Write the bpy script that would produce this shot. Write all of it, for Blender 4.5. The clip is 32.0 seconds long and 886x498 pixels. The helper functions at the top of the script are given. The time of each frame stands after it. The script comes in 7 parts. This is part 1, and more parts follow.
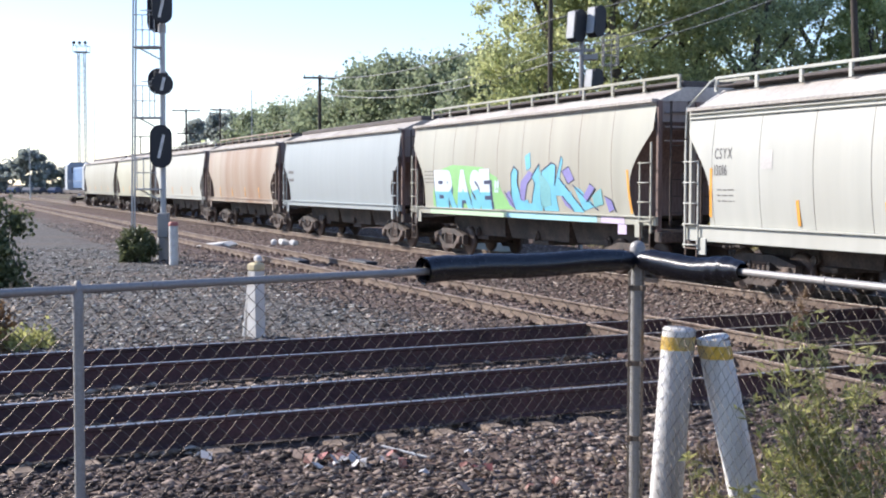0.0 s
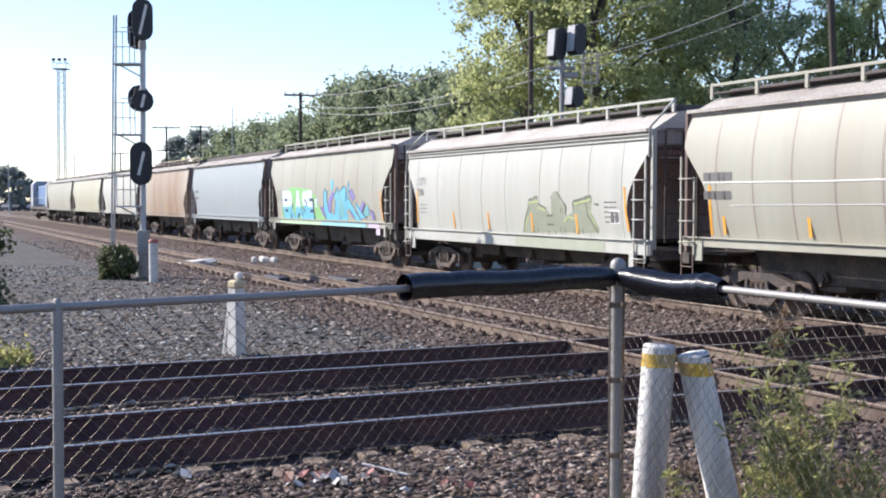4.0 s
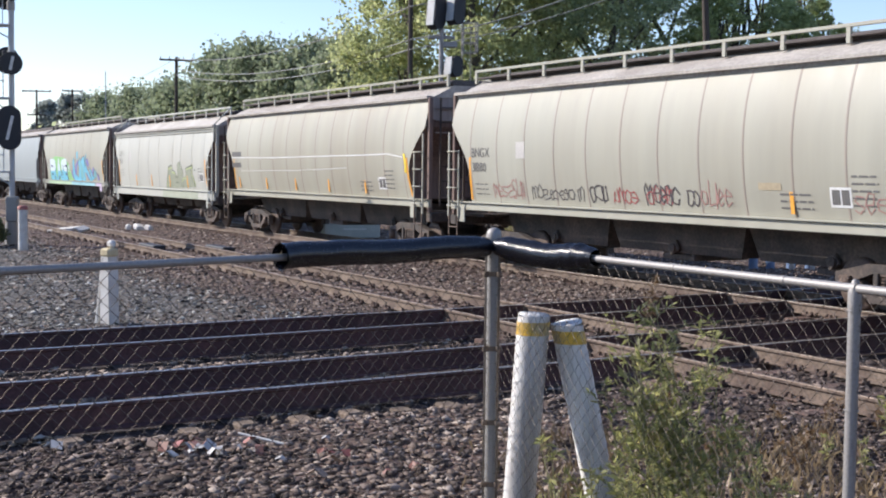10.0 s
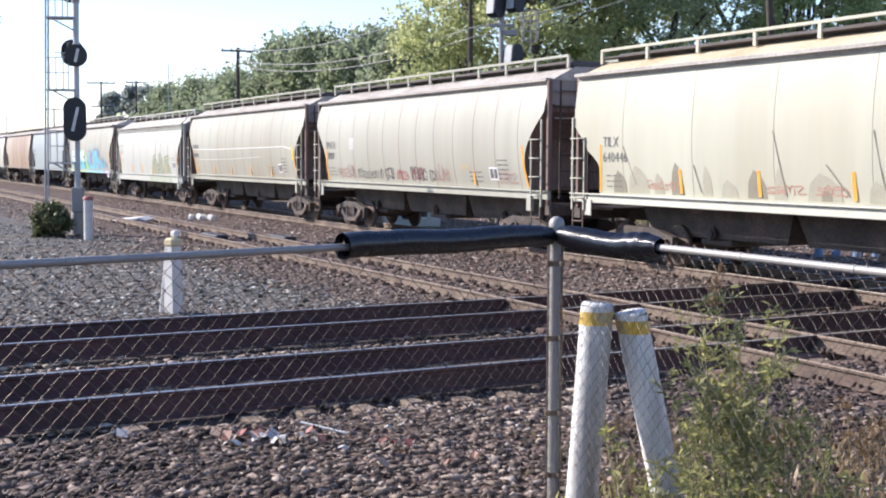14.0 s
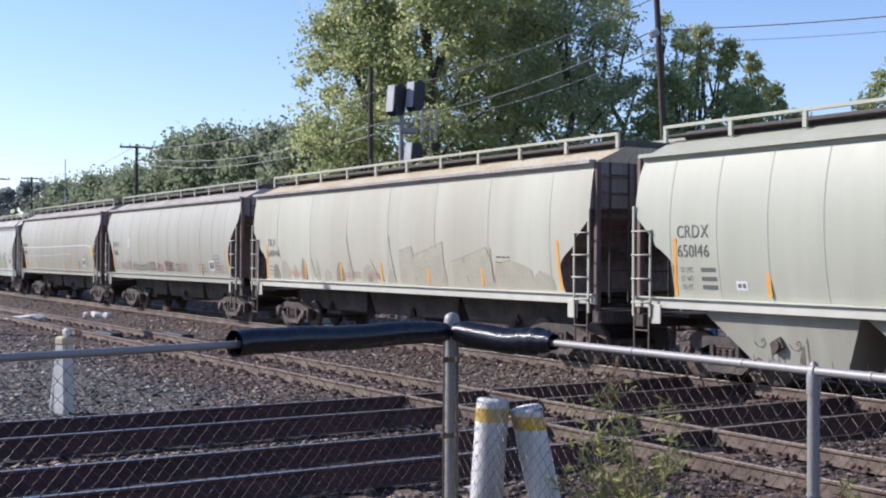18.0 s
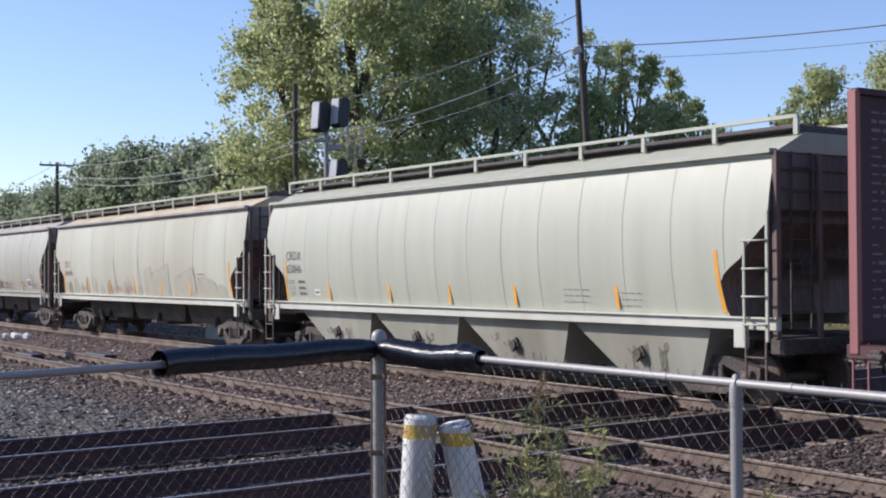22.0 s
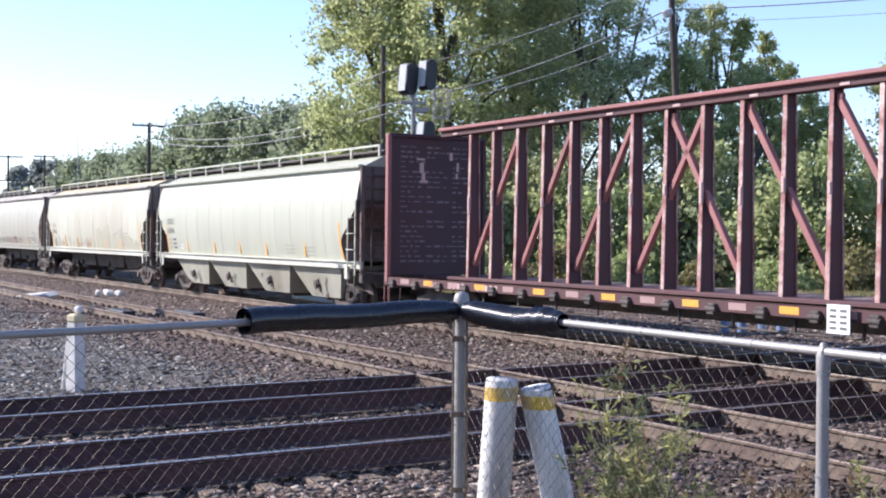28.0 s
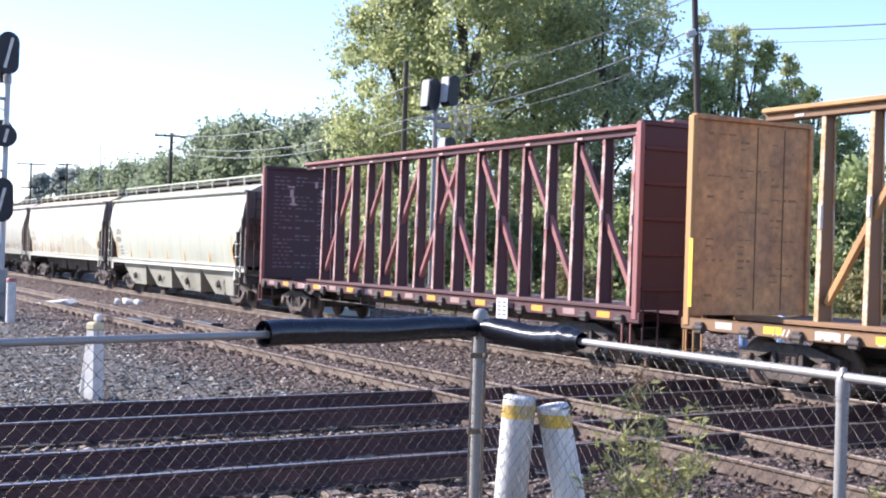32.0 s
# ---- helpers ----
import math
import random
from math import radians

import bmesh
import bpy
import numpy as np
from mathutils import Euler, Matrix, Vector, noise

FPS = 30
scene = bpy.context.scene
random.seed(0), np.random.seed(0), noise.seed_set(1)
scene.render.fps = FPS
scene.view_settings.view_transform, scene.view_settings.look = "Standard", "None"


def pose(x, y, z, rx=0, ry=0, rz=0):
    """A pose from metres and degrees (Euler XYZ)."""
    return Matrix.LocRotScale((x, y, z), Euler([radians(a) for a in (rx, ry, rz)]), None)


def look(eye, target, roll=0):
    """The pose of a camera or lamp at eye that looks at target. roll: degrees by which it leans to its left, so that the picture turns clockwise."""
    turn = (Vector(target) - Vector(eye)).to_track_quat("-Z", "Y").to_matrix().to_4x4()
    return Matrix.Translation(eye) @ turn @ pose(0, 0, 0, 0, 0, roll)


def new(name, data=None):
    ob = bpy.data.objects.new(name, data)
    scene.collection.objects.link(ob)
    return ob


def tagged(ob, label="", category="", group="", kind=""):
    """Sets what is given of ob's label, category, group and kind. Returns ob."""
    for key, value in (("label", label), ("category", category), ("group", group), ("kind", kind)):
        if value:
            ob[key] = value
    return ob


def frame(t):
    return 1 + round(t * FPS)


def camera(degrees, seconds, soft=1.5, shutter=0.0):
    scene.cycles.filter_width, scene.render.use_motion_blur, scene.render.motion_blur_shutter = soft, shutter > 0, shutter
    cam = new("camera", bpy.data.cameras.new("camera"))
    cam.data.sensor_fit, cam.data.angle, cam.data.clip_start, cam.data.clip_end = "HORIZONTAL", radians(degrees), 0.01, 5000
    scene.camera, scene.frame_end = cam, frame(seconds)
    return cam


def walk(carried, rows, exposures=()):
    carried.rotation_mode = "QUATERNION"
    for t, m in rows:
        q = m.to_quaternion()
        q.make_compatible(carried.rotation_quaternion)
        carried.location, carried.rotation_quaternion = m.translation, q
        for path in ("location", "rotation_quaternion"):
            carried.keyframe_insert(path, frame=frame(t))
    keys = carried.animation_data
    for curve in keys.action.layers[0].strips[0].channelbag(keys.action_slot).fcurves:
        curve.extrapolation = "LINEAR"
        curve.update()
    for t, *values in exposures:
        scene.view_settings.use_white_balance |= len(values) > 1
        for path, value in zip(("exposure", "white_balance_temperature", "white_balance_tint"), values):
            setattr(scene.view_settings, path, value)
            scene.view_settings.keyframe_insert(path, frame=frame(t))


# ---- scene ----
cam = camera(38.0, 32.0, soft=2.0)

# seconds, eye, yaw to the left, pitch up, lean
PATH = [
    (0.0, -0.025, -0.036, 2.297, 0.01, -2.86, 0.12),
    (0.5, -0.028, -0.036, 2.299, -0.10, -2.65, 0.49),
    (1.0, -0.030, -0.036, 2.298, -0.15, -2.55, 0.79),
    (1.5, -0.031, -0.026, 2.300, -0.12, -3.32, 0.79),
    (2.0, -0.030, -0.029, 2.296, 0.69, -3.74, 0.21),
    (2.5, -0.031, -0.028, 2.298, 0.94, -3.88, 0.47),
    (3.0, -0.027, -0.023, 2.298, 1.09, -3.65, -0.10),
    (3.5, -0.026, -0.041, 2.297, -0.70, -2.58, -0.05),
    (5.5, -0.030, -0.041, 2.299, -0.70, -1.66, 0.60),
    (6.0, -0.032, -0.038, 2.299, -0.69, -1.45, 0.79),
    (6.5, -0.028, -0.039, 2.300, -0.67, -1.44, 0.37),
    (7.0, -0.034, -0.033, 2.299, -0.42, -1.61, 0.76),
    (7.5, -0.033, -0.033, 2.301, -0.30, -1.59, 0.81),
    (8.0, -0.033, -0.035, 2.301, -0.19, -1.48, 0.79),
    (8.5, -0.034, -0.030, 2.300, -2.72, -2.45, -0.44),
    (9.0, -0.030, -0.050, 2.301, -6.66, -2.99, -0.87),
    (9.5, -0.030, -0.065, 2.297, -8.12, -2.85, 0.32),
    (10.0, -0.015, -0.052, 2.299, -6.25, -3.44, 0.67),
    (10.5, -0.024, -0.016, 2.300, -3.45, -3.91, 0.85),
    (11.0, -0.034, -0.030, 2.302, -3.32, -4.06, 1.54),
    (11.5, -0.031, -0.021, 2.304, -3.09, -3.89, 1.31),
    (12.0, -0.034, -0.017, 2.304, -2.31, -4.07, 1.49),
    (12.5, -0.037, -0.021, 2.302, -1.99, -4.17, 1.26),
    (13.0, -0.032, -0.020, 2.302, -1.95, -4.24, 1.06),
    (13.5, -0.031, -0.015, 2.301, -3.18, -4.26, 0.37),
    (15.5, 0.012, 0.021, 2.293, -4.09, -2.07, 0.50),
    (16.0, 0.002, 0.020, 2.299, -4.75, -1.36, 0.89),
    (16.5, 0.009, 0.021, 2.294, -5.16, 0.70, 0.05),
    (17.0, 0.014, -0.010, 2.300, -8.36, 1.03, 0.48),
    (17.5, 0.027, 0.020, 2.299, -8.72, 0.19, 0.04),
    (18.0, 0.023, 0.014, 2.296, -7.92, 0.36, 0.28),
    (18.5, 0.019, 0.009, 2.298, -7.66, 0.56, 0.40),
    (19.0, 0.020, 0.007, 2.300, -7.26, 0.09, 0.05),
    (19.5, 0.017, 0.006, 2.302, -6.86, 0.17, 0.61),
    (20.0, 0.011, -0.007, 2.301, -6.78, 0.26, 0.70),
    (20.5, 0.016, 0.007, 2.300, -6.74, 0.33, 0.72),
    (21.0, 0.014, -0.009, 2.297, -7.26, -0.07, -0.48),
    (21.5, 0.015, -0.005, 2.297, -10.51, 0.14, -0.76),
    (22.0, 0.018, -0.002, 2.301, -11.21, 1.08, -0.27),
    (22.5, 0.026, 0.043, 2.301, -10.77, -0.93, 1.72),
    (23.0, 0.025, 0.029, 2.298, -9.42, -1.45, 1.46),
    (23.5, 0.025, 0.027, 2.299, -9.06, -1.70, 1.30),
    (24.0, 0.027, 0.025, 2.297, -9.68, -2.35, 1.68),
    (24.5, 0.037, 0.032, 2.289, -11.19, -2.62, 2.06),
    (25.0, 0.052, 0.063, 2.291, -10.31, -0.13, 1.31),
    (25.5, 0.043, 0.038, 2.291, -8.87, 0.44, 0.92),
    (26.0, 0.041, 0.034, 2.291, -8.27, -0.13, 0.29),
    (26.5, 0.038, 0.030, 2.290, -7.92, -0.52, 0.42),
    (28.5, 0.036, 0.022, 2.293, -7.36, -0.56, 0.51),
    (29.0, 0.032, 0.021, 2.292, -7.38, -0.58, 0.54),
    (29.5, 0.032, 0.020, 2.292, -7.23, -0.45, 0.82),
    (30.0, 0.033, 0.020, 2.292, -7.24, -0.35, 0.96),
    (30.5, 0.026, 0.019, 2.294, -7.13, -0.27, 1.32),
    (31.0, 0.027, 0.030, 2.295, -6.92, -0.11, 1.93),
    (31.5, 0.023, 0.011, 2.298, -6.69, 0.03, 1.91),
    (32.0, 0.022, 0.004, 2.297, -6.56, 0.13, 1.73),
]


def aim(x, y, z, yaw, pitch, lean):
    a, b = radians(yaw), radians(pitch)
    ahead = Vector((-math.sin(a) * math.cos(b), math.cos(a) * math.cos(b), math.sin(b)))
    return look((x, y, z), Vector((x, y, z)) + 2 * ahead, lean)


EXPOSURES = [(0.0, 0.72, 6430, 14), (3.5, 0.66, 6430, 14), (6.0, 0.49, 6350, 16), (8.5, 0.49, 6350, 16), (10.0, 0.41, 6450, 14), (10.5, 0.59, 6450, 14), (11.0, 0.79, 6400, 14), (12.0, 0.79, 6400, 14), (13.5, 0.78, 6400, 15), (15.5, 0.65, 6350, 17), (17.0, 0.23, 6100, 17), (20.5, 0.18, 6050, 17), (22.0, 0.13, 6150, 17), (24.0, 0.21, 6250, 17), (25.0, 0.47, 6250, 17), (26.5, 0.61, 6200, 17), (29.0, 0.91, 6150, 17), (32.0, 1.05, 6150, 17)]
walk(cam, [(row[0], aim(*row[1:])) for row in PATH], EXPOSURES)

# ---- light: afternoon sun from the left and a little ahead ----
SUN_AZ, SUN_EL = 66.0, 31.5   # degrees to the left of +y, and up
world = bpy.data.worlds.new("sky")
scene.world = world
world.use_nodes = True
wn = world.node_tree
wn.nodes.clear()
sky = wn.nodes.new("ShaderNodeTexSky")
sky.sky_type = "NISHITA"
sky.sun_disc = False
sky.sun_elevation, sky.sun_rotation = radians(SUN_EL), radians(-SUN_AZ)
sky.air_density, sky.dust_density, sky.ozone_density = 1.0, 0.12, 2.6
back = wn.nodes.new("ShaderNodeBackground")
back.inputs["Strength"].default_value = 0.14
wout = wn.nodes.new("ShaderNodeOutputWorld")
hue = wn.nodes.new("ShaderNodeMix")
hue.data_type, hue.blend_type = "RGBA", "MULTIPLY"
hue.inputs[0].default_value = 1.0
hue.inputs[7].default_value = (0.985, 0.975, 1.07, 1)
wn.links.new(sky.outputs[0], hue.inputs[6])
wn.links.new(hue.outputs[2], back.inputs[0])
wn.links.new(back.outputs[0], wout.inputs[0])
sun_data = bpy.data.lights.new("sun", "SUN")
sun_data.energy, sun_data.angle, sun_data.color = 5.0, radians(0.6), (1.0, 0.94, 0.845)
sun_ob = new("sun", sun_data)
sa, se = radians(SUN_AZ), radians(SUN_EL)
sun_ob.matrix_world = look((-40 * math.sin(sa) * math.cos(se), 40 * math.cos(sa) * math.cos(se), 40 * math.sin(se)), (0, 0, 0))


# ---- materials ----
def nodes_of(m):
    m.use_nodes = True
    nt = m.node_tree
    return nt, nt.nodes["Principled BSDF"]


def mat(name, base, rough=0.7, metal=0.0, vary=0.25, scale=3.0, fine=40.0, bump=0.2, dirt=None, dirt_amount=0.35, streak=False, island=0.0, space="Object", depth=0.01):
    """A painted, stony or rusty surface: base colour with broad and fine variation, dirt of its own colour, and relief."""
    m = bpy.data.materials.new(name)
    nt, bs = nodes_of(m)
    n, l = nt.nodes, nt.links
    tc = n.new("ShaderNodeTexCoord")
    mp = n.new("ShaderNodeMapping")
    if streak:
        mp.inputs["Scale"].default_value = (1.0, 1.0, 0.12)
    l.new(tc.outputs[space], mp.inputs[0])
    big = n.new("ShaderNodeTexNoise")
    big.inputs["Scale"].default_value, big.inputs["Detail"].default_value = scale, 6
    l.new(mp.outputs[0], big.inputs["Vector"])
    small = n.new("ShaderNodeTexNoise")
    small.inputs["Scale"].default_value, small.inputs["Detail"].default_value = fine, 4
    if streak:
        mp2 = n.new("ShaderNodeMapping")
        mp2.inputs["Scale"].default_value = (1.0, 1.0, 0.07)
        l.new(tc.outputs[space], mp2.inputs[0])
        l.new(mp2.outputs[0], small.inputs["Vector"])
    else:
        l.new(tc.outputs[space], small.inputs["Vector"])
    ramp = n.new("ShaderNodeMapRange")
    ramp.inputs[1].default_value, ramp.inputs[2].default_value = 0.38, 0.68
    l.new(big.outputs[0], ramp.inputs[0])
    mix = n.new("ShaderNodeMix")
    mix.data_type = "RGBA"
    mix.inputs[6].default_value = (*base, 1)
    d = dirt or tuple(c * 0.55 for c in base)
    mix.inputs[7].default_value = (*d, 1)
    am = n.new("ShaderNodeMath")
    am.operation = "MULTIPLY"
    am.inputs[1].default_value = dirt_amount
    l.new(ramp.outputs[0], am.inputs[0])
    l.new(am.outputs[0], mix.inputs[0])
    hsv = n.new("ShaderNodeHueSaturation")
    val = n.new("ShaderNodeMapRange")
    val.inputs[1].default_value, val.inputs[2].default_value = 0.3, 0.7
    val.inputs[3].default_value, val.inputs[4].default_value = 1 - vary, 1 + vary
    l.new(small.outputs[0], val.inputs[0])
    last = val.outputs[0]
    if island:
        gi = n.new("ShaderNodeNewGeometry")
        oi = n.new("ShaderNodeObjectInfo")
        ad = n.new("ShaderNodeMath")
        ad.operation = "ADD"
        l.new(gi.outputs["Random Per Island"], ad.inputs[0])
        l.new(oi.outputs["Random"], ad.inputs[1])
        mr = n.new("ShaderNodeMapRange")
        mr.inputs[1].default_value, mr.inputs[2].default_value = 0.0, 2.0
        mr.inputs[3].default_value, mr.inputs[4].default_value = 1 - island, 1 + island
        l.new(ad.outputs[0], mr.inputs[0])
        mu = n.new("ShaderNodeMath")
        mu.operation = "MULTIPLY"
        l.new(last, mu.inputs[0])
        l.new(mr.outputs[0], mu.inputs[1])
        last = mu.outputs[0]
    l.new(last, hsv.inputs["Value"])
    l.new(mix.outputs[2], hsv.inputs["Color"])
    l.new(hsv.outputs[0], bs.inputs["Base Color"])
    rr = n.new("ShaderNodeMapRange")
    rr.inputs[3].default_value, rr.inputs[4].default_value = max(0.05, rough - 0.1), min(1, rough + 0.1)
    l.new(small.outputs[0], rr.inputs[0])
    l.new(rr.outputs[0], bs.inputs["Roughness"])
    bs.inputs["Metallic"].default_value = metal
    if bump:
        bp = n.new("ShaderNodeBump")
        bp.inputs["Strength"].default_value, bp.inputs["Distance"].default_value = bump, depth
        l.new(small.outputs[0], bp.inputs["Height"])
        l.new(bp.outputs[0], bs.inputs["Normal"])
    return m


def stone_mat(name, stops):
    """Broken stones, each of its own shade between the given ones, with fine grain."""
    m = bpy.data.materials.new(name)
    nt, bs = nodes_of(m)
    n, l = nt.nodes, nt.links
    gi = n.new("ShaderNodeNewGeometry")
    rp = n.new("ShaderNodeValToRGB")
    while len(rp.color_ramp.elements) < len(stops):
        rp.color_ramp.elements.new(0.5)
    for e, (p, c) in zip(rp.color_ramp.elements, stops):
        e.position, e.color = p, (*c, 1)
    l.new(gi.outputs["Random Per Island"], rp.inputs[0])
    tc = n.new("ShaderNodeTexCoord")
    nz = n.new("ShaderNodeTexNoise")
    nz.inputs["Scale"].default_value, nz.inputs["Detail"].default_value = 70.0, 4
    l.new(tc.outputs["Object"], nz.inputs["Vector"])
    mr = n.new("ShaderNodeMapRange")
    mr.inputs[3].default_value, mr.inputs[4].default_value = 0.65, 1.35
    l.new(nz.outputs[0], mr.inputs[0])
    hs = n.new("ShaderNodeHueSaturation")
    l.new(mr.outputs[0], hs.inputs["Value"])
    l.new(rp.outputs[0], hs.inputs["Color"])
    l.new(hs.outputs[0], bs.inputs["Base Color"])
    bs.inputs["Roughness"].default_value = 0.88
    return m


def leaf_mat(name, c1, c2, translucent=0.35):
    m = bpy.data.materials.new(name)
    nt, bs = nodes_of(m)
    n, l = nt.nodes, nt.links
    gi = n.new("ShaderNodeNewGeometry")
    tc = n.new("ShaderNodeTexCoord")
    nz = n.new("ShaderNodeTexNoise")
    nz.inputs["Scale"].default_value = 0.35
    l.new(tc.outputs["Object"], nz.inputs["Vector"])
    ad = n.new("ShaderNodeMath")
    ad.operation = "MULTIPLY_ADD"
    l.new(gi.outputs["Random Per Island"], ad.inputs[0])
    ad.inputs[1].default_value = 0.6
    l.new(nz.outputs[0], ad.inputs[2])
    mr = n.new("ShaderNodeMapRange")
    mr.inputs[1].default_value, mr.inputs[2].default_value = 0.35, 1.15
    l.new(ad.outputs[0], mr.inputs[0])
    mix = n.new("ShaderNodeMix")
    mix.data_type = "RGBA"
    mix.inputs[6].default_value, mix.inputs[7].default_value = (*c1, 1), (*c2, 1)
    l.new(mr.outputs[0], mix.inputs[0])
    l.new(mix.outputs[2], bs.inputs["Base Color"])
    bs.inputs["Roughness"].default_value = 0.55
    tr = n.new("ShaderNodeBsdfTranslucent")
    l.new(mix.outputs[2], tr.inputs[0])
    ms = n.new("ShaderNodeMixShader")
    ms.inputs[0].default_value = translucent
    l.new(bs.outputs[0], ms.inputs[1])
    l.new(tr.outputs[0], ms.inputs[2])
    l.new(ms.outputs[0], n["Material Output"].inputs["Surface"])
    return m


def ground_mat():
    """Old brown ballast round the tracks, grey gravel between them and beyond, dirt patches and dry grass far off."""
    m = bpy.data.materials.new("yard_ground")
    nt, bs = nodes_of(m)
    n, l = nt.nodes, nt.links
    tc = n.new("ShaderNodeTexCoord")

    def noise_at(scale, detail=4):
        t = n.new("ShaderNodeTexNoise")
        t.inputs["Scale"].default_value, t.inputs["Detail"].default_value = scale, detail
        l.new(tc.outputs["Object"], t.inputs["Vector"])
        return t.outputs[0]

    def rng(src, a, b, c=0.0, d=1.0):
        t = n.new("ShaderNodeMapRange")
        for i, v in enumerate((a, b, c, d)):
            t.inputs[i + 1].default_value = v
        l.new(src, t.inputs[0])
        return t.outputs[0]

    def mixc(f, a, b):
        t = n.new("ShaderNodeMix")
        t.data_type = "RGBA"
        l.new(f, t.inputs[0])
        for i, c in ((6, a), (7, b)):
            if isinstance(c, tuple):
                t.inputs[i].default_value = (*c, 1)
            else:
                l.new(c, t.inputs[i])
        return t.outputs[2]

    def dot(vx, vy):
        t = n.new("ShaderNodeVectorMath")
        t.operation = "DOT_PRODUCT"
        l.new(tc.outputs["Object"], t.inputs[0])
        t.inputs[1].default_value = (vx, vy, 0)
        return t.outputs["Value"]

    def math2(op, a, b):
        t = n.new("ShaderNodeMath")
        t.operation = op
        for i, c in enumerate((a, b)):
            if isinstance(c, float):
                t.inputs[i].default_value = c
            else:
                l.new(c, t.inputs[i])
        return t.outputs[0]

    vor = n.new("ShaderNodeTexVoronoi")
    vor.inputs["Scale"].default_value = 17.0
    l.new(tc.outputs["Object"], vor.inputs["Vector"])
    stone = n.new("ShaderNodeSeparateColor")
    l.new(vor.outputs["Color"], stone.inputs[0])
    brown = mixc(stone.outputs[0], (0.034, 0.019, 0.015), (0.135, 0.080, 0.060))
    grey = mixc(stone.outputs[1], (0.042, 0.037, 0.033), (0.135, 0.124, 0.113))
    wob = math2("MULTIPLY", math2("SUBTRACT", noise_at(0.25), 0.5), 6.0)
    west = math2("ADD", dot(N2[0], N2[1]), wob)           # distance across the long tracks
    north = math2("ADD", dot(-E2[1], E2[0]), wob)         # distance across the crossing tracks
    f1 = rng(west, 6.3, 8.3, 1.0, 0.0)
    f2 = rng(north, 16.8, 18.4, 0.0, 1.0)
    grey_here = math2("MULTIPLY", f1, f2)
    base = mixc(grey_here, brown, grey)
    dirt = math2("MULTIPLY", rng(noise_at(0.35), 0.5, 0.68), 0.55)
    base = mixc(dirt, base, (0.14, 0.10, 0.072))
    grass_there = math2("MULTIPLY", rng(dot(0.0, 1.0), 130.0, 190.0), rng(noise_at(0.06), 0.45, 0.6))
    base = mixc(grass_there, base, (0.16, 0.14, 0.07))
    # Oil and the rails' shade are painted together between the crossing rails.
    for c in (P_MID, Q_MID):
        off = math2("ABSOLUTE", math2("SUBTRACT", dot(-E2[1], E2[0]), float(-E2[1] * c[0] + E2[0] * c[1])), 0.0)
        oil_shade = rng(math2("ADD", off, math2("MULTIPLY", math2("SUBTRACT", noise_at(1.3), 0.5), 0.6)), 0.75, 1.1, 0.9, 0.0)
        base = mixc(oil_shade, base, (0.024, 0.015, 0.014))
    # Ground is darker round the crossing, then at the left front.
    darker = math2("MULTIPLY", math2("MULTIPLY", rng(west, 6.0, 7.6), rng(north, 17.3, 18.8, 1.0, 0.0)), 0.6)
    base = mixc(darker, base, (0.030, 0.019, 0.016))
    darker = math2("MULTIPLY", math2("MULTIPLY", rng(dot(1.0, 0.0), -1.6, 0.3, 1.0, 0.0), rng(dot(0.0, 1.0), 11.5, 13.0, 1.0, 0.0)), 0.5)
    base = mixc(darker, base, (0.030, 0.019, 0.016))
    hsv = n.new("ShaderNodeHueSaturation")
    l.new(rng(noise_at(2.0, 8), 0.3, 0.7, 0.72, 1.25), hsv.inputs["Value"])
    l.new(base, hsv.inputs["Color"])
    l.new(hsv.outputs[0], bs.inputs["Base Color"])
    bs.inputs["Roughness"].default_value = 0.95
    bp = n.new("ShaderNodeBump")
    bp.inputs["Strength"].default_value, bp.inputs["Distance"].default_value = 0.9, 0.04
    l.new(vor.outputs["Distance"], bp.inputs["Height"])
    bp.invert = True
    l.new(bp.outputs[0], bs.inputs["Normal"])
    return m


# ---- the plan: headings of the two sets of tracks ----
TH = radians(22.2)
D2 = Vector((-math.sin(TH), math.cos(TH)))        # along the long tracks, the way the train goes
N2 = Vector((math.cos(TH), math.sin(TH)))         # across them, away from the camera
PH = radians(26.5)
E2 = Vector((math.cos(PH), math.sin(PH)))         # along the crossing tracks
RAIL_TOP = 0.20
P_MID, Q_MID = Vector((-1.0, 17.05)), Vector((-1.0, 12.87))   # middles of the two crossing tracks
GAUGE = 1.435 + 0.07                              # between the middles of the rail heads

MAT = {}
MAT["ground"] = ground_mat()
MAT["rail_side"] = mat("rusty_rail", (0.185, 0.138, 0.102), 0.85, 0.0, 0.35, 1.6, 24, 0.4, dirt=(0.075, 0.047, 0.037), dirt_amount=0.85)
# Rail steel darkened for the crossing rails' shaded side.
MAT["rail_dark"] = mat("shaded_dark_rail", (0.098, 0.046, 0.045), 0.8, 0.0, 0.3, 2.0, 30, 0.3, dirt=(0.042, 0.026, 0.026), dirt_amount=0.75)
MAT["rail_head_dull"] = mat("brown_rail_head", (0.34, 0.29, 0.25), 0.55, 0.4, 0.15, 3.0, 50, 0.1)
MAT["rail_head"] = mat("worn_rail_head", (0.36, 0.335, 0.325), 0.42, 0.9, 0.12, 3.0, 50, 0.05)
MAT["rail_head_old"] = mat("dull_rail_head", (0.22, 0.165, 0.13), 0.55, 0.5, 0.2, 3.0, 50, 0.1)
MAT["tie"] = mat("weathered_tie", (0.135, 0.083, 0.064), 0.9, 0, 0.35, 4.0, 30, 0.5, dirt=(0.07, 0.045, 0.038), dirt_amount=0.7, island=0.5)
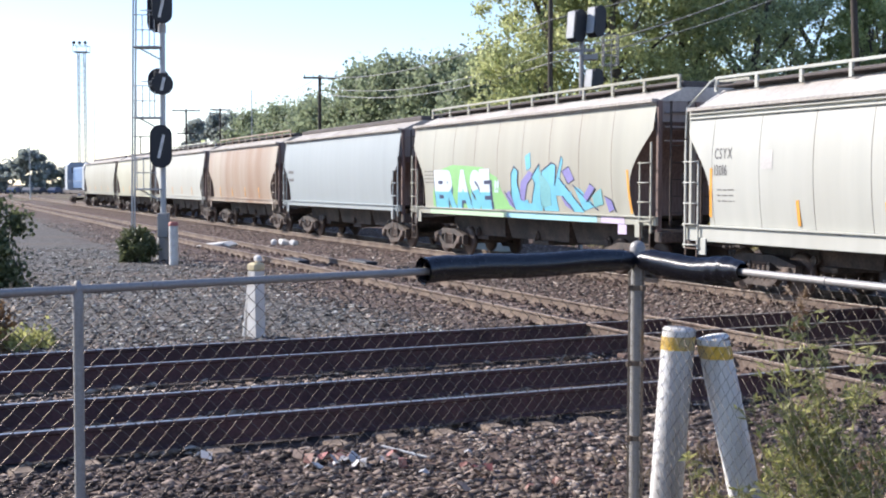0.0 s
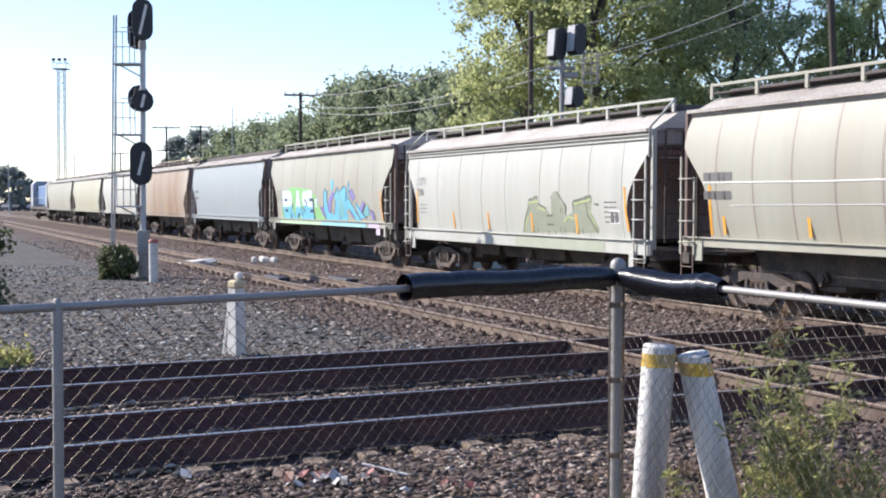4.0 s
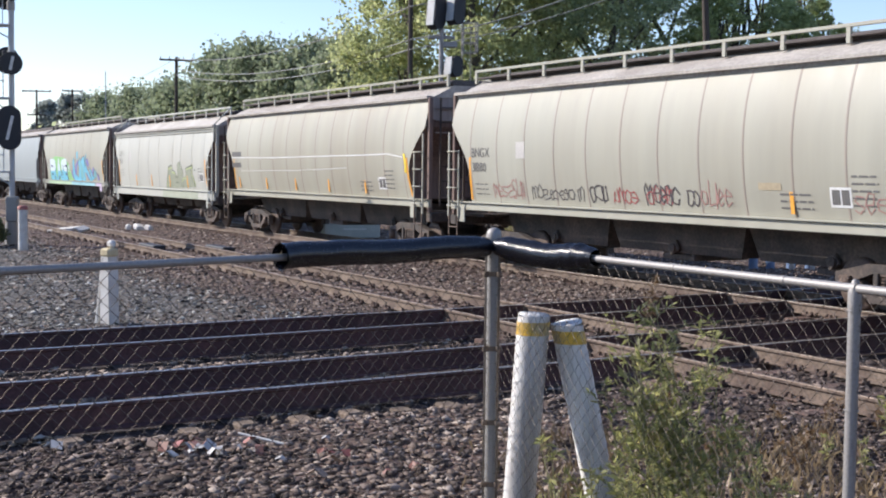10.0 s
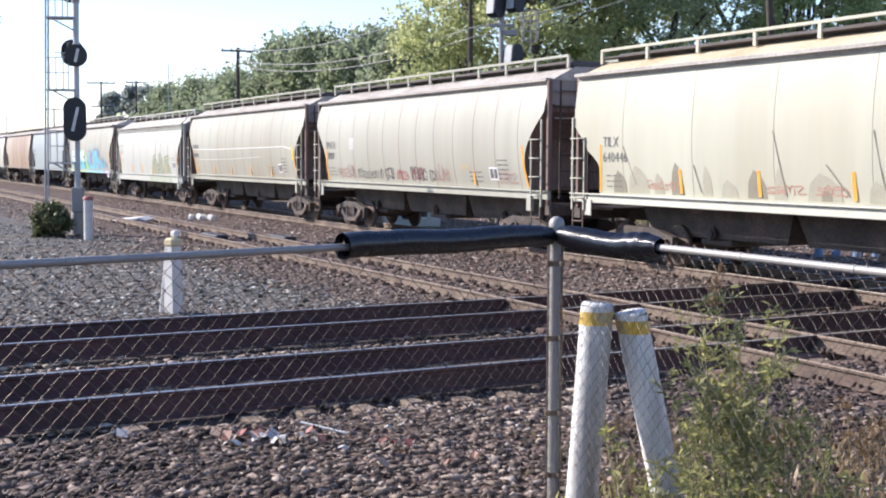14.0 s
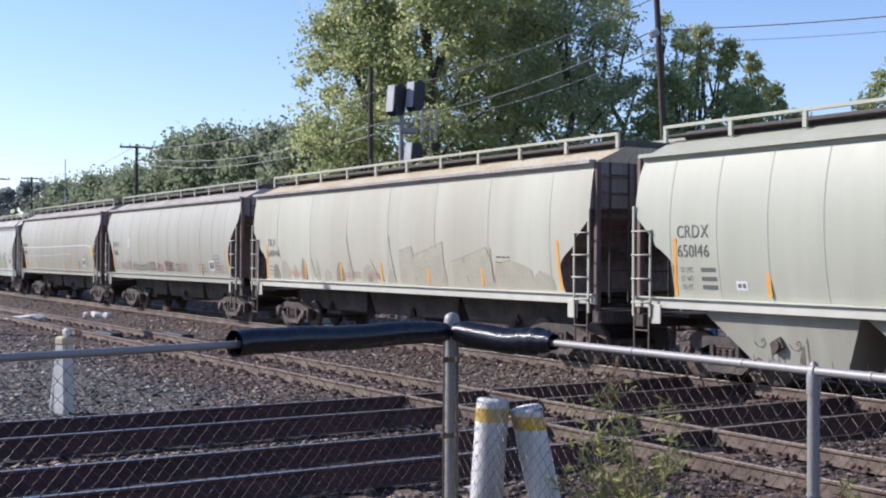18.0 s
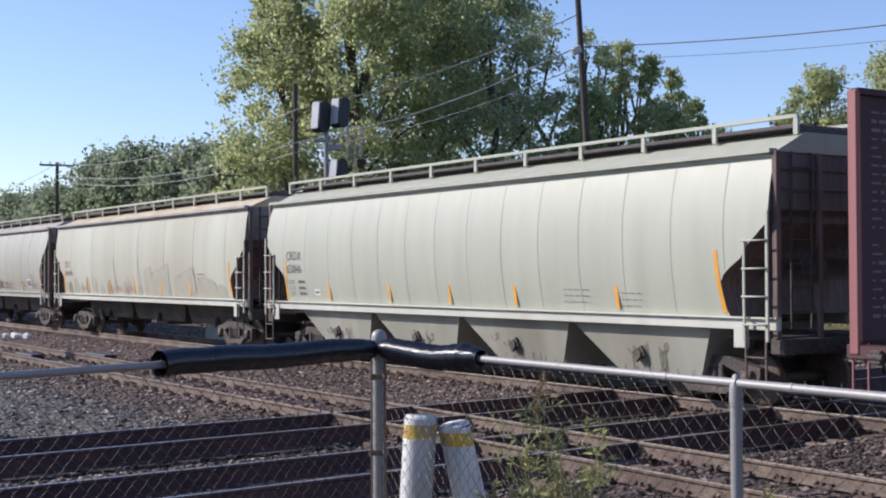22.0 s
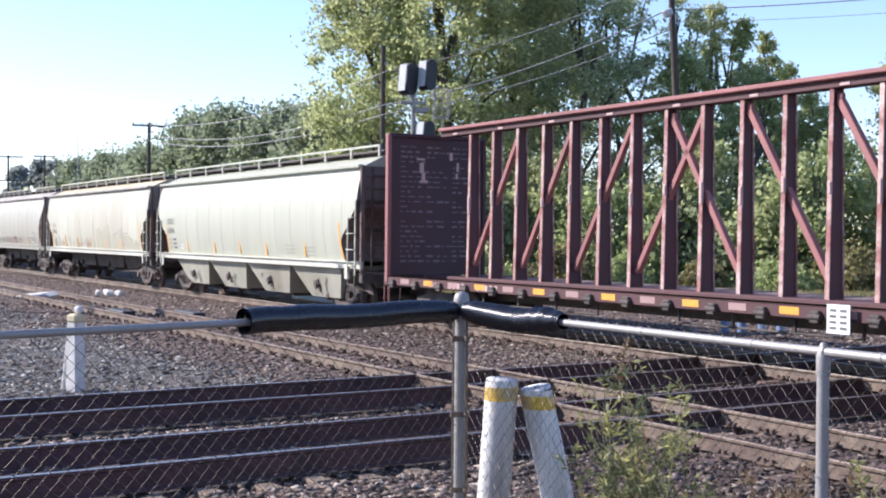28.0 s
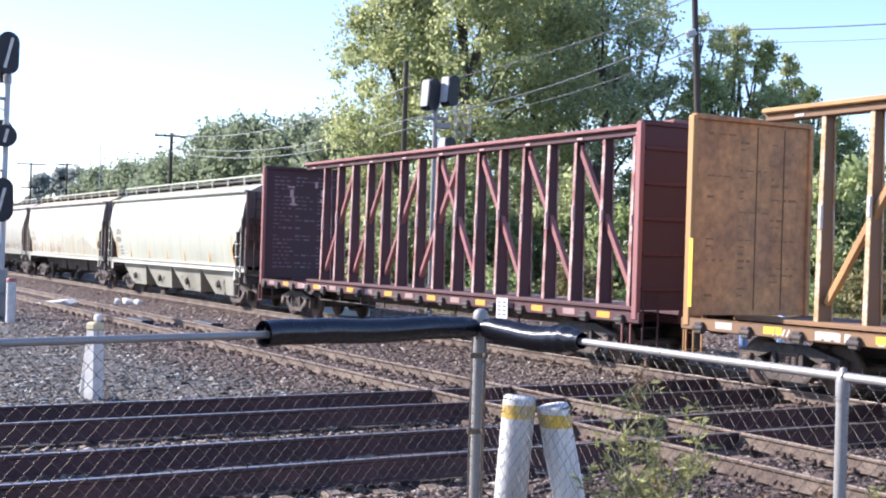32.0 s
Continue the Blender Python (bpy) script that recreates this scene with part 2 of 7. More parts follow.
# Tie colour with both oil and the rails' shade in it.
MAT["tie_oily_shaded"] = mat("oily_shaded_tie", (0.034, 0.023, 0.020), 0.9, 0, 0.35, 4.0, 30, 0.5, dirt=(0.022, 0.017, 0.016), dirt_amount=0.8, island=0.5)
MAT["stone"] = stone_mat("ballast_stone", ((0.0, (0.028, 0.020, 0.016)), (0.40, (0.112, 0.080, 0.064)), (0.76, (0.25, 0.19, 0.15)), (0.97, (0.38, 0.32, 0.27))))
MAT["stone_dark"] = stone_mat("dark_ballast_stone", ((0.0, (0.018, 0.012, 0.010)), (0.42, (0.056, 0.037, 0.030)), (0.78, (0.125, 0.090, 0.073)), (0.96, (0.28, 0.22, 0.185))))
MAT["rust_dark"] = mat("dark_rust", (0.125, 0.082, 0.062), 0.9, 0.0, 0.4, 5.0, 40, 0.4, dirt=(0.04, 0.028, 0.024), dirt_amount=0.7, island=0.4)
MAT["galv"] = mat("galvanised_steel", (0.30, 0.285, 0.27), 0.55, 0.3, 0.12, 4.0, 70, 0.1, dirt=(0.25, 0.24, 0.23))
MAT["wire"] = mat("weathered_fence_wire", (0.13, 0.113, 0.10), 0.46, 0.9, 0.2, 6.0, 80, 0.0, dirt=(0.12, 0.085, 0.065))
MAT["overhead_wire"] = mat("weathered_aluminium", (0.30, 0.30, 0.295), 0.6, 0.2, 0.15, 6.0, 80, 0.0)
MAT["rubber"] = mat("black_plastic_sleeve", (0.009, 0.010, 0.015), 0.24, 0, 0.3, 6.0, 60, 0.1)
MAT["rubber"].node_tree.nodes["Principled BSDF"].inputs["Specular IOR Level"].default_value = 0.6
MAT["bollard"] = mat("chipped_white_paint", (0.84, 0.825, 0.79), 0.75, 0, 0.18, 5.0, 16, 0.7, dirt=(0.24, 0.19, 0.15), dirt_amount=0.85, streak=True)
MAT["yellow"] = mat("yellow_band_paint", (0.72, 0.44, 0.06), 0.65, 0, 0.15, 9.0, 40, 0.3, dirt=(0.42, 0.34, 0.20), dirt_amount=0.95)
MAT["black"] = mat("black_paint", (0.013, 0.014, 0.019), 0.6, 0, 0.3, 4.0, 30, 0.1, dirt=(0.03, 0.028, 0.026))
MAT["under"] = mat("grimy_running_gear", (0.050, 0.042, 0.038), 0.8, 0, 0.4, 2.0, 18, 0.4, dirt=(0.125, 0.092, 0.073), dirt_amount=0.7)
MAT["wheel"] = mat("brown_wheel_steel", (0.115, 0.080, 0.062), 0.7, 0.2, 0.35, 4.0, 25, 0.2)
MAT["concrete"] = mat("white_concrete", (0.66, 0.64, 0.60), 0.85, 0, 0.1, 6.0, 50, 0.3, dirt=(0.32, 0.28, 0.23), dirt_amount=0.4)
MAT["wood_pole"] = mat("dark_wood_pole", (0.07, 0.055, 0.045), 0.9, 0, 0.3, 4.0, 30, 0.4, streak=True)
MAT["bark"] = mat("grey_bark", (0.10, 0.085, 0.07), 0.95, 0, 0.35, 3.0, 20, 0.7, streak=True)
MAT["leaf"] = leaf_mat("cottonwood_leaves", (0.215, 0.265, 0.125), (0.61, 0.63, 0.315), 0.62)
MAT["leaf_dark"] = leaf_mat("dark_leaves", (0.20, 0.26, 0.14), (0.55, 0.60, 0.34), 0.62)
MAT["leaf_light"] = leaf_mat("light_leaves", (0.21, 0.27, 0.10), (0.48, 0.54, 0.26), 0.6)
MAT["dry"] = leaf_mat("dry_leaves", (0.14, 0.14, 0.055), (0.38, 0.33, 0.15), 0.45)
# Haze of distance is mixed into this leaf colour.
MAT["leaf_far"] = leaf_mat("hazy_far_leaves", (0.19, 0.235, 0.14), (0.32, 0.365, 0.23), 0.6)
MAT["weed"] = leaf_mat("weed_leaves", (0.085, 0.115, 0.037), (0.62, 0.59, 0.23), 0.52)
MAT["weed_dry"] = leaf_mat("dry_weed", (0.09, 0.05, 0.028), (0.30, 0.19, 0.09))
MAT["stem"] = mat("weed_stem", (0.27, 0.26, 0.12), 0.7, 0, 0.2, 6, 40, 0.1)
MAT["grey_paint"] = mat("grey_paint", (0.45, 0.46, 0.46), 0.6, 0, 0.12, 3.0, 40, 0.1, dirt=(0.28, 0.27, 0.25))
MAT["dark_glass"] = mat("signal_lens", (0.03, 0.01, 0.01), 0.15, 0, 0.2, 4, 30, 0)


# ---- mesh helpers ----
class Geo:
    """Gathers boxes, tubes and sheets into one mesh; mi is the material slot of the faces that follow."""

    def __init__(self):
        self.v, self.f, self.m, self.mi, self.smooth = [], [], [], 0, []

    def add(self, vs, fs, smooth=False):
        o = len(self.v)
        self.v += [tuple(p) for p in vs]
        for face in fs:
            self.f.append(tuple(i + o for i in face))
            self.m.append(self.mi)
            self.smooth.append(smooth)
        return self

    def box(self, c, s, bevel=0.0, rot=None):
        hx, hy, hz = s[0] / 2, s[1] / 2, s[2] / 2
        if bevel <= 0:
            vs = [(x, y, z) for x in (-hx, hx) for y in (-hy, hy) for z in (-hz, hz)]
            fs = [(0, 1, 3, 2), (4, 6, 7, 5), (0, 4, 5, 1), (2, 3, 7, 6), (0, 2, 6, 4), (1, 5, 7, 3)]
        else:
            b = min(bevel, hx * 0.9, hy * 0.9, hz * 0.9)
            ring = [(-hx + b, -hy), (hx - b, -hy), (hx, -hy + b), (hx, hy - b), (hx - b, hy), (-hx + b, hy), (-hx, hy - b), (-hx, -hy + b)]
            ins = [(x * (1 - b / hx), y * (1 - b / hy)) for x, y in ring]
            vs = [(x, y, -hz) for x, y in ins] + [(x, y, -hz + b) for x, y in ring] + [(x, y, hz - b) for x, y in ring] + [(x, y, hz) for x, y in ins]
            fs = [tuple(range(7, -1, -1)), tuple(range(24, 32))]
            for k in range(3):
                fs += [(k * 8 + i, k * 8 + (i + 1) % 8, k * 8 + 8 + (i + 1) % 8, k * 8 + 8 + i) for i in range(8)]
        c = Vector(c)
        if rot is not None:
            vs = [rot @ Vector(p) for p in vs]
        return self.add([Vector(p) + c for p in vs], fs)

    def tube(self, path, r, n=8, caps=True, radii=None, smooth=True):
        path = [Vector(p) for p in path]
        vs, fs = [], []
        for i, p in enumerate(path):
            d = (path[min(i + 1, len(path) - 1)] - path[max(i - 1, 0)]).normalized()
            up = Vector((0, 0, 1)) if abs(d.z) < 0.9 else Vector((1, 0, 0))
            a = d.cross(up).normalized()
            b = d.cross(a)
            rr = radii[i] if radii else r
            vs += [p + (a * math.cos(2 * math.pi * k / n) + b * math.sin(2 * math.pi * k / n)) * rr for k in range(n)]
        for i in range(len(path) - 1):
            fs += [(i * n + k, i * n + (k + 1) % n, (i + 1) * n + (k + 1) % n, (i + 1) * n + k) for k in range(n)]
        self.add(vs, fs, smooth)
        if caps:
            o = len(path) * n
            self.add(vs[:n], [tuple(range(n))])
            self.add(vs[o - n:], [tuple(range(n - 1, -1, -1))])
        return self

    def prism(self, outline, axis_from, axis_to, ax, ay):
        """The outline (pairs along ax and ay) swept from one point to another."""
        n = len(outline)
        a, b, ax, ay = Vector(axis_from), Vector(axis_to), Vector(ax), Vector(ay)
        ring = [ax * u + ay * w for u, w in outline]
        vs = [a + p for p in ring] + [b + p for p in ring]
        fs = [tuple(range(n - 1, -1, -1)), tuple(range(n, 2 * n))] + [(i, (i + 1) % n, n + (i + 1) % n, n + i) for i in range(n)]
        return self.add(vs, fs)

    def grid(self, rows, smooth=True, flip=False):
        k = len(rows[0])
        fs = []
        for i in range(len(rows) - 1):
            for j in range(k - 1):
                q = (i * k + j, i * k + j + 1, (i + 1) * k + j + 1, (i + 1) * k + j)
                fs.append(q[::-1] if flip else q)
        return self.add([p for r in rows for p in r], fs, smooth)

    def mesh(self, name, *mats):
        me = bpy.data.meshes.new(name)
        me.from_pydata(self.v, [], self.f)
        for mm in mats:
            me.materials.append(mm)
        me.polygons.foreach_set("material_index", self.m)
        me.polygons.foreach_set("use_smooth", self.smooth)
        me.update()
        bm = bmesh.new()
        bm.from_mesh(me)
        bmesh.ops.recalc_face_normals(bm, faces=bm.faces)
        bm.to_mesh(me)
        bm.free()
        return me


def part(name, geo, mats, parent=None, label="", at=None):
    """One mesh object under a thing, from gathered geometry or from a mesh that is already there."""
    mats = mats if isinstance(mats, (list, tuple)) else [mats]
    me = geo.mesh(name, *mats) if isinstance(geo, Geo) else geo
    ob = new(name, me)
    if parent is not None:
        ob.parent = parent
    if at is not None:
        ob.matrix_basis = at
    return tagged(ob, label)


def thing(name, label, category, at=None, group="", kind=""):
    ob = new(name)
    ob.empty_display_size = 0.3
    if at is not None:
        ob.matrix_basis = at
    return tagged(ob, label, category, group, kind)


def P3(p2, z=0.0):
    return Vector((p2[0], p2[1], z))


# ---- ground ----
g = Geo()


def bed(x, y):
    """Height of the ground: the ballast lies low in and beside the crossing tracks, with a rise between them."""
    a = -E2.y * x + E2.x * y
    z = 0.0
    for c in (P_MID, Q_MID):
        off = abs(a - (-E2.y * c.x + E2.x * c.y))
        z = min(z, -0.085 * max(0.0, min(1.0, (1.65 - off) / 0.45)))
    return z


xs = [-1800, -600, -200, -80, -40] + [-20 + 0.3 * i for i in range(167)] + [40, 80, 200, 600, 1800]
ys = [-300, -60, -20, 0] + [4 + 0.3 * i for i in range(134)] + [60, 90, 140, 250, 500, 1000, 2500]
g.grid([[(x, y, bed(x, y) if abs(x) < 35 and 2 < y < 45 else 0.0) for x in xs] for y in ys], smooth=True)
tagged(part("ground", g, MAT["ground"]), "brown ballast and grey gravel of a rail yard", "ground", kind="structure")

# ---- tracks ----
RAIL_PROFILE = [(-0.07, 0.0), (0.07, 0.0), (0.07, 0.012), (0.012, 0.035), (0.010, 0.125), (0.036, 0.14), (0.037, 0.168), (-0.037, 0.168), (-0.036, 0.14), (-0.010, 0.125), (-0.012, 0.035), (-0.07, 0.012)]


def rail_geo(a, b, z=0.03, stretch=1.0):
    """A rail from a to b: rusty foot and web, worn head."""
    a, b = P3(a, z), P3(b, z)
    side = (b - a).normalized().cross(Vector((0, 0, 1)))
    g = Geo()
    top = 0.168 * stretch
    g.prism([(u, w if w < 0.05 else top - 0.168 + w) for u, w in RAIL_PROFILE], a, b, side, (0, 0, 1))
    g.mi = 1
    g.prism([(-0.033, top), (0.033, top), (0.031, top + 0.004), (-0.031, top + 0.004)], a, b, side, (0, 0, 1))
    return g


g = Geo()
g.box((0, 0, 0), (0.22, 2.6, 0.16), 0.012)
TIE_MESH = g.mesh("tie", MAT["tie"])
# Middle darkened for oil and rail shade together; near end left pale.
g = Geo()
g.box((0, 0, 0), (0.22, 2.0, 0.16), 0.012)
g.mi = 1
g.box((0, -1.16, 0.03), (0.21, 0.30, 0.158), 0.02)
TIE_NEAR = g.mesh("tie", MAT["tie_oily_shaded"], mat("splintered_tie_end", (0.27, 0.205, 0.15), 0.9, 0, 0.4, 6.0, 30, 0.6, dirt=(0.09, 0.06, 0.045), dirt_amount=0.85, island=0.4))
g = Geo()
g.box((0, 0, 0), (0.22, 2.5, 0.16), 0.012)
TIE_DARK = g.mesh("tie", MAT["tie_oily_shaded"])
g = Geo()
g.box((0, 0, 0), (0.20, 0.34, 0.02), 0.004)
for x, y in ((-0.06, 0.10), (0.06, -0.10), (0.06, 0.10), (-0.06, -0.10)):
    g.box((x, y, 0.025), (0.04, 0.045, 0.05))
PLATE_MESH = g.mesh("tie_plate", MAT["rust_dark"])
g = Geo()
for y in (-0.095, 0.095):
    g.box((0, y, 0.015), (0.045, 0.055, 0.05), 0.010)
    g.box((0, y * 0.75, 0.042), (0.03, 0.045, 0.025), 0.006)
ANCHOR_MESH = g.mesh("rail_anchor", MAT["rust_dark"])


def track(name, label, mid, way, far, near, heads, tie_range, spacing=0.55, lift=0.0, tie_mesh=None, sunk=0.0, sides=None, deep=0.0):
    """A track along way through mid, from near to far metres, with ties in tie_range. heads: head material."""
    t = thing(name, label, "railway track", kind="structure")
    way, across = Vector(way), Vector((way[1], -way[0]))
    for k in (-1, 1):
        o = Vector(mid) + across * (k * GAUGE / 2)
        part("rail", rail_geo(o + way * near, o + way * far, 0.028 + lift - deep, 1 + deep / 0.168), [sides or MAT["rail_side"], heads], t)
    ang = math.atan2(way[1], way[0])
    rnd = random.Random(len(name) * 7 + int(abs(mid[1])))
    s, n = tie_range[0], 0
    while s < tie_range[1] and n < 150:
        p = Vector(mid) + way * (s + rnd.uniform(-0.05, 0.05)) + across * rnd.uniform(-0.06, 0.06)
        part("tie", tie_mesh or TIE_MESH, [], t, at=Matrix.LocRotScale((p.x, p.y, -0.052 + lift - sunk + rnd.uniform(-0.012, 0.012) - (rnd.choice((0.0, 0.01, 0.03, 0.05)) if sunk > 0.05 else 0)), Euler((0, 0, ang + rnd.uniform(-0.03, 0.03))), None))
        if n < 75 and sunk < 0.05:
            for k in (-1, 1):
                q = p + across * (k * GAUGE / 2)
                part("tie_plate", PLATE_MESH, [], t, at=Matrix.LocRotScale((q.x, q.y, 0.032 + lift), Euler((0, 0, ang)), None))
                if n < 60:
                    q = q + way * rnd.choice((-0.15, 0.15))
                    part("rail_anchor", ANCHOR_MESH, [], t, at=Matrix.LocRotScale((q.x, q.y, 0.03 + lift), Euler((0, 0, ang)), None))
        s += spacing
        n += 1
    return t


T_MID = Vector((8.4, 20.0)) + N2 * (GAUGE / 2)
R_MID = Vector((1.95, 20.0)) + N2 * (GAUGE / 2)
track("track_train", "track under the freight train, brown rails on ballast", T_MID, D2, 700, -45, MAT["rail_head_dull"], (-24, 56), sunk=0.018)
track("track_yard", "empty parallel track with brown rusty rails", R_MID, D2, 700, -45, MAT["rail_head_old"], (-12, 60), sunk=0.022)
# Crossing rails: shade is in the side colour, and stretched webs widen it.
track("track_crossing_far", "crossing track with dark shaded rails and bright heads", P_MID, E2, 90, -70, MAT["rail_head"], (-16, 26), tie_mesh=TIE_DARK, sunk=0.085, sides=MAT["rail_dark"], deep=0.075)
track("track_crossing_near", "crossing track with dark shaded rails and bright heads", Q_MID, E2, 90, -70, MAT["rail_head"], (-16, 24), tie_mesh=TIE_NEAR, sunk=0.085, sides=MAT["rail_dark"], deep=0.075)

# ---- the fence: a corner of chain link, standing between the camera and the tracks ----
FENCE_TOP = 1.86
CORNER, LEFT_POST, RIGHT_POST = Vector((1.26, 8.46)), Vector((-1.75, 6.02)), Vector((2.44, 5.44))
LEFT_END, RIGHT_END = LEFT_POST + (LEFT_POST - CORNER) * 0.9, RIGHT_POST + (RIGHT_POST - CORNER) * 0.85


def chain_link(a, b, top, low=0.04, cell=0.048, r=0.0018):
    """Woven wire: zigzag strands side by side, each a thin square tube."""
    way = (b - a).normalized()
    out = Vector((way.y, -way.x))
    count = int((b - a).length / cell)
    steps = int((top - low) / (cell * 0.97))
    vs, fs = [], []
    rnd = random.Random(5)
    for i in range(count):
        pts = []
        flip = i % 2
        for j in range(steps + 1):
            s = (i + (0.5 if (j + i) % 2 else -0.5) * 1.06 + 0.5) * cell
            q = a + way * s + out * (0.004 if (j + i) % 2 else -0.004)
            z = low + j * cell * 0.97
            sag = 0.012 * math.sin(s * 1.7) * math.sin(z * 2.1)
            pts.append(Vector((q.x + out.x * sag, q.y + out.y * sag, z)))
        w3, o3 = Vector((way.x, way.y, 0)), Vector((out.x, out.y, 0))
        for p, q in zip(pts, pts[1:]):
            o = len(vs)
            side = (q - p).cross(o3).normalized()
            for e in (p, q):
                vs += [e + side * r, e + o3 * r, e - side * r, e - o3 * r]
            fs += [(o + k, o + (k + 1) % 4, o + 4 + (k + 1) % 4, o + 4 + k) for k in range(4)]
        # twisted barbs above the rail
        p = pts[-1]
        o = len(vs)
        t2 = p + Vector((rnd.uniform(-0.012, 0.012), rnd.uniform(-0.012, 0.012), 0.045))
        vs += [p + w3 * r * 1.6, p + o3 * r * 1.6, p - w3 * r * 1.6, t2]
        fs += [(o, o + 1, o + 3), (o + 1, o + 2, o + 3), (o + 2, o, o + 3)]
    g = Geo()
    g.add(vs, fs, True)
    return g


fence = thing("chain_link_fence", "galvanised chain-link fence corner with black padding on its top rail", "fence")


def post(at, r, top, label):
    g = Geo()
    g.tube([(at.x, at.y, -0.2), (at.x, at.y, top)], r, 14)
    p = part("post", g, MAT["galv"], fence, label)
    g = Geo()
    g.tube([(at.x, at.y, top - 0.05), (at.x, at.y, top + 0.015), (at.x, at.y, top + 0.04), (at.x, at.y, top + 0.055), (at.x, at.y, top + 0.065)], r, 12, radii=[r * 1.12, r * 1.12, r * 1.0, r * 0.72, r * 0.3])
    part("cap", g, MAT["galv"], p)
    return p


post_c = post(CORNER, 0.047, FENCE_TOP + 0.005, "thick galvanised corner post")
post_l = post(LEFT_POST, 0.025, FENCE_TOP - 0.10, "thin galvanised line post")
post_r = post(RIGHT_POST, 0.028, FENCE_TOP - 0.10, "thin galvanised line post")
for at, p, r in ((CORNER, post_c, 0.047),):
    for z in (1.62, 1.12, 0.62, 0.2):
        g = Geo()
        g.tube([(at.x, at.y, z - 0.016), (at.x, at.y, z + 0.016)], r * 1.18, 14)
        d1, d2 = (LEFT_POST - CORNER).normalized(), (RIGHT_POST - CORNER).normalized()
        for d in (d1, d2):
            g.box((at.x + d.x * r * 1.5, at.y + d.y * r * 1.5, z), (0.05, 0.02, 0.035), 0.004, Euler((0, 0, math.atan2(d.y, d.x))).to_matrix())
        part("tension_band", g, MAT["rail_side"], p, "rusty tension band")
    for d in ((LEFT_POST - CORNER).normalized(), (RIGHT_POST - CORNER).normalized()):
        g = Geo()
        q = at + d * (r + 0.028)
        g.box((q.x, q.y, 0.93), (0.006, 0.018, 1.78), 0.001, Euler((0, 0, math.atan2(d.y, d.x))).to_matrix())
        part("tension_bar", g, MAT["wire"], p, "dark flat tension bar")
for at, p, r in ((LEFT_POST, post_l, 0.025), (RIGHT_POST, post_r, 0.029)):
    for z in (1.70, 1.25, 0.7):
        g = Geo()
        g.tube([(at.x, at.y, z - 0.003), (at.x, at.y, z + 0.003)], r * 1.15, 12)
        part("wire_tie", g, MAT["galv"], p)
TOP = FENCE_TOP - 0.06
for at, p in ((LEFT_POST, post_l), (RIGHT_POST, post_r)):
    d = (at - CORNER).normalized() * 0.016
    g = Geo()
    g.tube([P3(at - d, TOP), P3(at + d, TOP)], 0.027, 14)
    g.tube([P3(at, TOP + 0.02), P3(at, TOP + 0.036), P3(at, TOP + 0.042)], 0.016, 10, radii=[0.018, 0.015, 0.006])
    part("loop_cap", g, MAT["galv"], p, "cast loop that holds the rail")
for a, b in ((LEFT_END, LEFT_POST), (LEFT_POST, CORNER), (CORNER, RIGHT_POST), (RIGHT_POST, RIGHT_END)):
    g = Geo()
    g.tube([P3(a, TOP), P3(b, TOP)], 0.021, 12)
    rail = part("top_rail", g, MAT["galv"], fence, "round galvanised top rail")
for a, b, f in ((CORNER, RIGHT_POST, 0.60), (CORNER, RIGHT_POST, 0.86), (RIGHT_POST, RIGHT_END, 0.12), (LEFT_POST, CORNER, 0.10)):
    m, d = a.lerp(b, f), (b - a).normalized() * 0.012
    g = Geo()
    g.tube([P3(m - d, TOP), P3(m + d, TOP)], 0.0235, 12)
    part("rail_clip", g, MAT["galv"], fence)
for a, b in ((LEFT_END, CORNER), (CORNER, RIGHT_END)):
    part("wire_mesh", chain_link(a, b, FENCE_TOP - 0.04), MAT["wire"], fence, "diamond chain-link wire mesh")


def sleeve(a, b, r, sag, ends, seed):
    """A ribbed black plastic pipe slipped over the top rail, slightly bent and dented; ends: how far it narrows at both ends."""
    g = Geo()
    rnd = random.Random(seed)
    n = 420
    pts, rad = [], []
    dent = [rnd.uniform(-1, 1) for _ in range(22)]
    for i in range(n + 1):
        u = i / n
        p = a.lerp(b, u)
        q = u * 20
        d = dent[int(q)] * (1 - q + int(q)) + dent[int(q) + 1] * (q - int(q))
        pts.append((p.x, p.y, TOP + 0.004 + sag * math.sin(u * math.pi) + 0.006 * math.sin(u * 9) + 0.004 * d))
        narrow = 1 - ends[0] * max(0.0, 1 - u / 0.16) ** 1.5 - ends[1] * max(0.0, (u - 0.84) / 0.16) ** 1.5
        rad.append(r * narrow * (1.0 + 0.026 * (0, 1, 0, -1)[i % 4] + 0.022 * d + rnd.uniform(-0.006, 0.006)))
    g.tube(pts, r, 20, caps=False, radii=rad)
    g.tube(pts, r, 20, caps=False, radii=[q * 0.86 for q in rad])
    return g


dl, dr = (LEFT_POST - CORNER).normalized(), (RIGHT_POST - CORNER).normalized()
for way, far, r, sag, ends, label in ((dl, 1.80, 0.074, 0.004, (0.18, 0.0), "black ribbed plastic pipe sleeved over the fence rail"), (dr, 1.20, 0.078, -0.018, (0.25, 0.42), "short black ribbed plastic pipe sleeved over the fence rail")):
    pad = thing("rail_padding", label, "pipe", group="fence padding")
    part("sleeve", sleeve(CORNER + way * 0.085, CORNER + way * far, r, sag, ends, int(far * 10)), MAT["rubber"], pad)
    for d, k in ((0.09, ends[0]), (far - 0.01, ends[1])):
        q = CORNER + way * d
        g = Geo()
        g.tube([(q.x - way.x * 0.012, q.y - way.y * 0.012, TOP + 0.004), (q.x + way.x * 0.012, q.y + way.y * 0.012, TOP + 0.004)], r * 1.05 * (1 - k), 20, caps=False)
        part("end_ring", g, MAT["rubber"], pad)


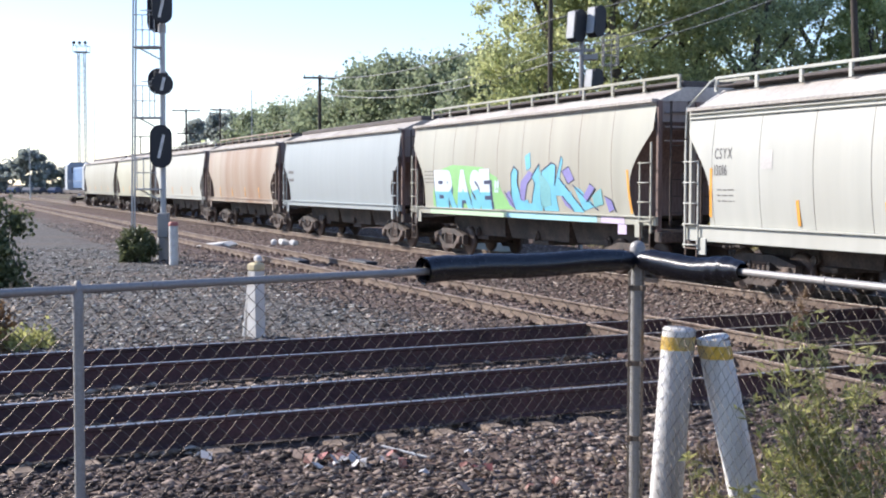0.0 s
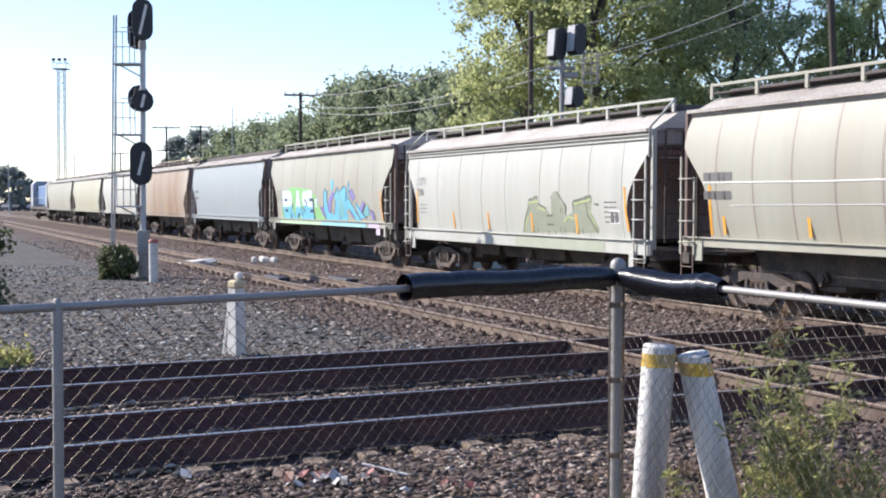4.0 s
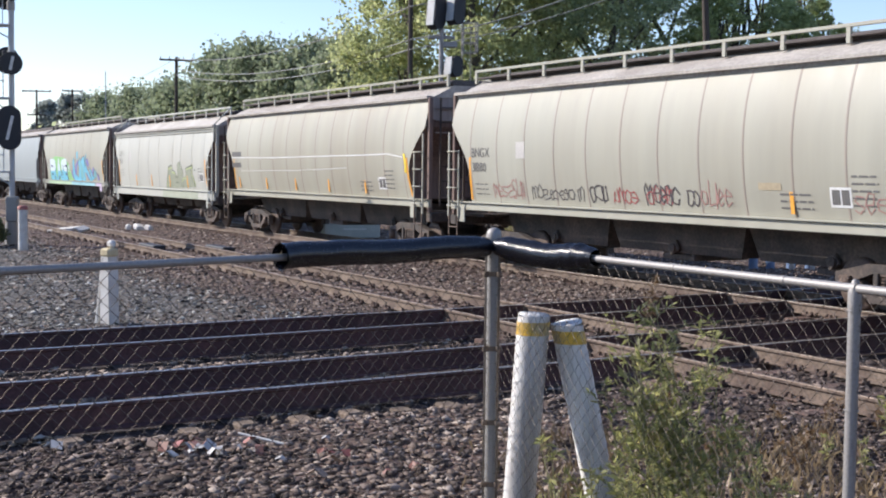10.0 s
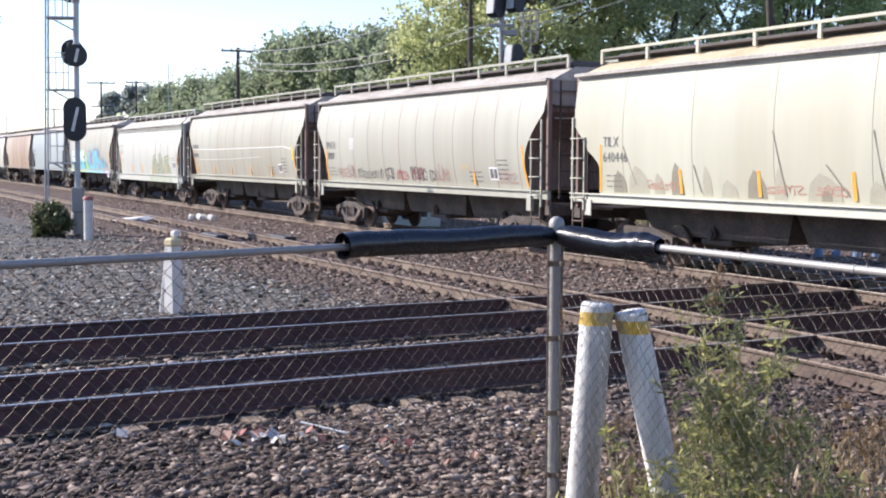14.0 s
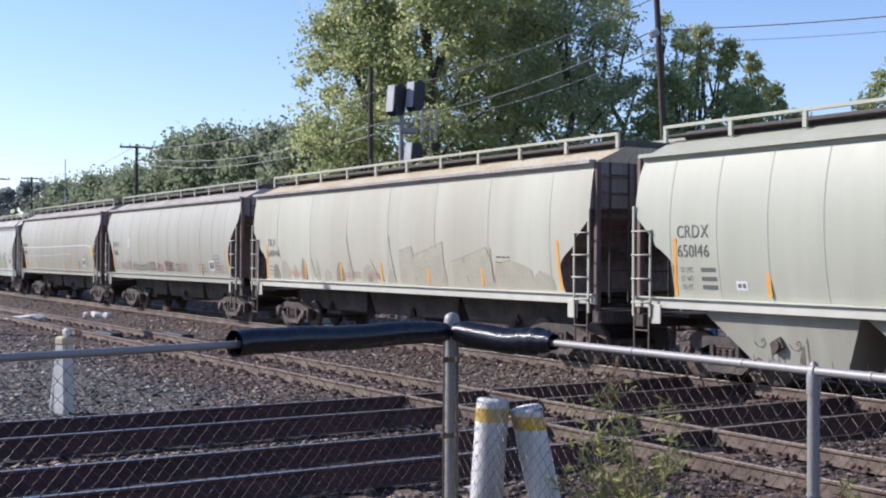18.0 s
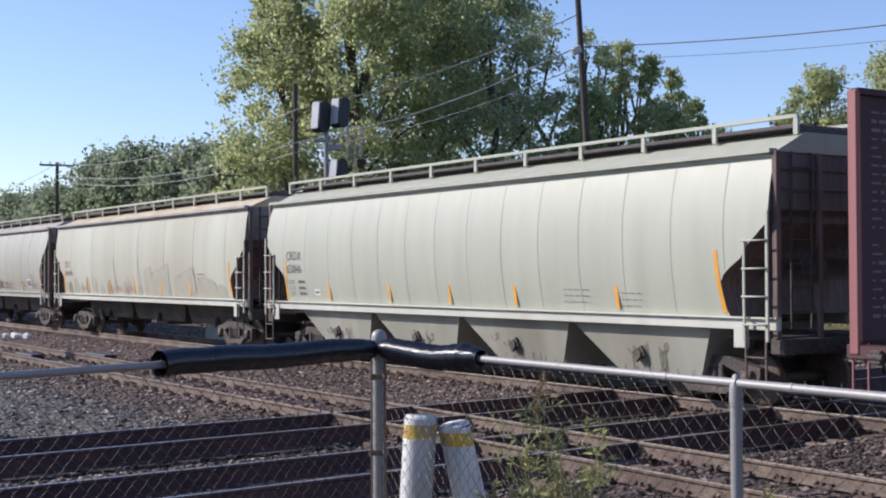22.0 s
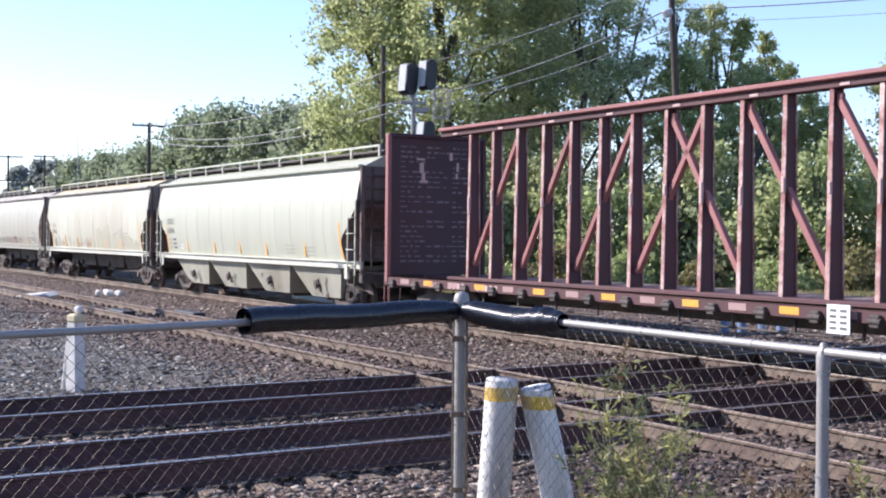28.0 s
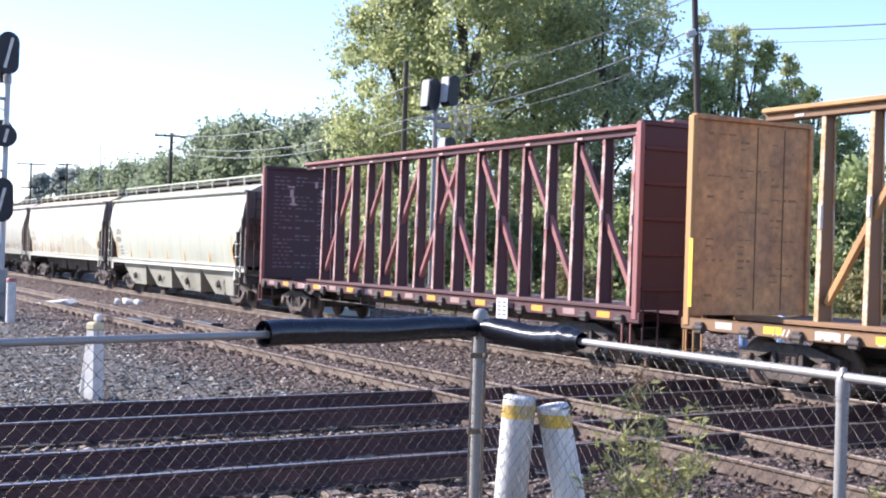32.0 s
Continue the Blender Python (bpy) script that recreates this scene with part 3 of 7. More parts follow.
def bollard(base, top, r, seed):
    b = thing("bollard", "leaning white-painted steel pipe bollard with a yellow band", "bollard", pose(base[0], base[1], 0), "bollards")
    rnd = random.Random(seed)
    a, c = Vector((0, 0, -0.1)), Vector(top) - Vector((base[0], base[1], 0))
    at = lambda z: a.lerp(c, (z + 0.1) / (c.z + 0.1))

    def skin(z0, z1, rings, swell, rough):
        g = Geo()
        rows = []
        for i in range(rings + 1):
            p = at(z0 + (z1 - z0) * i / rings)
            row = []
            for k in range(32):
                an = 2 * math.pi * k / 32
                rr = r * swell * (1 + rough * (rnd.uniform(-1, 1) + math.sin(3 * an + i * 0.7) * 0.6))
                row.append((p.x + rr * math.cos(an), p.y + rr * math.sin(an), p.z))
            rows.append(row + row[:1])
        return g.grid(rows, True)

    part("pipe", skin(-0.1, c.z - 0.13, 46, 1.0, 0.010), MAT["bollard"], b)
    part("band", skin(c.z - 0.132, c.z - 0.045, 4, 1.015, 0.004), MAT["yellow"], b, "worn yellow band")
    g = skin(c.z - 0.047, c.z - 0.008, 2, 1.0, 0.005)
    p0, p1 = at(c.z - 0.008), at(c.z + 0.006)
    g.tube([p0, p1, p1], r, 32, radii=[r, r * 0.93, r * 0.05])
    part("cap", g, MAT["bollard"], b)
    return b


bollard((1.41, 8.28), (1.50, 8.24, 1.37), 0.107, 3)
bollard((2.04, 8.32), (1.72, 8.26, 1.31), 0.107, 4)

# ---- the train ----
GAPS = [110.2, 89.0, 71.3, 54.5, 39.0, 23.5, 7.8, -7.35, -23.5, -39.5, -57.7, -76.05, -97.0, -118.1]
TRAVEL = [0, 7.386, 14.578, 21.608, 28.522, 35.327, 41.994, 48.523, 54.918, 61.175, 67.295, 73.269, 79.094, 84.69, 90.067, 95.224, 100.146]   # every two seconds


def travel(t):
    """Metres that the train has gone along its track at t seconds."""
    i = min(15, max(0, int(t / 2.0)))
    u = t / 2.0 - i
    a, b = TRAVEL[i], TRAVEL[i + 1]
    m0 = (b - TRAVEL[i - 1]) / 2 if i else b - a
    m1 = (TRAVEL[i + 2] - a) / 2 if i < 15 else b - a
    return (2 * u**3 - 3 * u**2 + 1) * a + (u**3 - 2 * u**2 + u) * m0 + (3 * u**2 - 2 * u**3) * b + (u**3 - u**2) * m1


HEAD = 90 + 22.2


def car_pose(s):
    p = T_MID + D2 * s
    return pose(p.x, p.y, RAIL_TOP, 0, 0, HEAD)


CARS = []      # (thing, middle of the car along the track at the start)
WHEELSETS = []

g = Geo()
WHEEL_RINGS = ((0.645, 0.02), (0.65, 0.33), (0.70, 0.39), (0.71, 0.425), (0.80, 0.415), (0.805, 0.36), (0.815, 0.33), (0.84, 0.14), (0.845, 0.02))
g.tube([(0, y, 0) for y, r in WHEEL_RINGS], 0.4, 26, caps=False, radii=[r for y, r in WHEEL_RINGS])
WHEEL_MESH = g.mesh("wheel", MAT["wheel"])
g = Geo()
g.tube([(0, -1.06, 0), (0, -1.05, 0), (0, 1.05, 0), (0, 1.06, 0)], 0.085, 10, caps=False, radii=[0.01, 0.085, 0.085, 0.01])
AXLE_MESH = g.mesh("wheelset", MAT["wheel"])

g = Geo()
for outline in (
        [(-1.14, 0.0), (-1.14, 0.15), (-0.95, 0.19), (-0.48, 0.31), (0.48, 0.31), (0.95, 0.19), (1.14, 0.15), (1.14, 0.0), (0.72, 0.04), (0.36, 0.17), (-0.36, 0.17), (-0.72, 0.04)],
        [(-0.76, 0.05), (-0.70, -0.07), (-0.42, -0.29), (0.42, -0.29), (0.70, -0.07), (0.76, 0.05), (0.62, 0.03), (0.35, -0.17), (-0.35, -0.17), (-0.62, 0.03)]):
    g.prism(outline, (0, -0.08, 0), (0, 0.08, 0), (1, 0, 0), (0, 0, 1))
for x in (-0.31, 0.31):
    g.box((x, 0, 0.0), (0.11, 0.18, 0.38), 0.015)
for x in (-1.09, -0.73, 0.73, 1.09):
    g.box((x, 0, -0.06), (0.10, 0.17, 0.20), 0.02)
SIDE_FRAME = g.mesh("side_frame", MAT["under"])
g = Geo()
for x in (-0.16, 0.0, 0.16):
    for z in range(6):
        g.tube([(x, 0, -0.16 + z * 0.05), (x, 0, -0.135 + z * 0.05)], 0.07, 10)
g.box((0, -0.02, 0.17), (0.5, 0.14, 0.09), 0.02)
SPRINGS = g.mesh("springs", MAT["wheel"])
g = Geo()
g.tube([(0, -0.10, 0), (0, -0.02, 0), (0, 0.03, 0), (0, 0.05, 0)], 0.1, 14, radii=[0.125, 0.125, 0.11, 0.06])
g.box((0, -0.05, 0.10), (0.24, 0.16, 0.07), 0.015)
CAP_MESH = g.mesh("bearing_cap", MAT["wheel"])
g = Geo()
g.box((0, 0, 0), (0.4, 2.1, 0.28), 0.03)
BOLSTER = g.mesh("bolster", MAT["under"])


def truck(parent, x):
    t = part("truck", BOLSTER, [], parent, "grimy cast steel truck", pose(x, 0, 0.52))
    for k in (-1, 1):
        part("side_frame", SIDE_FRAME, [], t, at=pose(0, k * 1.0, -0.06))
        part("spring_nest", SPRINGS, [], t, at=pose(0, k * 1.02, -0.07))
        for q in (-0.9, 0.9):
            part("bearing_cap", CAP_MESH, [], t, at=pose(q, k * 1.12, -0.09, 0, 0, 0 if k > 0 else 180))
    for q in (-0.9, 0.9):
        w = part("wheelset", AXLE_MESH, [], parent, "steel wheels on an axle", pose(x + q, 0, 0.42))
        for turn in (0, 180):
            part("wheel", WHEEL_MESH, [], w, at=pose(0, 0, 0, 0, 0, turn))
        WHEELSETS.append((w, x + q))


g = Geo()
g.box((0, 0, 0), (0.7, 0.16, 0.2), 0.03)
g.box((0.38, 0.02, 0), (0.22, 0.26, 0.28), 0.05)
COUPLER = g.mesh("coupler", MAT["under"])


def hopper_ladder(w, sill, top, outer):
    """Side ladder: a tall stile on the outer side, a shorter inner one, square-set rungs."""
    g = Geo()
    g.box((outer * w / 2, 0, (sill - 0.16 + top) / 2), (0.06, 0.035, top - sill + 0.16), 0.006)
    g.box((-outer * w / 2, 0, (sill - 0.16 + top - 0.42) / 2), (0.05, 0.03, top - 0.42 - sill + 0.16), 0.006)
    z = top - 0.45
    while z > sill - 0.1:
        g.tube([(-w / 2, 0, z), (-w / 2, 0.05, z), (w / 2, 0.05, z), (w / 2, 0, z)], 0.017, 6)
        z -= 0.42
    return g


def stirrup_geo(w, sill):
    g = Geo()
    for x in (-w / 2, w / 2):
        g.box((x, 0, (sill + 0.42) / 2), (0.04, 0.025, sill - 0.42), 0.005)
    for z in (0.44, 0.82):
        g.tube([(-w / 2, 0.01, z), (w / 2, 0.01, z)], 0.018, 6)
    return g


def side_y(z, z0, z1, half, bulge):
    u = (z - z0) / (z1 - z0)
    return half - bulge * (2 * u - 1) ** 2 * (1.0 if u > 0.5 else 0.75)


def hopper(k, paint, spec):
    """A covered hopper: k is its place behind the locomotive. spec: eave, ridge, sill top and bottom, seams, bays, half width, bulge, walkway rails."""
    s0, s1 = GAPS[k], GAPS[k - 1]
    L = s1 - s0
    car = thing("hopper_car", spec["label"], "freight car", car_pose((s0 + s1) / 2), "train cars")
    CARS.append((car, (s0 + s1) / 2))
    half, bulge, eave, ridge = spec.get("half", 1.58), spec.get("bulge", 0.13), spec.get("eave", 3.90), spec.get("ridge", 4.22)
    z0, sill0 = spec.get("sill_top", 1.42), spec.get("sill_low", 1.22)
    xe, cut, zm = L / 2 - 0.68, spec.get("cut", 1.1), spec.get("zm", 2.85)
    notch = spec.get("notch", False)

    def x_end(z):
        if z >= zm:
            return xe
        u = (zm - z) / (zm - z0)
        if u > 0.66:
            return xe - cut * (1 - 0.10 * ((u - 0.66) / 0.34) ** 2)
        q = math.sin(u / 0.66 * math.pi / 2) ** 1.15
        if notch:
            q = 0.5 * min(1.0, u / 0.30) + 0.5 * max(0.0, math.sin((u - 0.36) / 0.30 * math.pi / 2)) if u > 0.30 else 0.5 * u / 0.30
        return xe - cut * q

    zs = [z0 + (eave - z0) * i / 28 for i in range(29)]
    nx = 40
    g = Geo()
    for sgn in (1, -1):
        g.grid([[(x_end(z) * (2 * i / nx - 1), sgn * side_y(z, z0, eave, half, bulge), z) for i in range(nx + 1)] for z in zs], True)
    body = part("body", g, paint, car)
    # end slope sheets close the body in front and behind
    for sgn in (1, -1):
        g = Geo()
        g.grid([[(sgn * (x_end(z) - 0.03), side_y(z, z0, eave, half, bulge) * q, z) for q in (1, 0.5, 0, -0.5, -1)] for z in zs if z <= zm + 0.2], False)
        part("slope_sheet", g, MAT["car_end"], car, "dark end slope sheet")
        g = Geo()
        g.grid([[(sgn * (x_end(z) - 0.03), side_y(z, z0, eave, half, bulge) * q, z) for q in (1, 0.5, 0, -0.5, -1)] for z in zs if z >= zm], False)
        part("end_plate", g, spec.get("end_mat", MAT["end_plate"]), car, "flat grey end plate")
    g = Geo()
    top_y = side_y(eave, z0, eave, half, bulge)
    g.grid([[(x, y, z) for x in (-xe, 0, xe)] for y, z in ((top_y, eave), (0.72, ridge), (-0.72, ridge), (-top_y, eave))], False)
    for sgn in (1, -1):
        g.add([(sgn * xe, top_y, eave), (sgn * xe, 0.72, ridge), (sgn * xe, -0.72, ridge), (sgn * xe, -top_y, eave)], [(0, 1, 2, 3)])
    roof = part("roof", g, spec.get("roof_mat", MAT["car_roof"]), car, "dusty sheet roof")
    # eave rail along both sides
    for sgn in (1, -1):
        g = Geo()
        lip = [(-0.03, -0.08), (0.045, -0.08), (0.045, -0.025), (0.14, -0.025), (0.14, 0.035), (0.12, 0.045), (-0.03, 0.045)]
        g.prism(lip, (-xe, sgn * top_y, eave), (xe, sgn * top_y, eave), (0, sgn, 0), (0, 0, 1))
        part("eave_rail", g, spec.get("eave_mat", MAT["car_roof"]), car)
    # hatch coaming and running board
    g = Geo()
    g.box((0, 0, ridge + 0.08), (2 * xe - 0.5, 1.35, 0.16), 0.03)
    for i in range(9):
        x = (2 * xe - 1.6) * (i / 8 - 0.5)
        g.box((x, 0, ridge + 0.15), (0.06, 0.62, 0.05), 0.01)
    part("hatch", g, MAT["roof_dark"], roof, "dark trough hatch cover")
    if spec.get("rails", True):
        g = Geo()
        for sgn in (1, -1):
            n = 10
            y, top = sgn * 0.80, ridge + 0.24
            xr = xe - 0.02
            for i in range(n + 1):
                g.box((xr * (2 * i / n - 1), y + sgn * 0.10, ridge + 0.11), (0.085, 0.05, 0.30))
            g.box((0, y + sgn * 0.10, top), (2 * xr + 0.05, 0.06, 0.06), 0.006)
        part("hand_rail", g, spec.get("rail_mat", paint), roof, "pale hand rail along the roof walkway")
        for sgn in (1, -1):
            g = Geo()
            g.box((0, sgn * 0.80, ridge + 0.08), (2 * xe - 0.05, 0.24, 0.03))
            part("running_board", g, MAT["roof_dark"], roof, "dark grated roof walkway")
        for sx in (1, -1) if k == 7 else ():
            for sy in (1, -1):
                g = Geo()
                g.tube([(sx * xe, sy * 0.9, ridge + 0.24), (sx * (xe + 0.06), sy * 1.0, ridge + 0.16), (sx * (xe + 0.07), sy * (half - 0.04), eave + 0.05), (sx * (xe + 0.07), sy * (half - 0.02), zm - 0.1)], 0.026, 6)
                part("grab_rail", g, spec.get("rail_mat", paint), car, "bent pipe rail at the car corner")
    else:
        g = Geo()
        for sgn in (1, -1):
            g.box((0, sgn * 0.72, ridge + 0.06), (2 * xe, 0.1, 0.12), 0.01)
        part("running_board", g, MAT["roof_dark"], roof, "low roof walkway")
    # side sills, with a flange below
    for sgn in (1, -1):
        g = Geo()
        ys = sgn * (side_y(z0, z0, eave, half, bulge) + 0.03)
        g.box((0, ys, (z0 + sill0) / 2), (2 * (L / 2 - 0.55), 0.07, z0 - sill0), 0.012)
        g.box((0, ys + sgn * 0.05, z0 - 0.015), (2 * (L / 2 - 0.55), 0.09, 0.03), 0.005)
        sill = part("side_sill", g, spec.get("sill_mat", paint), car, "long side sill")
        # plate seams of the side
        even = [(xe - 0.2) * (1 - 2 * i / spec.get("seams", 10)) for i in range(1, spec.get("seams", 10))]
        for u in spec.get("seam_at", even):
            g = Geo()
            w = spec.get("seam_w", 0.022)
            rows = []
            for z in zs:
                y = sgn * (side_y(z, z0, eave, half, bulge) + 0.006)
                x = -u
                if abs(x) > x_end(z) - 0.03:
                    continue
                rows.append([(x - w, y - sgn * 0.005, z), (x, y, z), (x + w, y - sgn * 0.005, z)])
            g.grid(rows, False)
            part("seam", g, spec.get("seam_mat", paint), body)
        # yellow reflector strips low on the side
        if sgn > 0:
            even = [-(xe - 0.9) * (2 * (i + 0.6) / spec.get("strips", 4) - 1) * 0.88 for i in range(spec.get("strips", 4))]
            for u in spec.get("strip_at", even):
                zc = z0 + 0.30
                y = side_y(zc, z0, eave, half, bulge) + 0.008
                g = Geo()
                g.box((-u, y, zc), (0.085, 0.008, 0.46), 0.0, Euler((radians(-5), radians(4), 0)).to_matrix())
                part("reflector_strip", g, MAT["reflector"], body, "orange reflector strip")
    # underframe, platforms and end posts
    g = Geo()
    g.box((0, 0, 1.0), (L - 1.0, 0.42, 0.34), 0.03)
    for sgn in (1, -1):
        g.box((sgn * (L / 2 - 0.62), 0, 0.98), (0.28, 2.9, 0.24), 0.02)
        g.box((sgn * (L / 2 - 1.25), 0, 1.10), (1.1, 2.6, 0.06), 0.01)
    part("underframe", g, MAT["under"], car, "grimy centre sill and end sills")
    for sgn in (1, -1):
        for sy in (1, -1):
            g = Geo()
            g.box((sgn * (xe + 0.04), sy * (half - 0.16), (eave + 1.1) / 2), (0.10, 0.10, eave - 1.1), 0.01)
            part("end_post", g, spec.get("post_mat", MAT["car_end"]), car)
            at = pose(sgn * (xe + 0.03 - 0.25), sy * (half + 0.02), 0, 0, 0, 0 if sy > 0 else 180)
            lad = part("ladder", hopper_ladder(0.46, sill0, 3.02, sgn * sy), spec.get("ladder_mat", paint), car, "side ladder at the car end", at)
            part("stirrup", stirrup_geo(0.40, sill0), MAT["wheel"], lad, "rusty stirrup step")
        for yy in (-0.45, 0.45):
            g = Geo()
            g.box((0, 0, 0), (0.07, 0.09, eave - 1.1), 0.01)
            part("end_brace", g, MAT["car_end"], car, at=pose(sgn * (xe + 0.02), yy, (eave + 1.1) / 2))
        g = Geo()
        for z in (3.05, 3.35, 3.65):
            g.box((sgn * (xe - 0.015), 0, z), (0.05, 2.5, 0.035), 0.008)
        part("end_rib", g, spec.get("end_mat", MAT["end_plate"]), car)
        g = Geo()
        for y in (0.72, 1.16):
            g.box((sgn * (xe + 0.09), y, (eave + 1.25) / 2), (0.03, 0.045, eave - 1.25), 0.005)
        for q in range(7):
            g.tube([(sgn * (xe + 0.09), 0.72, 1.5 + 0.36 * q), (sgn * (xe + 0.09), 1.16, 1.5 + 0.36 * q)], 0.015, 6)
        part("end_ladder", g, MAT["under"], car, "dark end ladder")
        part("coupler", COUPLER, [], car, "knuckle coupler", pose(sgn * (L / 2 - 0.32), 0, 0.86, 0, 0, 0 if sgn > 0 else 180))
    g = Geo()
    g.tube([(-(L / 2 - 0.72), 0.55, 2.2), (-(L / 2 - 0.66), 0.55, 2.2)], 0.27, 18)
    part("brake_wheel", g, MAT["under"], car, "brake wheel")
    # hopper bays below the sill
    nb = spec.get("bays", 3)
    span = 2 * (xe - cut) - 0.8
    for i in range(nb):
        x = span * ((i + 0.5) / nb - 0.5)
        hw, yb = span / nb / 2, half - spec.get("bay_in", 0.8)
        g = Geo()
        lo = spec.get("bay_foot", 0.62)
        tri = spec.get("bay_low", hw * 0.88)
        front = spec.get("bay_front", 1.0)
        vs = [(x - hw, -yb, sill0 + 0.06), (x + hw, -yb, sill0 + 0.06), (x + hw, yb, sill0 + 0.06), (x - hw, yb, sill0 + 0.06),
              (x - tri, -yb * 0.86, lo), (x + tri * front, -yb * 0.86, lo), (x + tri * front, yb * 0.86, lo), (x - tri, yb * 0.86, lo)]
        g.add(vs, [(0, 1, 2, 3), (4, 7, 6, 5), (0, 4, 5, 1), (1, 5, 6, 2), (2, 6, 7, 3), (3, 7, 4, 0)])
        bay = part("hopper_bay", g, spec.get("bay_mat", MAT["under"]), car, spec.get("bay_label", "dark sloping hopper bay"))
        g = Geo()
        g.box((x, 0, lo - 0.07), (0.95, 1.3, 0.12), 0.02)
        g.tube([(x, yb * 0.9, 0.72), (x, yb * 0.9 + 0.12, 0.72)], 0.09, 10)
        g.box((x, yb * 0.9 + 0.06, 0.72), (0.26, 0.05, 0.2), 0.01, Euler((0, 0.5, 0)).to_matrix())
        part("outlet_gate", g, MAT["under"], bay, "outlet gate with its drive")
    for q in (1, -1):
        truck(car, q * (L / 2 - 2.45))
    for q in (1, -1):
        g = Geo()
        g.box((q * (xe - 0.55), half - 0.02, sill0 - 0.10), (0.30, 0.03, 0.34), 0.01)
        part("jack_pad", g, spec.get("sill_mat", paint), car, "plate hanging below the sill")
    return car, dict(L=L, xe=xe, half=half, bulge=bulge, z0=z0, eave=eave, body=body, x_end=x_end)


def paint_mat(name, base, dirt, amount=0.45, rough=0.55):
    return mat(name, base, rough, 0, 0.055, 0.42, 3.0, 0.02, dirt=dirt, dirt_amount=amount, streak=True)


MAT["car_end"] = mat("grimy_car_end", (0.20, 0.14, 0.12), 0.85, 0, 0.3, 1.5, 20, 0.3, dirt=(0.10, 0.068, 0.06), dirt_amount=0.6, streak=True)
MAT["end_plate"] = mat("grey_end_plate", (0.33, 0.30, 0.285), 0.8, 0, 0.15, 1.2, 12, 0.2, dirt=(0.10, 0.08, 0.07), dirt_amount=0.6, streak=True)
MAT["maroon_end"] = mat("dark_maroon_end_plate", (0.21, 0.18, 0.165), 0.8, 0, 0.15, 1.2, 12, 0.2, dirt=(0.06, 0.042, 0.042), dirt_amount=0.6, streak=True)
MAT["roof_dark"] = mat("dark_roof_grating", (0.10, 0.085, 0.08), 0.85, 0, 0.35, 2.0, 25, 0.3, dirt=(0.05, 0.04, 0.037), dirt_amount=0.6)
MAT["car_roof"] = mat("dusty_car_roof", (0.43, 0.40, 0.36), 0.85, 0, 0.2, 0.8, 14, 0.2, dirt=(0.24, 0.205, 0.18), dirt_amount=0.6)
MAT["rust_roof"] = mat("rust_stained_roof", (0.52, 0.46, 0.33), 0.85, 0, 0.2, 0.5, 14, 0.2, dirt=(0.40, 0.245, 0.105), dirt_amount=0.7)
MAT["reflector"] = mat("orange_reflector", (0.78, 0.36, 0.05), 0.45, 0, 0.1, 4, 30, 0)
WHITE = paint_mat("dusty_white_paint", (0.428, 0.43, 0.382), (0.385, 0.37, 0.31))
GREY_W = paint_mat("stained_grey_paint", (0.360, 0.354, 0.292), (0.285, 0.255, 0.195))
BEIGE = paint_mat("pale_beige_paint", (0.420, 0.412, 0.312), (0.35, 0.31, 0.22))
IVORY = paint_mat("pale_green_grey_paint", (0.406, 0.410, 0.320), (0.395, 0.395, 0.31), 0.3)
RUST = paint_mat("rust_streaked_paint", (0.36, 0.30, 0.235), (0.24, 0.125, 0.065), 0.85)
BLUE_W = paint_mat("pale_blue_grey_paint", (0.285, 0.318, 0.322), (0.32, 0.345, 0.35), 0.3)
TAN = paint_mat("grey_tan_paint", (0.356, 0.346, 0.280), (0.27, 0.235, 0.175), 0.6)

BEIGE_D = paint_mat("stained_beige_paint", (0.448, 0.440, 0.345), (0.33, 0.29, 0.205), 0.6)
# Brighter than the body: sunlight on the sill is put into its colour.
LIT_SILL = paint_mat("sunlit_cream_sill_paint", (0.54, 0.53, 0.445), (0.42, 0.385, 0.31), 0.5)
BAY = paint_mat("grimy_pale_bay_paint", (0.37, 0.36, 0.29), (0.20, 0.18, 0.13), 0.85)
SEAM = paint_mat("grimy_seam", (0.30, 0.26, 0.22), (0.20, 0.16, 0.13), 0.6)
SEAM2 = paint_mat("pale_seam", (0.38, 0.39, 0.33), (0.30, 0.30, 0.25), 0.5)
PALE_ROOF = mat("pale_dusty_roof", (0.50, 0.475, 0.44), 0.85, 0, 0.15, 0.8, 14, 0.2, dirt=(0.30, 0.26, 0.22), dirt_amount=0.6)
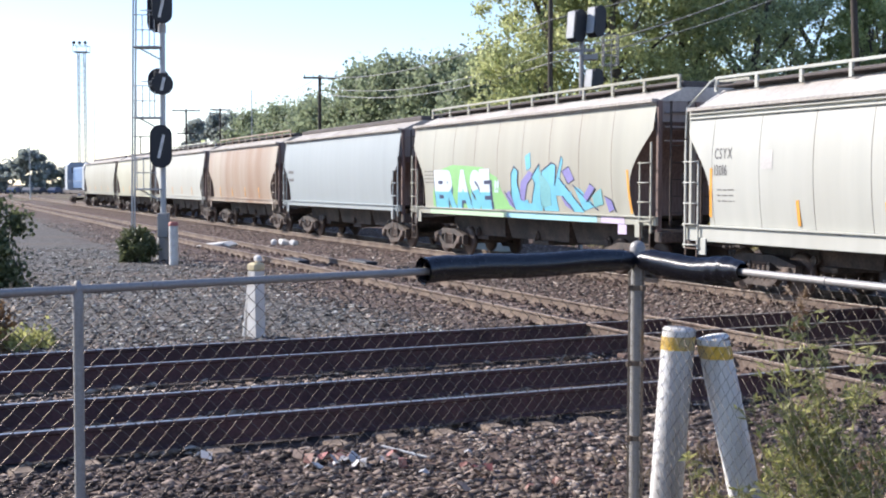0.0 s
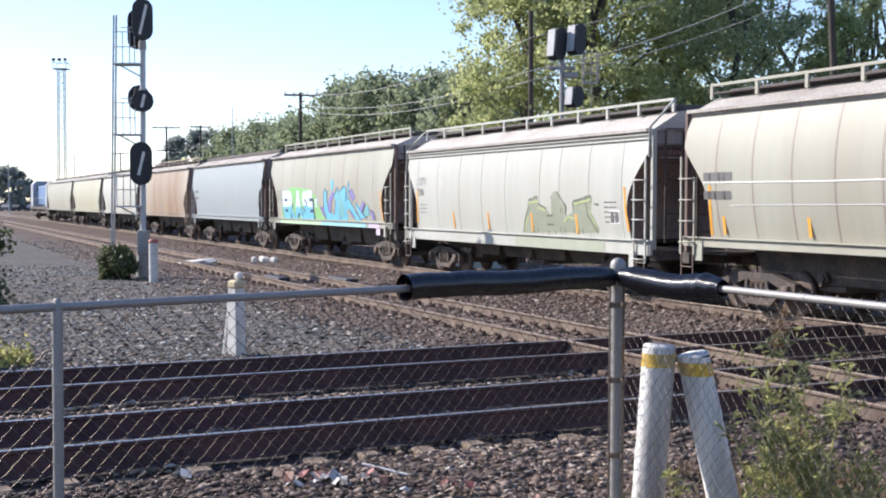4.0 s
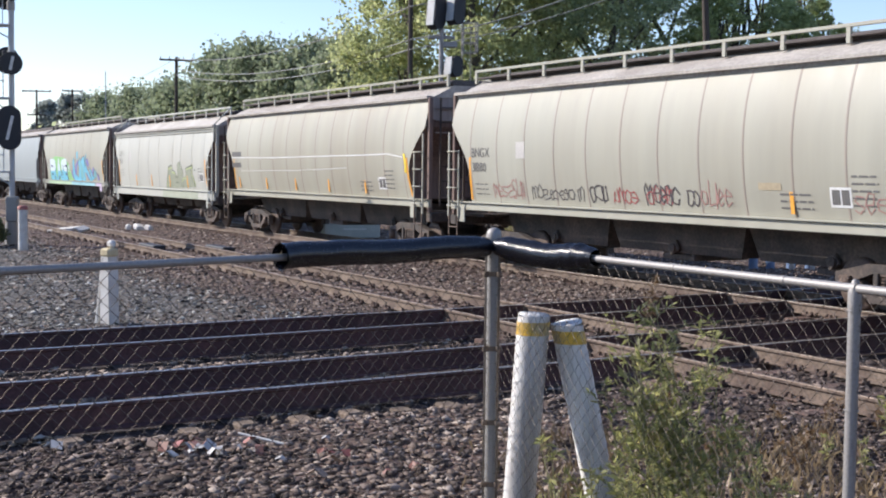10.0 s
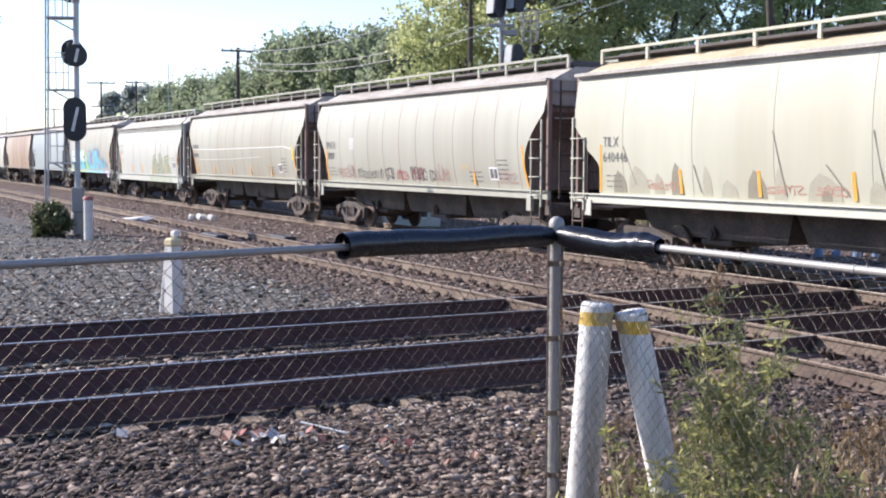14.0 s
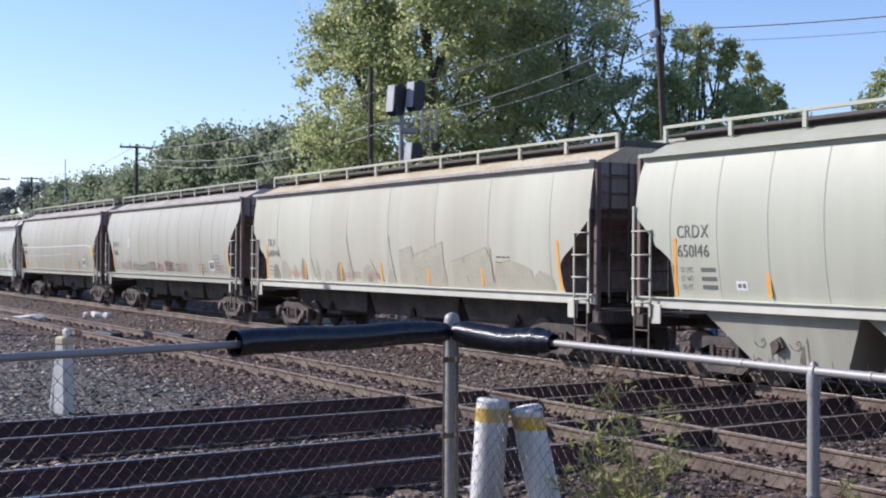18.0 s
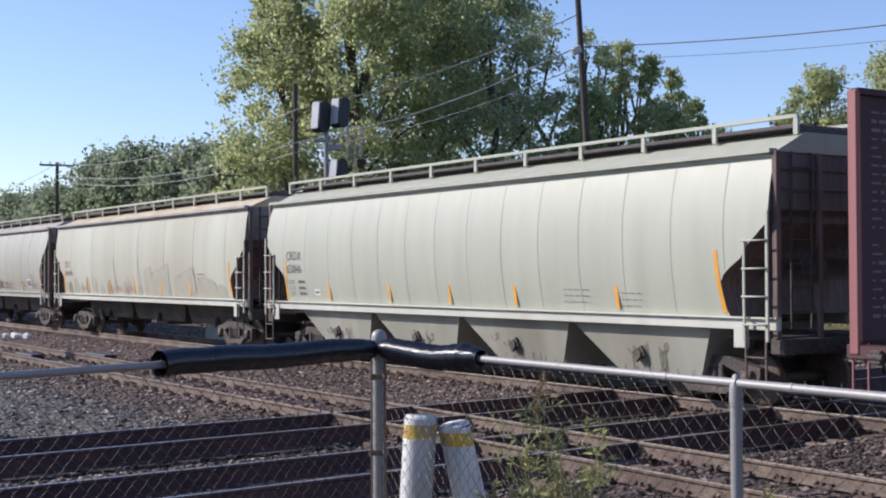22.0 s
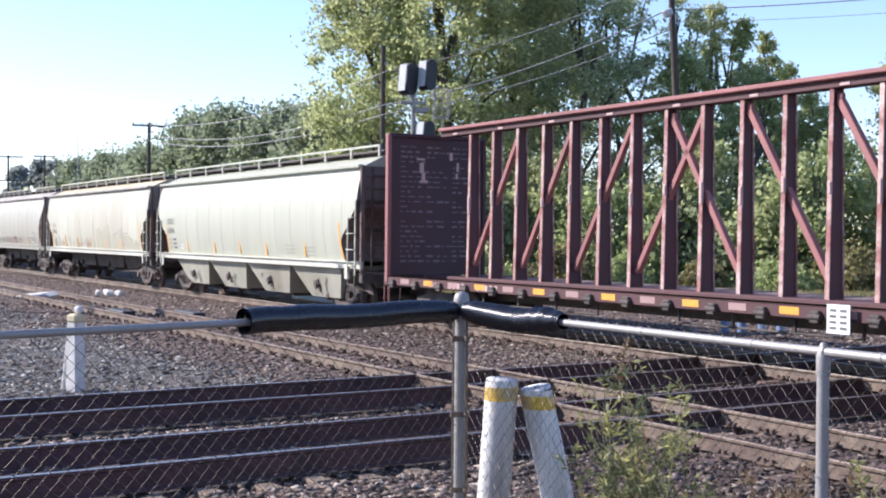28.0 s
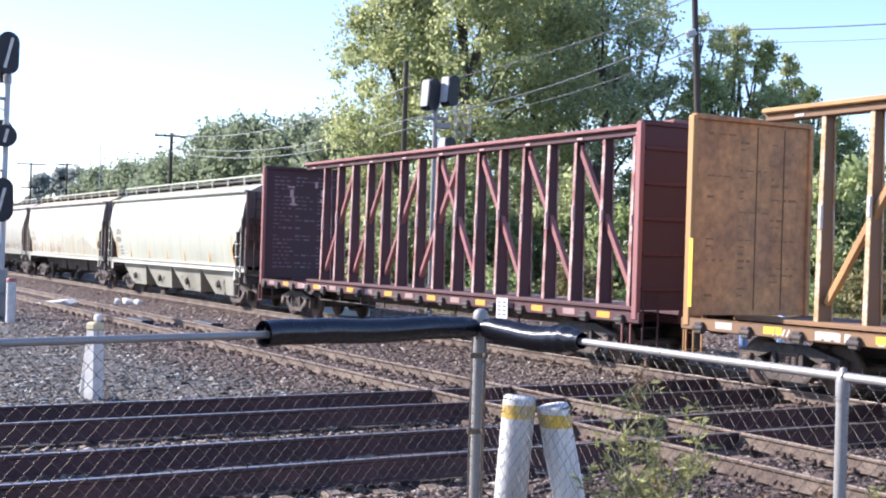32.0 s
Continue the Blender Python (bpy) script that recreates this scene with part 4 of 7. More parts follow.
CAR_SPECS = {
    1: (GREY_W, dict(label="pale grey covered hopper behind the locomotive", rails=False, bays=3)),
    2: (BEIGE, dict(label="dusty beige covered hopper", rails=False, bays=3)),
    3: (WHITE, dict(label="pale white covered hopper", rails=True, bays=3)),
    4: (RUST, dict(label="brown rust-streaked covered hopper car", bays=3)),
    5: (BLUE_W, dict(label="pale blue-grey covered hopper", rails=False, bays=3, seams=1, cut=0.8, strips=0)),
    6: (GREY_W, dict(label="grey covered hopper with blue and green graffiti", bays=3, seams=9, seam_mat=SEAM, seam_w=0.014, zm=3.3, cut=0.95, strip_at=(), roof_mat=PALE_ROOF)),
    7: (WHITE, dict(label="white covered hopper with a deep side sill", bays=3, seam_at=(-6.0, -4.46, -2.89, -1.4, 0.05, 2.01, 3.04, 4.44, 5.9), seam_mat=SEAM, seam_w=0.007, cut=0.8, strip_at=(-3.33, -1.02, 1.54, 3.83), zm=3.15, sill_top=1.30, sill_low=0.97, eave=3.62, ridge=4.05, roof_mat=PALE_ROOF, post_mat=WHITE)),
    8: (TAN, dict(label="grey-tan covered hopper with strong plate seams", bays=3, cut=0.85, seam_at=[-6.26 + 1.14 * i for i in range(12)], strip_at=(-6.09, -3.58, -1.11, 1.4, 3.87), zm=3.2, bulge=0.22, seam_mat=SEAM, seam_w=0.03)),
    9: (GREY_W, dict(label="dusty grey covered hopper with red tags along its side", bays=3, cut=0.85, seam_at=[-6.36 + 1.14 * i for i in range(12)], strip_at=(3.85,), zm=3.2, bulge=0.22, seam_mat=SEAM, seam_w=0.026)),
    10: (BEIGE_D, dict(sill_mat=LIT_SILL, label="beige covered hopper with rust-stained roof", bays=3, cut=0.98, seam_at=[-6.56 + 2.28 * i for i in range(7)], seam_w=0.008, roof_mat=MAT["rust_roof"], strip_at=(-4.65, -2.39, -0.11, 2.21, 4.55), notch=True)),
    11: (IVORY, dict(sill_mat=LIT_SILL, label="clean pale green-grey covered hopper with light hopper bays", bays=4, cut=1.0, seam_at=[-7.55 + 1.165 * i for i in range(14)], bulge=0.2, seam_mat=SEAM2, seam_w=0.018, bay_mat=BAY, bay_foot=0.38, bay_low=1.35, bay_front=0.42, bay_in=0.25, bay_label="pale sloping hopper bay", strip_at=(-5.25, -2.48, -0.11, 2.13, 5.04), notch=True, roof_mat=IVORY, eave_mat=IVORY, end_mat=MAT["maroon_end"])),
}
INFO = {}
for k, (paint, spec) in CAR_SPECS.items():
    INFO[k] = hopper(k, paint, spec)

# ---- lettering and graffiti, laid on the curved sides ----
FLAT = {}


def flat(name, c, rough=0.6):
    if name not in FLAT:
        FLAT[name] = mat(name, c, rough, 0, 0.08, 2.0, 20, 0.0, dirt=tuple(v * 0.8 for v in c), dirt_amount=0.5)
    return FLAT[name]


INK = flat("faded_black_stencil_paint", (0.13, 0.125, 0.12))


def on_side(info, u, z, off):
    """The place on the near side of a car, u metres along its side as read, z up from the rail."""
    return (-u, side_y(z, info["z0"], info["eave"], info["half"], info["bulge"]) + off, z)


def lettering(name, info, text, u, z, height, material, off=0.009, grow=0.0, lean=0.0, wide=1.0, label="", upper=None):
    """Letters one by one, in the built-in font, bent onto the side."""
    at = u
    for ch in text:
        if ch == " ":
            at += height * 0.5
            continue
        cu = bpy.data.curves.new("letters", "FONT")
        cu.body, cu.size, cu.offset, cu.resolution_u, cu.shear = ch, height * 1.0, grow, 3, lean
        tmp = bpy.data.objects.new("letters", cu)
        scene.collection.objects.link(tmp)
        me = bpy.data.meshes.new_from_object(tmp.evaluated_get(bpy.context.evaluated_depsgraph_get()))
        bpy.data.objects.remove(tmp)
        bpy.data.curves.remove(cu)
        bm = bmesh.new()
        bm.from_mesh(me)
        lo, hi = min(v.co.y for v in bm.verts), max(v.co.y for v in bm.verts)
        left, right = min(v.co.x for v in bm.verts), max(v.co.x for v in bm.verts)
        tall = height / max(hi - lo - 2 * grow, 0.01) if lo > -0.1 * height else 1.0
        y = lo + 0.12
        while y < hi:
            bmesh.ops.bisect_plane(bm, geom=bm.verts[:] + bm.edges[:] + bm.faces[:], plane_co=(0, y, 0), plane_no=(0, 1, 0))
            y += 0.12
        for v in bm.verts:
            v.co = Vector(on_side(info, at + (v.co.x - left - grow) * wide, z + v.co.y * tall, off))
        bm.to_mesh(me)
        bm.free()
        me.materials.clear()
        me.materials.append(material)
        if upper:
            me.materials.append(upper)
            for f in me.polygons:
                f.material_index = int(f.center.z > z + height * 0.52)
        part(name, me, [], info["body"], label)
        at += (right - left - 2 * grow) * wide + height * 0.14


def join(geo):
    """Welds the pieces of a patch together."""
    seen, table = {}, []
    new_v = []
    for p in geo.v:
        key = tuple(round(c, 4) for c in p)
        if key not in seen:
            seen[key] = len(new_v)
            new_v.append(p)
        table.append(seen[key])
    geo.v = new_v
    geo.f = [tuple(dict.fromkeys(table[i] for i in f)) for f in geo.f]
    keep = [i for i, f in enumerate(geo.f) if len(f) > 2]
    geo.f, geo.m, geo.smooth = [geo.f[i] for i in keep], [geo.m[i] for i in keep], [geo.smooth[i] for i in keep]
    return geo


def blot(name, info, poly, material, off=0.006, label=""):
    """A painted patch with the given outline (u, z), cut into bands so that it follows the side."""
    zs_ = [p[1] for p in poly]
    lo, hi = min(zs_), max(zs_)
    bands = max(2, int((hi - lo) / 0.09))

    def cuts(z):
        xs_ = []
        for (x1, z1), (x2, z2) in zip(poly, poly[1:] + poly[:1]):
            if (z1 <= z) != (z2 <= z):
                xs_.append(x1 + (x2 - x1) * (z - z1) / (z2 - z1))
        return sorted(xs_)

    g = Geo()
    for i in range(bands):
        za, zb = lo + (hi - lo) * (i + (0.002 if i == 0 else 0)) / bands, lo + (hi - lo) * (i + 1 - (0.002 if i == bands - 1 else 0)) / bands
        ca, cb = cuts(za), cuts(zb)
        if len(ca) != len(cb):
            cm = cuts((za + zb) / 2)
            ca = cb = cm
        for j in range(0, len(ca) - 1, 2):
            g.add([on_side(info, ca[j], za, off), on_side(info, ca[j + 1], za, off), on_side(info, cb[j + 1], zb, off), on_side(info, cb[j], zb, off)], [(0, 1, 2, 3)])
    return part(name, join(g), material, info["body"], label)


def stroke(name, info, pts, w, material, off=0.007, label=""):
    """A ribbon of paint along the points."""
    ps = [Vector(p) for p in pts]
    rows = []
    for i, p in enumerate(ps):
        d = (ps[min(i + 1, len(ps) - 1)] - ps[max(i - 1, 0)])
        d = d.normalized() if d.length > 1e-5 else Vector((1, 0))
        n_ = Vector((-d.y, d.x)) * w / 2
        e = d * w * 0.4 * (-1 if i == 0 else 1 if i == len(ps) - 1 else 0)
        rows.append([on_side(info, *(p + e + n_), off), on_side(info, *(p + e - n_), off)])
    g = Geo()
    g.grid(rows, False)
    return part(name, g, material, info["body"], label)


def bars(info, u, z, w, rows, material=INK, h=0.03, gap=0.11, seed=1):
    """Small stencilled lines that are too small to read."""
    rnd = random.Random(seed)
    for i in range(rows):
        x = u
        while x < u + w:
            step = rnd.uniform(0.08, 0.25)
            stroke("small_print", info, [(x, z - i * gap), (min(x + step, u + w), z - i * gap)], h, material)
            x += step + 0.06


def plate(info, u, z, w, h, material=INK):
    """A small notice box on the side."""
    blot("notice", info, [(u, z), (u + w, z), (u + w, z + h), (u, z + h)], flat("notice_white", (0.7, 0.7, 0.68)), 0.006)
    blot("notice", info, [(u + 0.04, z + 0.04), (u + w / 2 - 0.01, z + 0.04), (u + w / 2 - 0.01, z + h - 0.04), (u + 0.04, z + h - 0.04)], material, 0.009)
    blot("notice", info, [(u + w / 2 + 0.02, z + 0.04), (u + w - 0.04, z + 0.04), (u + w - 0.04, z + h - 0.04), (u + w / 2 + 0.02, z + h - 0.04)], material, 0.009)


def marks(k, code, number, u, z, h, wide=1.0):
    info = INFO[k][1]
    lettering("reporting_mark", info, code, u, z + h * 1.55, h, INK, wide=wide)
    lettering("reporting_mark", info, number, u, z, h, INK, wide=wide)
    if k != 11:
        bars(info, u + 0.08, z - 0.28, h * 2.6, 3, seed=k, h=0.022)


# u runs from the front of the car (its left as read) to the rear, 0 in the middle
marks(7, "CSYX", "13016", -5.9, 2.29, 0.21)
marks(9, "BNGX", "31880", -6.3, 2.11, 0.21, 1.35)
marks(10, "TILX", "640446", -7.27, 2.08, 0.20, 1.35)
marks(11, "CRDX", "650146", -7.36, 2.12, 0.21, 1.35)
for text, z in (("LD LMT", 1.86), ("LT WT", 1.71), ("CU FT", 1.57)):
    lettering("capacity_data", INFO[11][1], text, -7.32, z, 0.085, INK)
    bars(INFO[11][1], -6.78, z + 0.045, 0.3, 1, h=0.07, seed=int(z * 100))
plate(INFO[11][1], -6.0, 1.58, 0.26, 0.15)
bars(INFO[6][1], -6.15, 2.5, 0.8, 4, seed=6)
bars(INFO[5][1], -6.3, 2.6, 0.7, 2, h=0.12, gap=0.32, seed=5)
bars(INFO[8][1], -6.6, 2.6, 0.8, 2, h=0.16, gap=0.36, seed=8)
for k, u in ((8, 4.74), (9, 4.68), (7, 5.35)):
    plate(INFO[k][1], u, 1.62, 0.44, 0.31)
FAINT = flat("faint_grey_stencil_paint", (0.24, 0.24, 0.21))
for k in (8, 9, 11, 10, 7):
    if k != 7:
        bars(INFO[k][1], 3.6, 1.80, 0.7, 3, FAINT if k == 11 else INK, 0.018 if k == 11 else 0.03, seed=20 + k)
    bars(INFO[k][1], 5.15, 1.75 if k == 11 else 2.1, 0.5, 3 if k == 11 else 5, FAINT if k == 11 else INK, 0.018 if k == 11 else 0.03, seed=40 + k)
for k in (7, 9):
    blot("notice", INFO[k][1], [(-4.4, 2.4), (-4.05, 2.4), (-4.05, 2.75), (-4.4, 2.75)], flat("faint_grey", (0.5, 0.48, 0.45)))

# car 6: two pieces in bubble letters
i6 = INFO[6][1]
SKYBLUE, PALE, LIME, VIOLET, NAVY = flat("sky_blue_spray", (0.14, 0.45, 0.58)), flat("white_spray", (0.58, 0.68, 0.72)), flat("green_spray", (0.24, 0.50, 0.19)), flat("violet_spray", (0.22, 0.20, 0.44)), flat("dark_outline_spray", (0.03, 0.04, 0.10))
TEAL = flat("teal_spray", (0.16, 0.40, 0.42))
blot("graffiti", i6, [(-5.62, 1.44), (-5.52, 1.85), (-5.13, 2.51), (-3.9, 2.68), (-2.82, 2.6), (-1.96, 2.65), (-1.38, 2.45), (-0.82, 2.31), (-0.5, 1.88), (-0.04, 1.57), (0.11, 1.44)], LIME, 0.006, "green sprayed background")
lettering("graffiti", i6, "ERASE", -5.25, 1.46, 0.98, NAVY, 0.010, 0.10, 0.0, 1.36, "dark outline of the sprayed letters")
lettering("graffiti", i6, "ERASE", -5.25, 1.46, 0.98, SKYBLUE, 0.014, 0.065, 0.0, 1.36, "sprayed letters fading from white to blue", upper=PALE)
lettering("graffiti", i6, "!!", -0.95, 1.92, 0.38, PALE, 0.014, 0.04, 0.25)
for pts in ([(0.08, 1.82), (0.1, 2.4), (0.32, 2.58), (0.55, 2.46), (0.48, 2.14), (0.7, 1.7), (1.27, 1.65), (1.48, 2.14), (1.34, 2.32), (1.79, 2.62), (1.79, 1.59), (1.86, 1.44), (0.26, 1.44)],
            [(0.95, 2.88), (1.26, 2.93), (1.31, 2.55), (1.05, 2.46)],
            [(1.93, 2.45), (2.49, 2.65), (2.72, 2.59), (2.62, 2.08), (3.0, 2.8), (3.09, 2.72), (2.88, 2.26), (3.45, 1.91), (4.04, 1.49), (3.52, 1.47), (3.02, 1.82), (2.65, 1.88), (2.74, 1.46), (1.94, 1.45)],
            [(3.58, 2.09), (3.88, 2.03), (4.72, 1.51), (4.04, 1.49)]):
    blot("graffiti", i6, pts, SKYBLUE, 0.010, "light blue sprayed spiky letter")
for pts in ([(1.76, 2.51), (2.39, 2.08), (2.37, 1.51), (1.83, 1.5)], [(4.5, 1.87), (4.94, 2.02), (5.01, 1.6), (4.55, 1.57)]):
    blot("graffiti", i6, pts, TEAL, 0.013, "teal sprayed shape")
for pts in ([(0.58, 1.73), (0.7, 2.18), (1.21, 2.46), (1.54, 2.4), (1.06, 2.11), (0.85, 1.65)], [(3.03, 2.43), (3.38, 2.54), (3.73, 2.15), (3.33, 2.13)], [(4.04, 1.8), (4.42, 2.13), (4.66, 2.02), (4.22, 1.71)],
            [(2.91, 1.84), (3.42, 1.61), (3.42, 1.49), (3.17, 1.54)], [(5.09, 1.84), (5.39, 1.76), (5.54, 1.49), (5.24, 1.47)], [(-0.32, 1.89), (-0.04, 1.95), (0.26, 1.47), (-0.04, 1.5)]):
    blot("graffiti", i6, pts, VIOLET, 0.016, "violet sprayed wedge")
for pts in ([(0.08, 1.82), (0.13, 2.4), (0.32, 2.58), (0.55, 2.46), (0.48, 2.14), (0.7, 1.7)], [(1.27, 1.65), (1.52, 2.14), (1.35, 2.32), (1.79, 2.62)], [(1.94, 1.45), (1.93, 2.45), (2.49, 2.65), (2.72, 2.59), (2.62, 2.08), (3.0, 2.8)],
            [(3.02, 1.82), (3.52, 1.47)], [(2.88, 2.26), (4.04, 1.49)], [(3.58, 2.09), (4.72, 1.51)], [(3.38, 2.54), (3.03, 2.43), (3.33, 2.13)], [(4.42, 2.13), (4.66, 2.02), (4.22, 1.71)], [(-0.32, 1.92), (0.26, 1.46)], [(5.09, 1.84), (5.39, 1.76), (5.54, 1.49)]):
    stroke("graffiti", i6, pts, 0.035, NAVY, 0.020, "dark sprayed outline")
yy = side_y(1.42, i6["z0"], i6["eave"], i6["half"], i6["bulge"]) + 0.072
for u0, u1, z0_, z1_, m_ in ((-5.7, -0.2, 1.23, 1.41, flat("pale_green_sill_spray", (0.45, 0.60, 0.40))), (-0.2, 4.75, 1.23, 1.41, flat("pale_blue_sill_spray", (0.30, 0.56, 0.62))), (4.95, 6.0, 1.23, 1.41, flat("pale_violet_sill_spray", (0.55, 0.46, 0.60))), (5.72, 6.1, 1.0, 1.22, flat("pale_violet_sill_spray", (0.55, 0.46, 0.60)))):
    g = Geo()
    g.box((-(u0 + u1) / 2, yy, (z0_ + z1_) / 2), (u1 - u0, 0.004, z1_ - z0_))
    part("graffiti", g, m_, i6["body"], "spray paint running over the sill")

# car 7: a faded green piece
i7 = INFO[7][1]
FADED, FADED2 = flat("faded_green_spray", (0.135, 0.15, 0.10)), flat("pale_green_spray", (0.275, 0.295, 0.215))
blot("graffiti", i7, [(0.99, 1.33), (1.18, 1.68), (1.43, 2.15), (1.89, 2.25), (1.96, 1.97), (2.28, 2.01), (2.59, 1.77), (2.63, 2.29), (2.93, 2.35), (3.06, 2.09), (3.36, 2.02), (3.19, 1.72), (3.71, 1.86), (3.75, 2.12), (4.56, 2.26), (4.64, 2.12), (4.36, 2.0), (4.69, 1.68), (4.81, 1.37)], FADED2, 0.006, "pale green sprayed patch")
for pts in ([(1.43, 2.15), (1.89, 2.24), (1.83, 1.4)], [(1.96, 2.04), (2.28, 1.98), (2.39, 1.34)], [(2.91, 2.35), (3.36, 1.99), (3.21, 1.38)], [(2.64, 2.25), (2.73, 1.35)], [(3.73, 2.12), (4.53, 2.24)], [(4.3, 2.16), (4.37, 1.8), (4.77, 1.42)],
            [(2.35, 1.77), (2.67, 1.78)], [(2.36, 1.56), (2.68, 1.56)], [(1.02, 1.36), (1.18, 1.68), (1.44, 1.97)], [(3.7, 2.09), (3.67, 1.4)], [(4.73, 2.06), (4.88, 2.05)], [(3.1, 1.95), (3.0, 1.4)], [(4.0, 2.1), (4.1, 1.4)]):
    stroke("graffiti", i7, pts, 0.045, FADED, 0.010, "faded green sprayed stroke")
for pts in ([(1.49, 2.08), (1.93, 2.12), (1.9, 1.9)], [(2.02, 1.95), (2.3, 1.9)], [(3.2, 1.62), (3.45, 1.75), (3.7, 1.72)], [(3.8, 2.06), (4.55, 2.16), (4.5, 1.95)], [(4.45, 1.9), (4.8, 1.5)], [(1.1, 1.4), (1.35, 1.72)]):
    stroke("graffiti", i7, pts, 0.04, flat("yellow_green_spray", (0.42, 0.50, 0.20)), 0.013, "yellow-green sprayed line")
yy = side_y(1.30, i7["z0"], i7["eave"], i7["half"], i7["bulge"]) + 0.069
g = Geo()
g.box((-2.9, yy, 1.12), (4.5, 0.004, 0.28))
part("graffiti", g, flat("thin_green_wash", (0.35, 0.375, 0.285)), i7["body"], "thin green paint on the sill")
for sgn in (1, -1):
    g = Geo()
    y7 = side_y(3.5, i7["z0"], i7["eave"], i7["half"], i7["bulge"])
    for z in (3.44, 3.53):
        g.box((0, sgn * (y7 + 0.02), z), (2 * i7["xe"], 0.09, 0.03), 0.008)
    part("eave_moulding", g, WHITE, i7["body"], "ribbed moulding below the eave")

# car 9: a row of red and black tags
i9 = INFO[9][1]
RED, BLACK2 = flat("red_spray", (0.36, 0.09, 0.085)), flat("black_spray", (0.075, 0.065, 0.07))
rnd9 = random.Random(9)


def scrawl(info, u0, u1, z, h, col, w=0.032):
    """A run of rounded, unreadable scrawl between two places on the side."""
    u = u0
    while u < u1:
        wide, tall = rnd9.uniform(0.13, 0.26), h * rnd9.uniform(0.65, 1.1)
        kind = rnd9.randrange(5)
        if kind == 0:
            pts = [(0.5 + 0.5 * math.cos(a * 0.75), 0.45 + 0.45 * math.sin(a * 0.75)) for a in range(9)]
        elif kind == 1:
            pts = [(0.0, 0.0), (0.05, 0.8), (0.3, 1.0), (0.5, 0.75), (0.52, 0.1), (0.6, 0.7), (0.8, 0.95), (0.95, 0.7), (1.0, 0.0)]
        elif kind == 2:
            pts = [(0.1, 0.5), (0.9, 0.55), (0.8, 0.9), (0.4, 1.0), (0.1, 0.7), (0.1, 0.3), (0.5, 0.0), (1.0, 0.15)]
        elif kind == 3:
            pts = [(0.2, 1.15), (0.15, 0.1), (0.5, 0.0), (0.9, 0.2), (0.85, 1.05), (0.9, 0.0)]
        else:
            pts = [(1.0, 0.95), (0.3, 1.0), (0.1, 0.75), (0.5, 0.5), (0.9, 0.3), (0.6, 0.02), (0.0, 0.1)]
        turn = rnd9.choice((1, 1, -1))
        pts = [((x if turn > 0 else 1 - x) + rnd9.uniform(-0.16, 0.16), y + rnd9.uniform(-0.12, 0.12)) for x, y in pts]
        stroke("tag", info, [(u + wide * x, z + tall * y) for x, y in pts], w, col, 0.007 + 0.001 * rnd9.random(), "sprayed tag")
        u += wide * 0.8 + rnd9.uniform(0.0, 0.08)


PINK = flat("washed_red_spray", (0.36, 0.20, 0.175))
for u0, u1, col, h, w in ((-5.45, -4.15, PINK, 0.36, 0.028), (-3.85, -2.35, BLACK2, 0.28, 0.022), (-2.15, -2.0, BLACK2, 0.26, 0.024), (-1.75, -1.1, BLACK2, 0.36, 0.034), (-0.95, -0.4, RED, 0.26, 0.028), (0.05, 1.0, BLACK2, 0.34, 0.034), (0.1, 0.7, RED, 0.30, 0.026), (1.25, 1.45, BLACK2, 0.40, 0.034), (1.65, 2.3, PINK, 0.34, 0.028), (5.15, 5.9, PINK, 0.30, 0.024)):
    scrawl(i9, u0, u1, 1.56, h, col, w)
blot("notice", i9, [(3.1, 1.86), (3.63, 1.86), (3.63, 1.98), (3.1, 1.98)], flat("tan_notice", (0.40, 0.33, 0.22)))

# car 8: a thin white line along the side
i8 = INFO[8][1]
CHALK = flat("white_chalk", (0.72, 0.72, 0.70))
stroke("chalk_line", i8, [(-6.66, 2.49), (-3, 2.47), (1.0, 2.50), (4.4, 2.52), (5.39, 2.54), (6.23, 2.45)], 0.028, CHALK, 0.012, "thin white line")
stroke("chalk_line", i8, [(-5.83, 2.05), (-1, 2.08), (2.78, 2.17)], 0.014, CHALK, 0.012)
stroke("tag", i8, [(6.34, 2.5), (6.40, 2.25), (6.38, 2.1)], 0.10, flat("yellow_spray", (0.80, 0.60, 0.04)), 0.012, "yellow sprayed dash")

# car 10: washed-out grey patches where paint was rubbed off
i10 = INFO[10][1]
SMUDGE = flat("grey_smudge", (0.23, 0.21, 0.155))
rnd10 = random.Random(10)
WORN, GRIME = flat("worn_grey_green", (0.375, 0.352, 0.262)), flat("thin_grime", (0.355, 0.335, 0.255))
for q in range(20):
    u0 = -7.0 + q * 0.7 + rnd10.uniform(-0.2, 0.2)
    w0, h0 = rnd10.uniform(0.25, 0.8), rnd10.uniform(0.15, 0.6)
    blot("smudge", i10, [(u0, 1.46), (u0 + w0 * 0.1, 1.5 + h0 * 0.6), (u0 + w0 * 0.4, 1.5 + h0), (u0 + w0 * 0.8, 1.5 + h0 * 0.75), (u0 + w0, 1.5 + h0 * 0.4), (u0 + w0 * 1.05, 1.46)], GRIME if q % 3 else SMUDGE, 0.0035 + 0.0002 * q, "washed-out smudge")
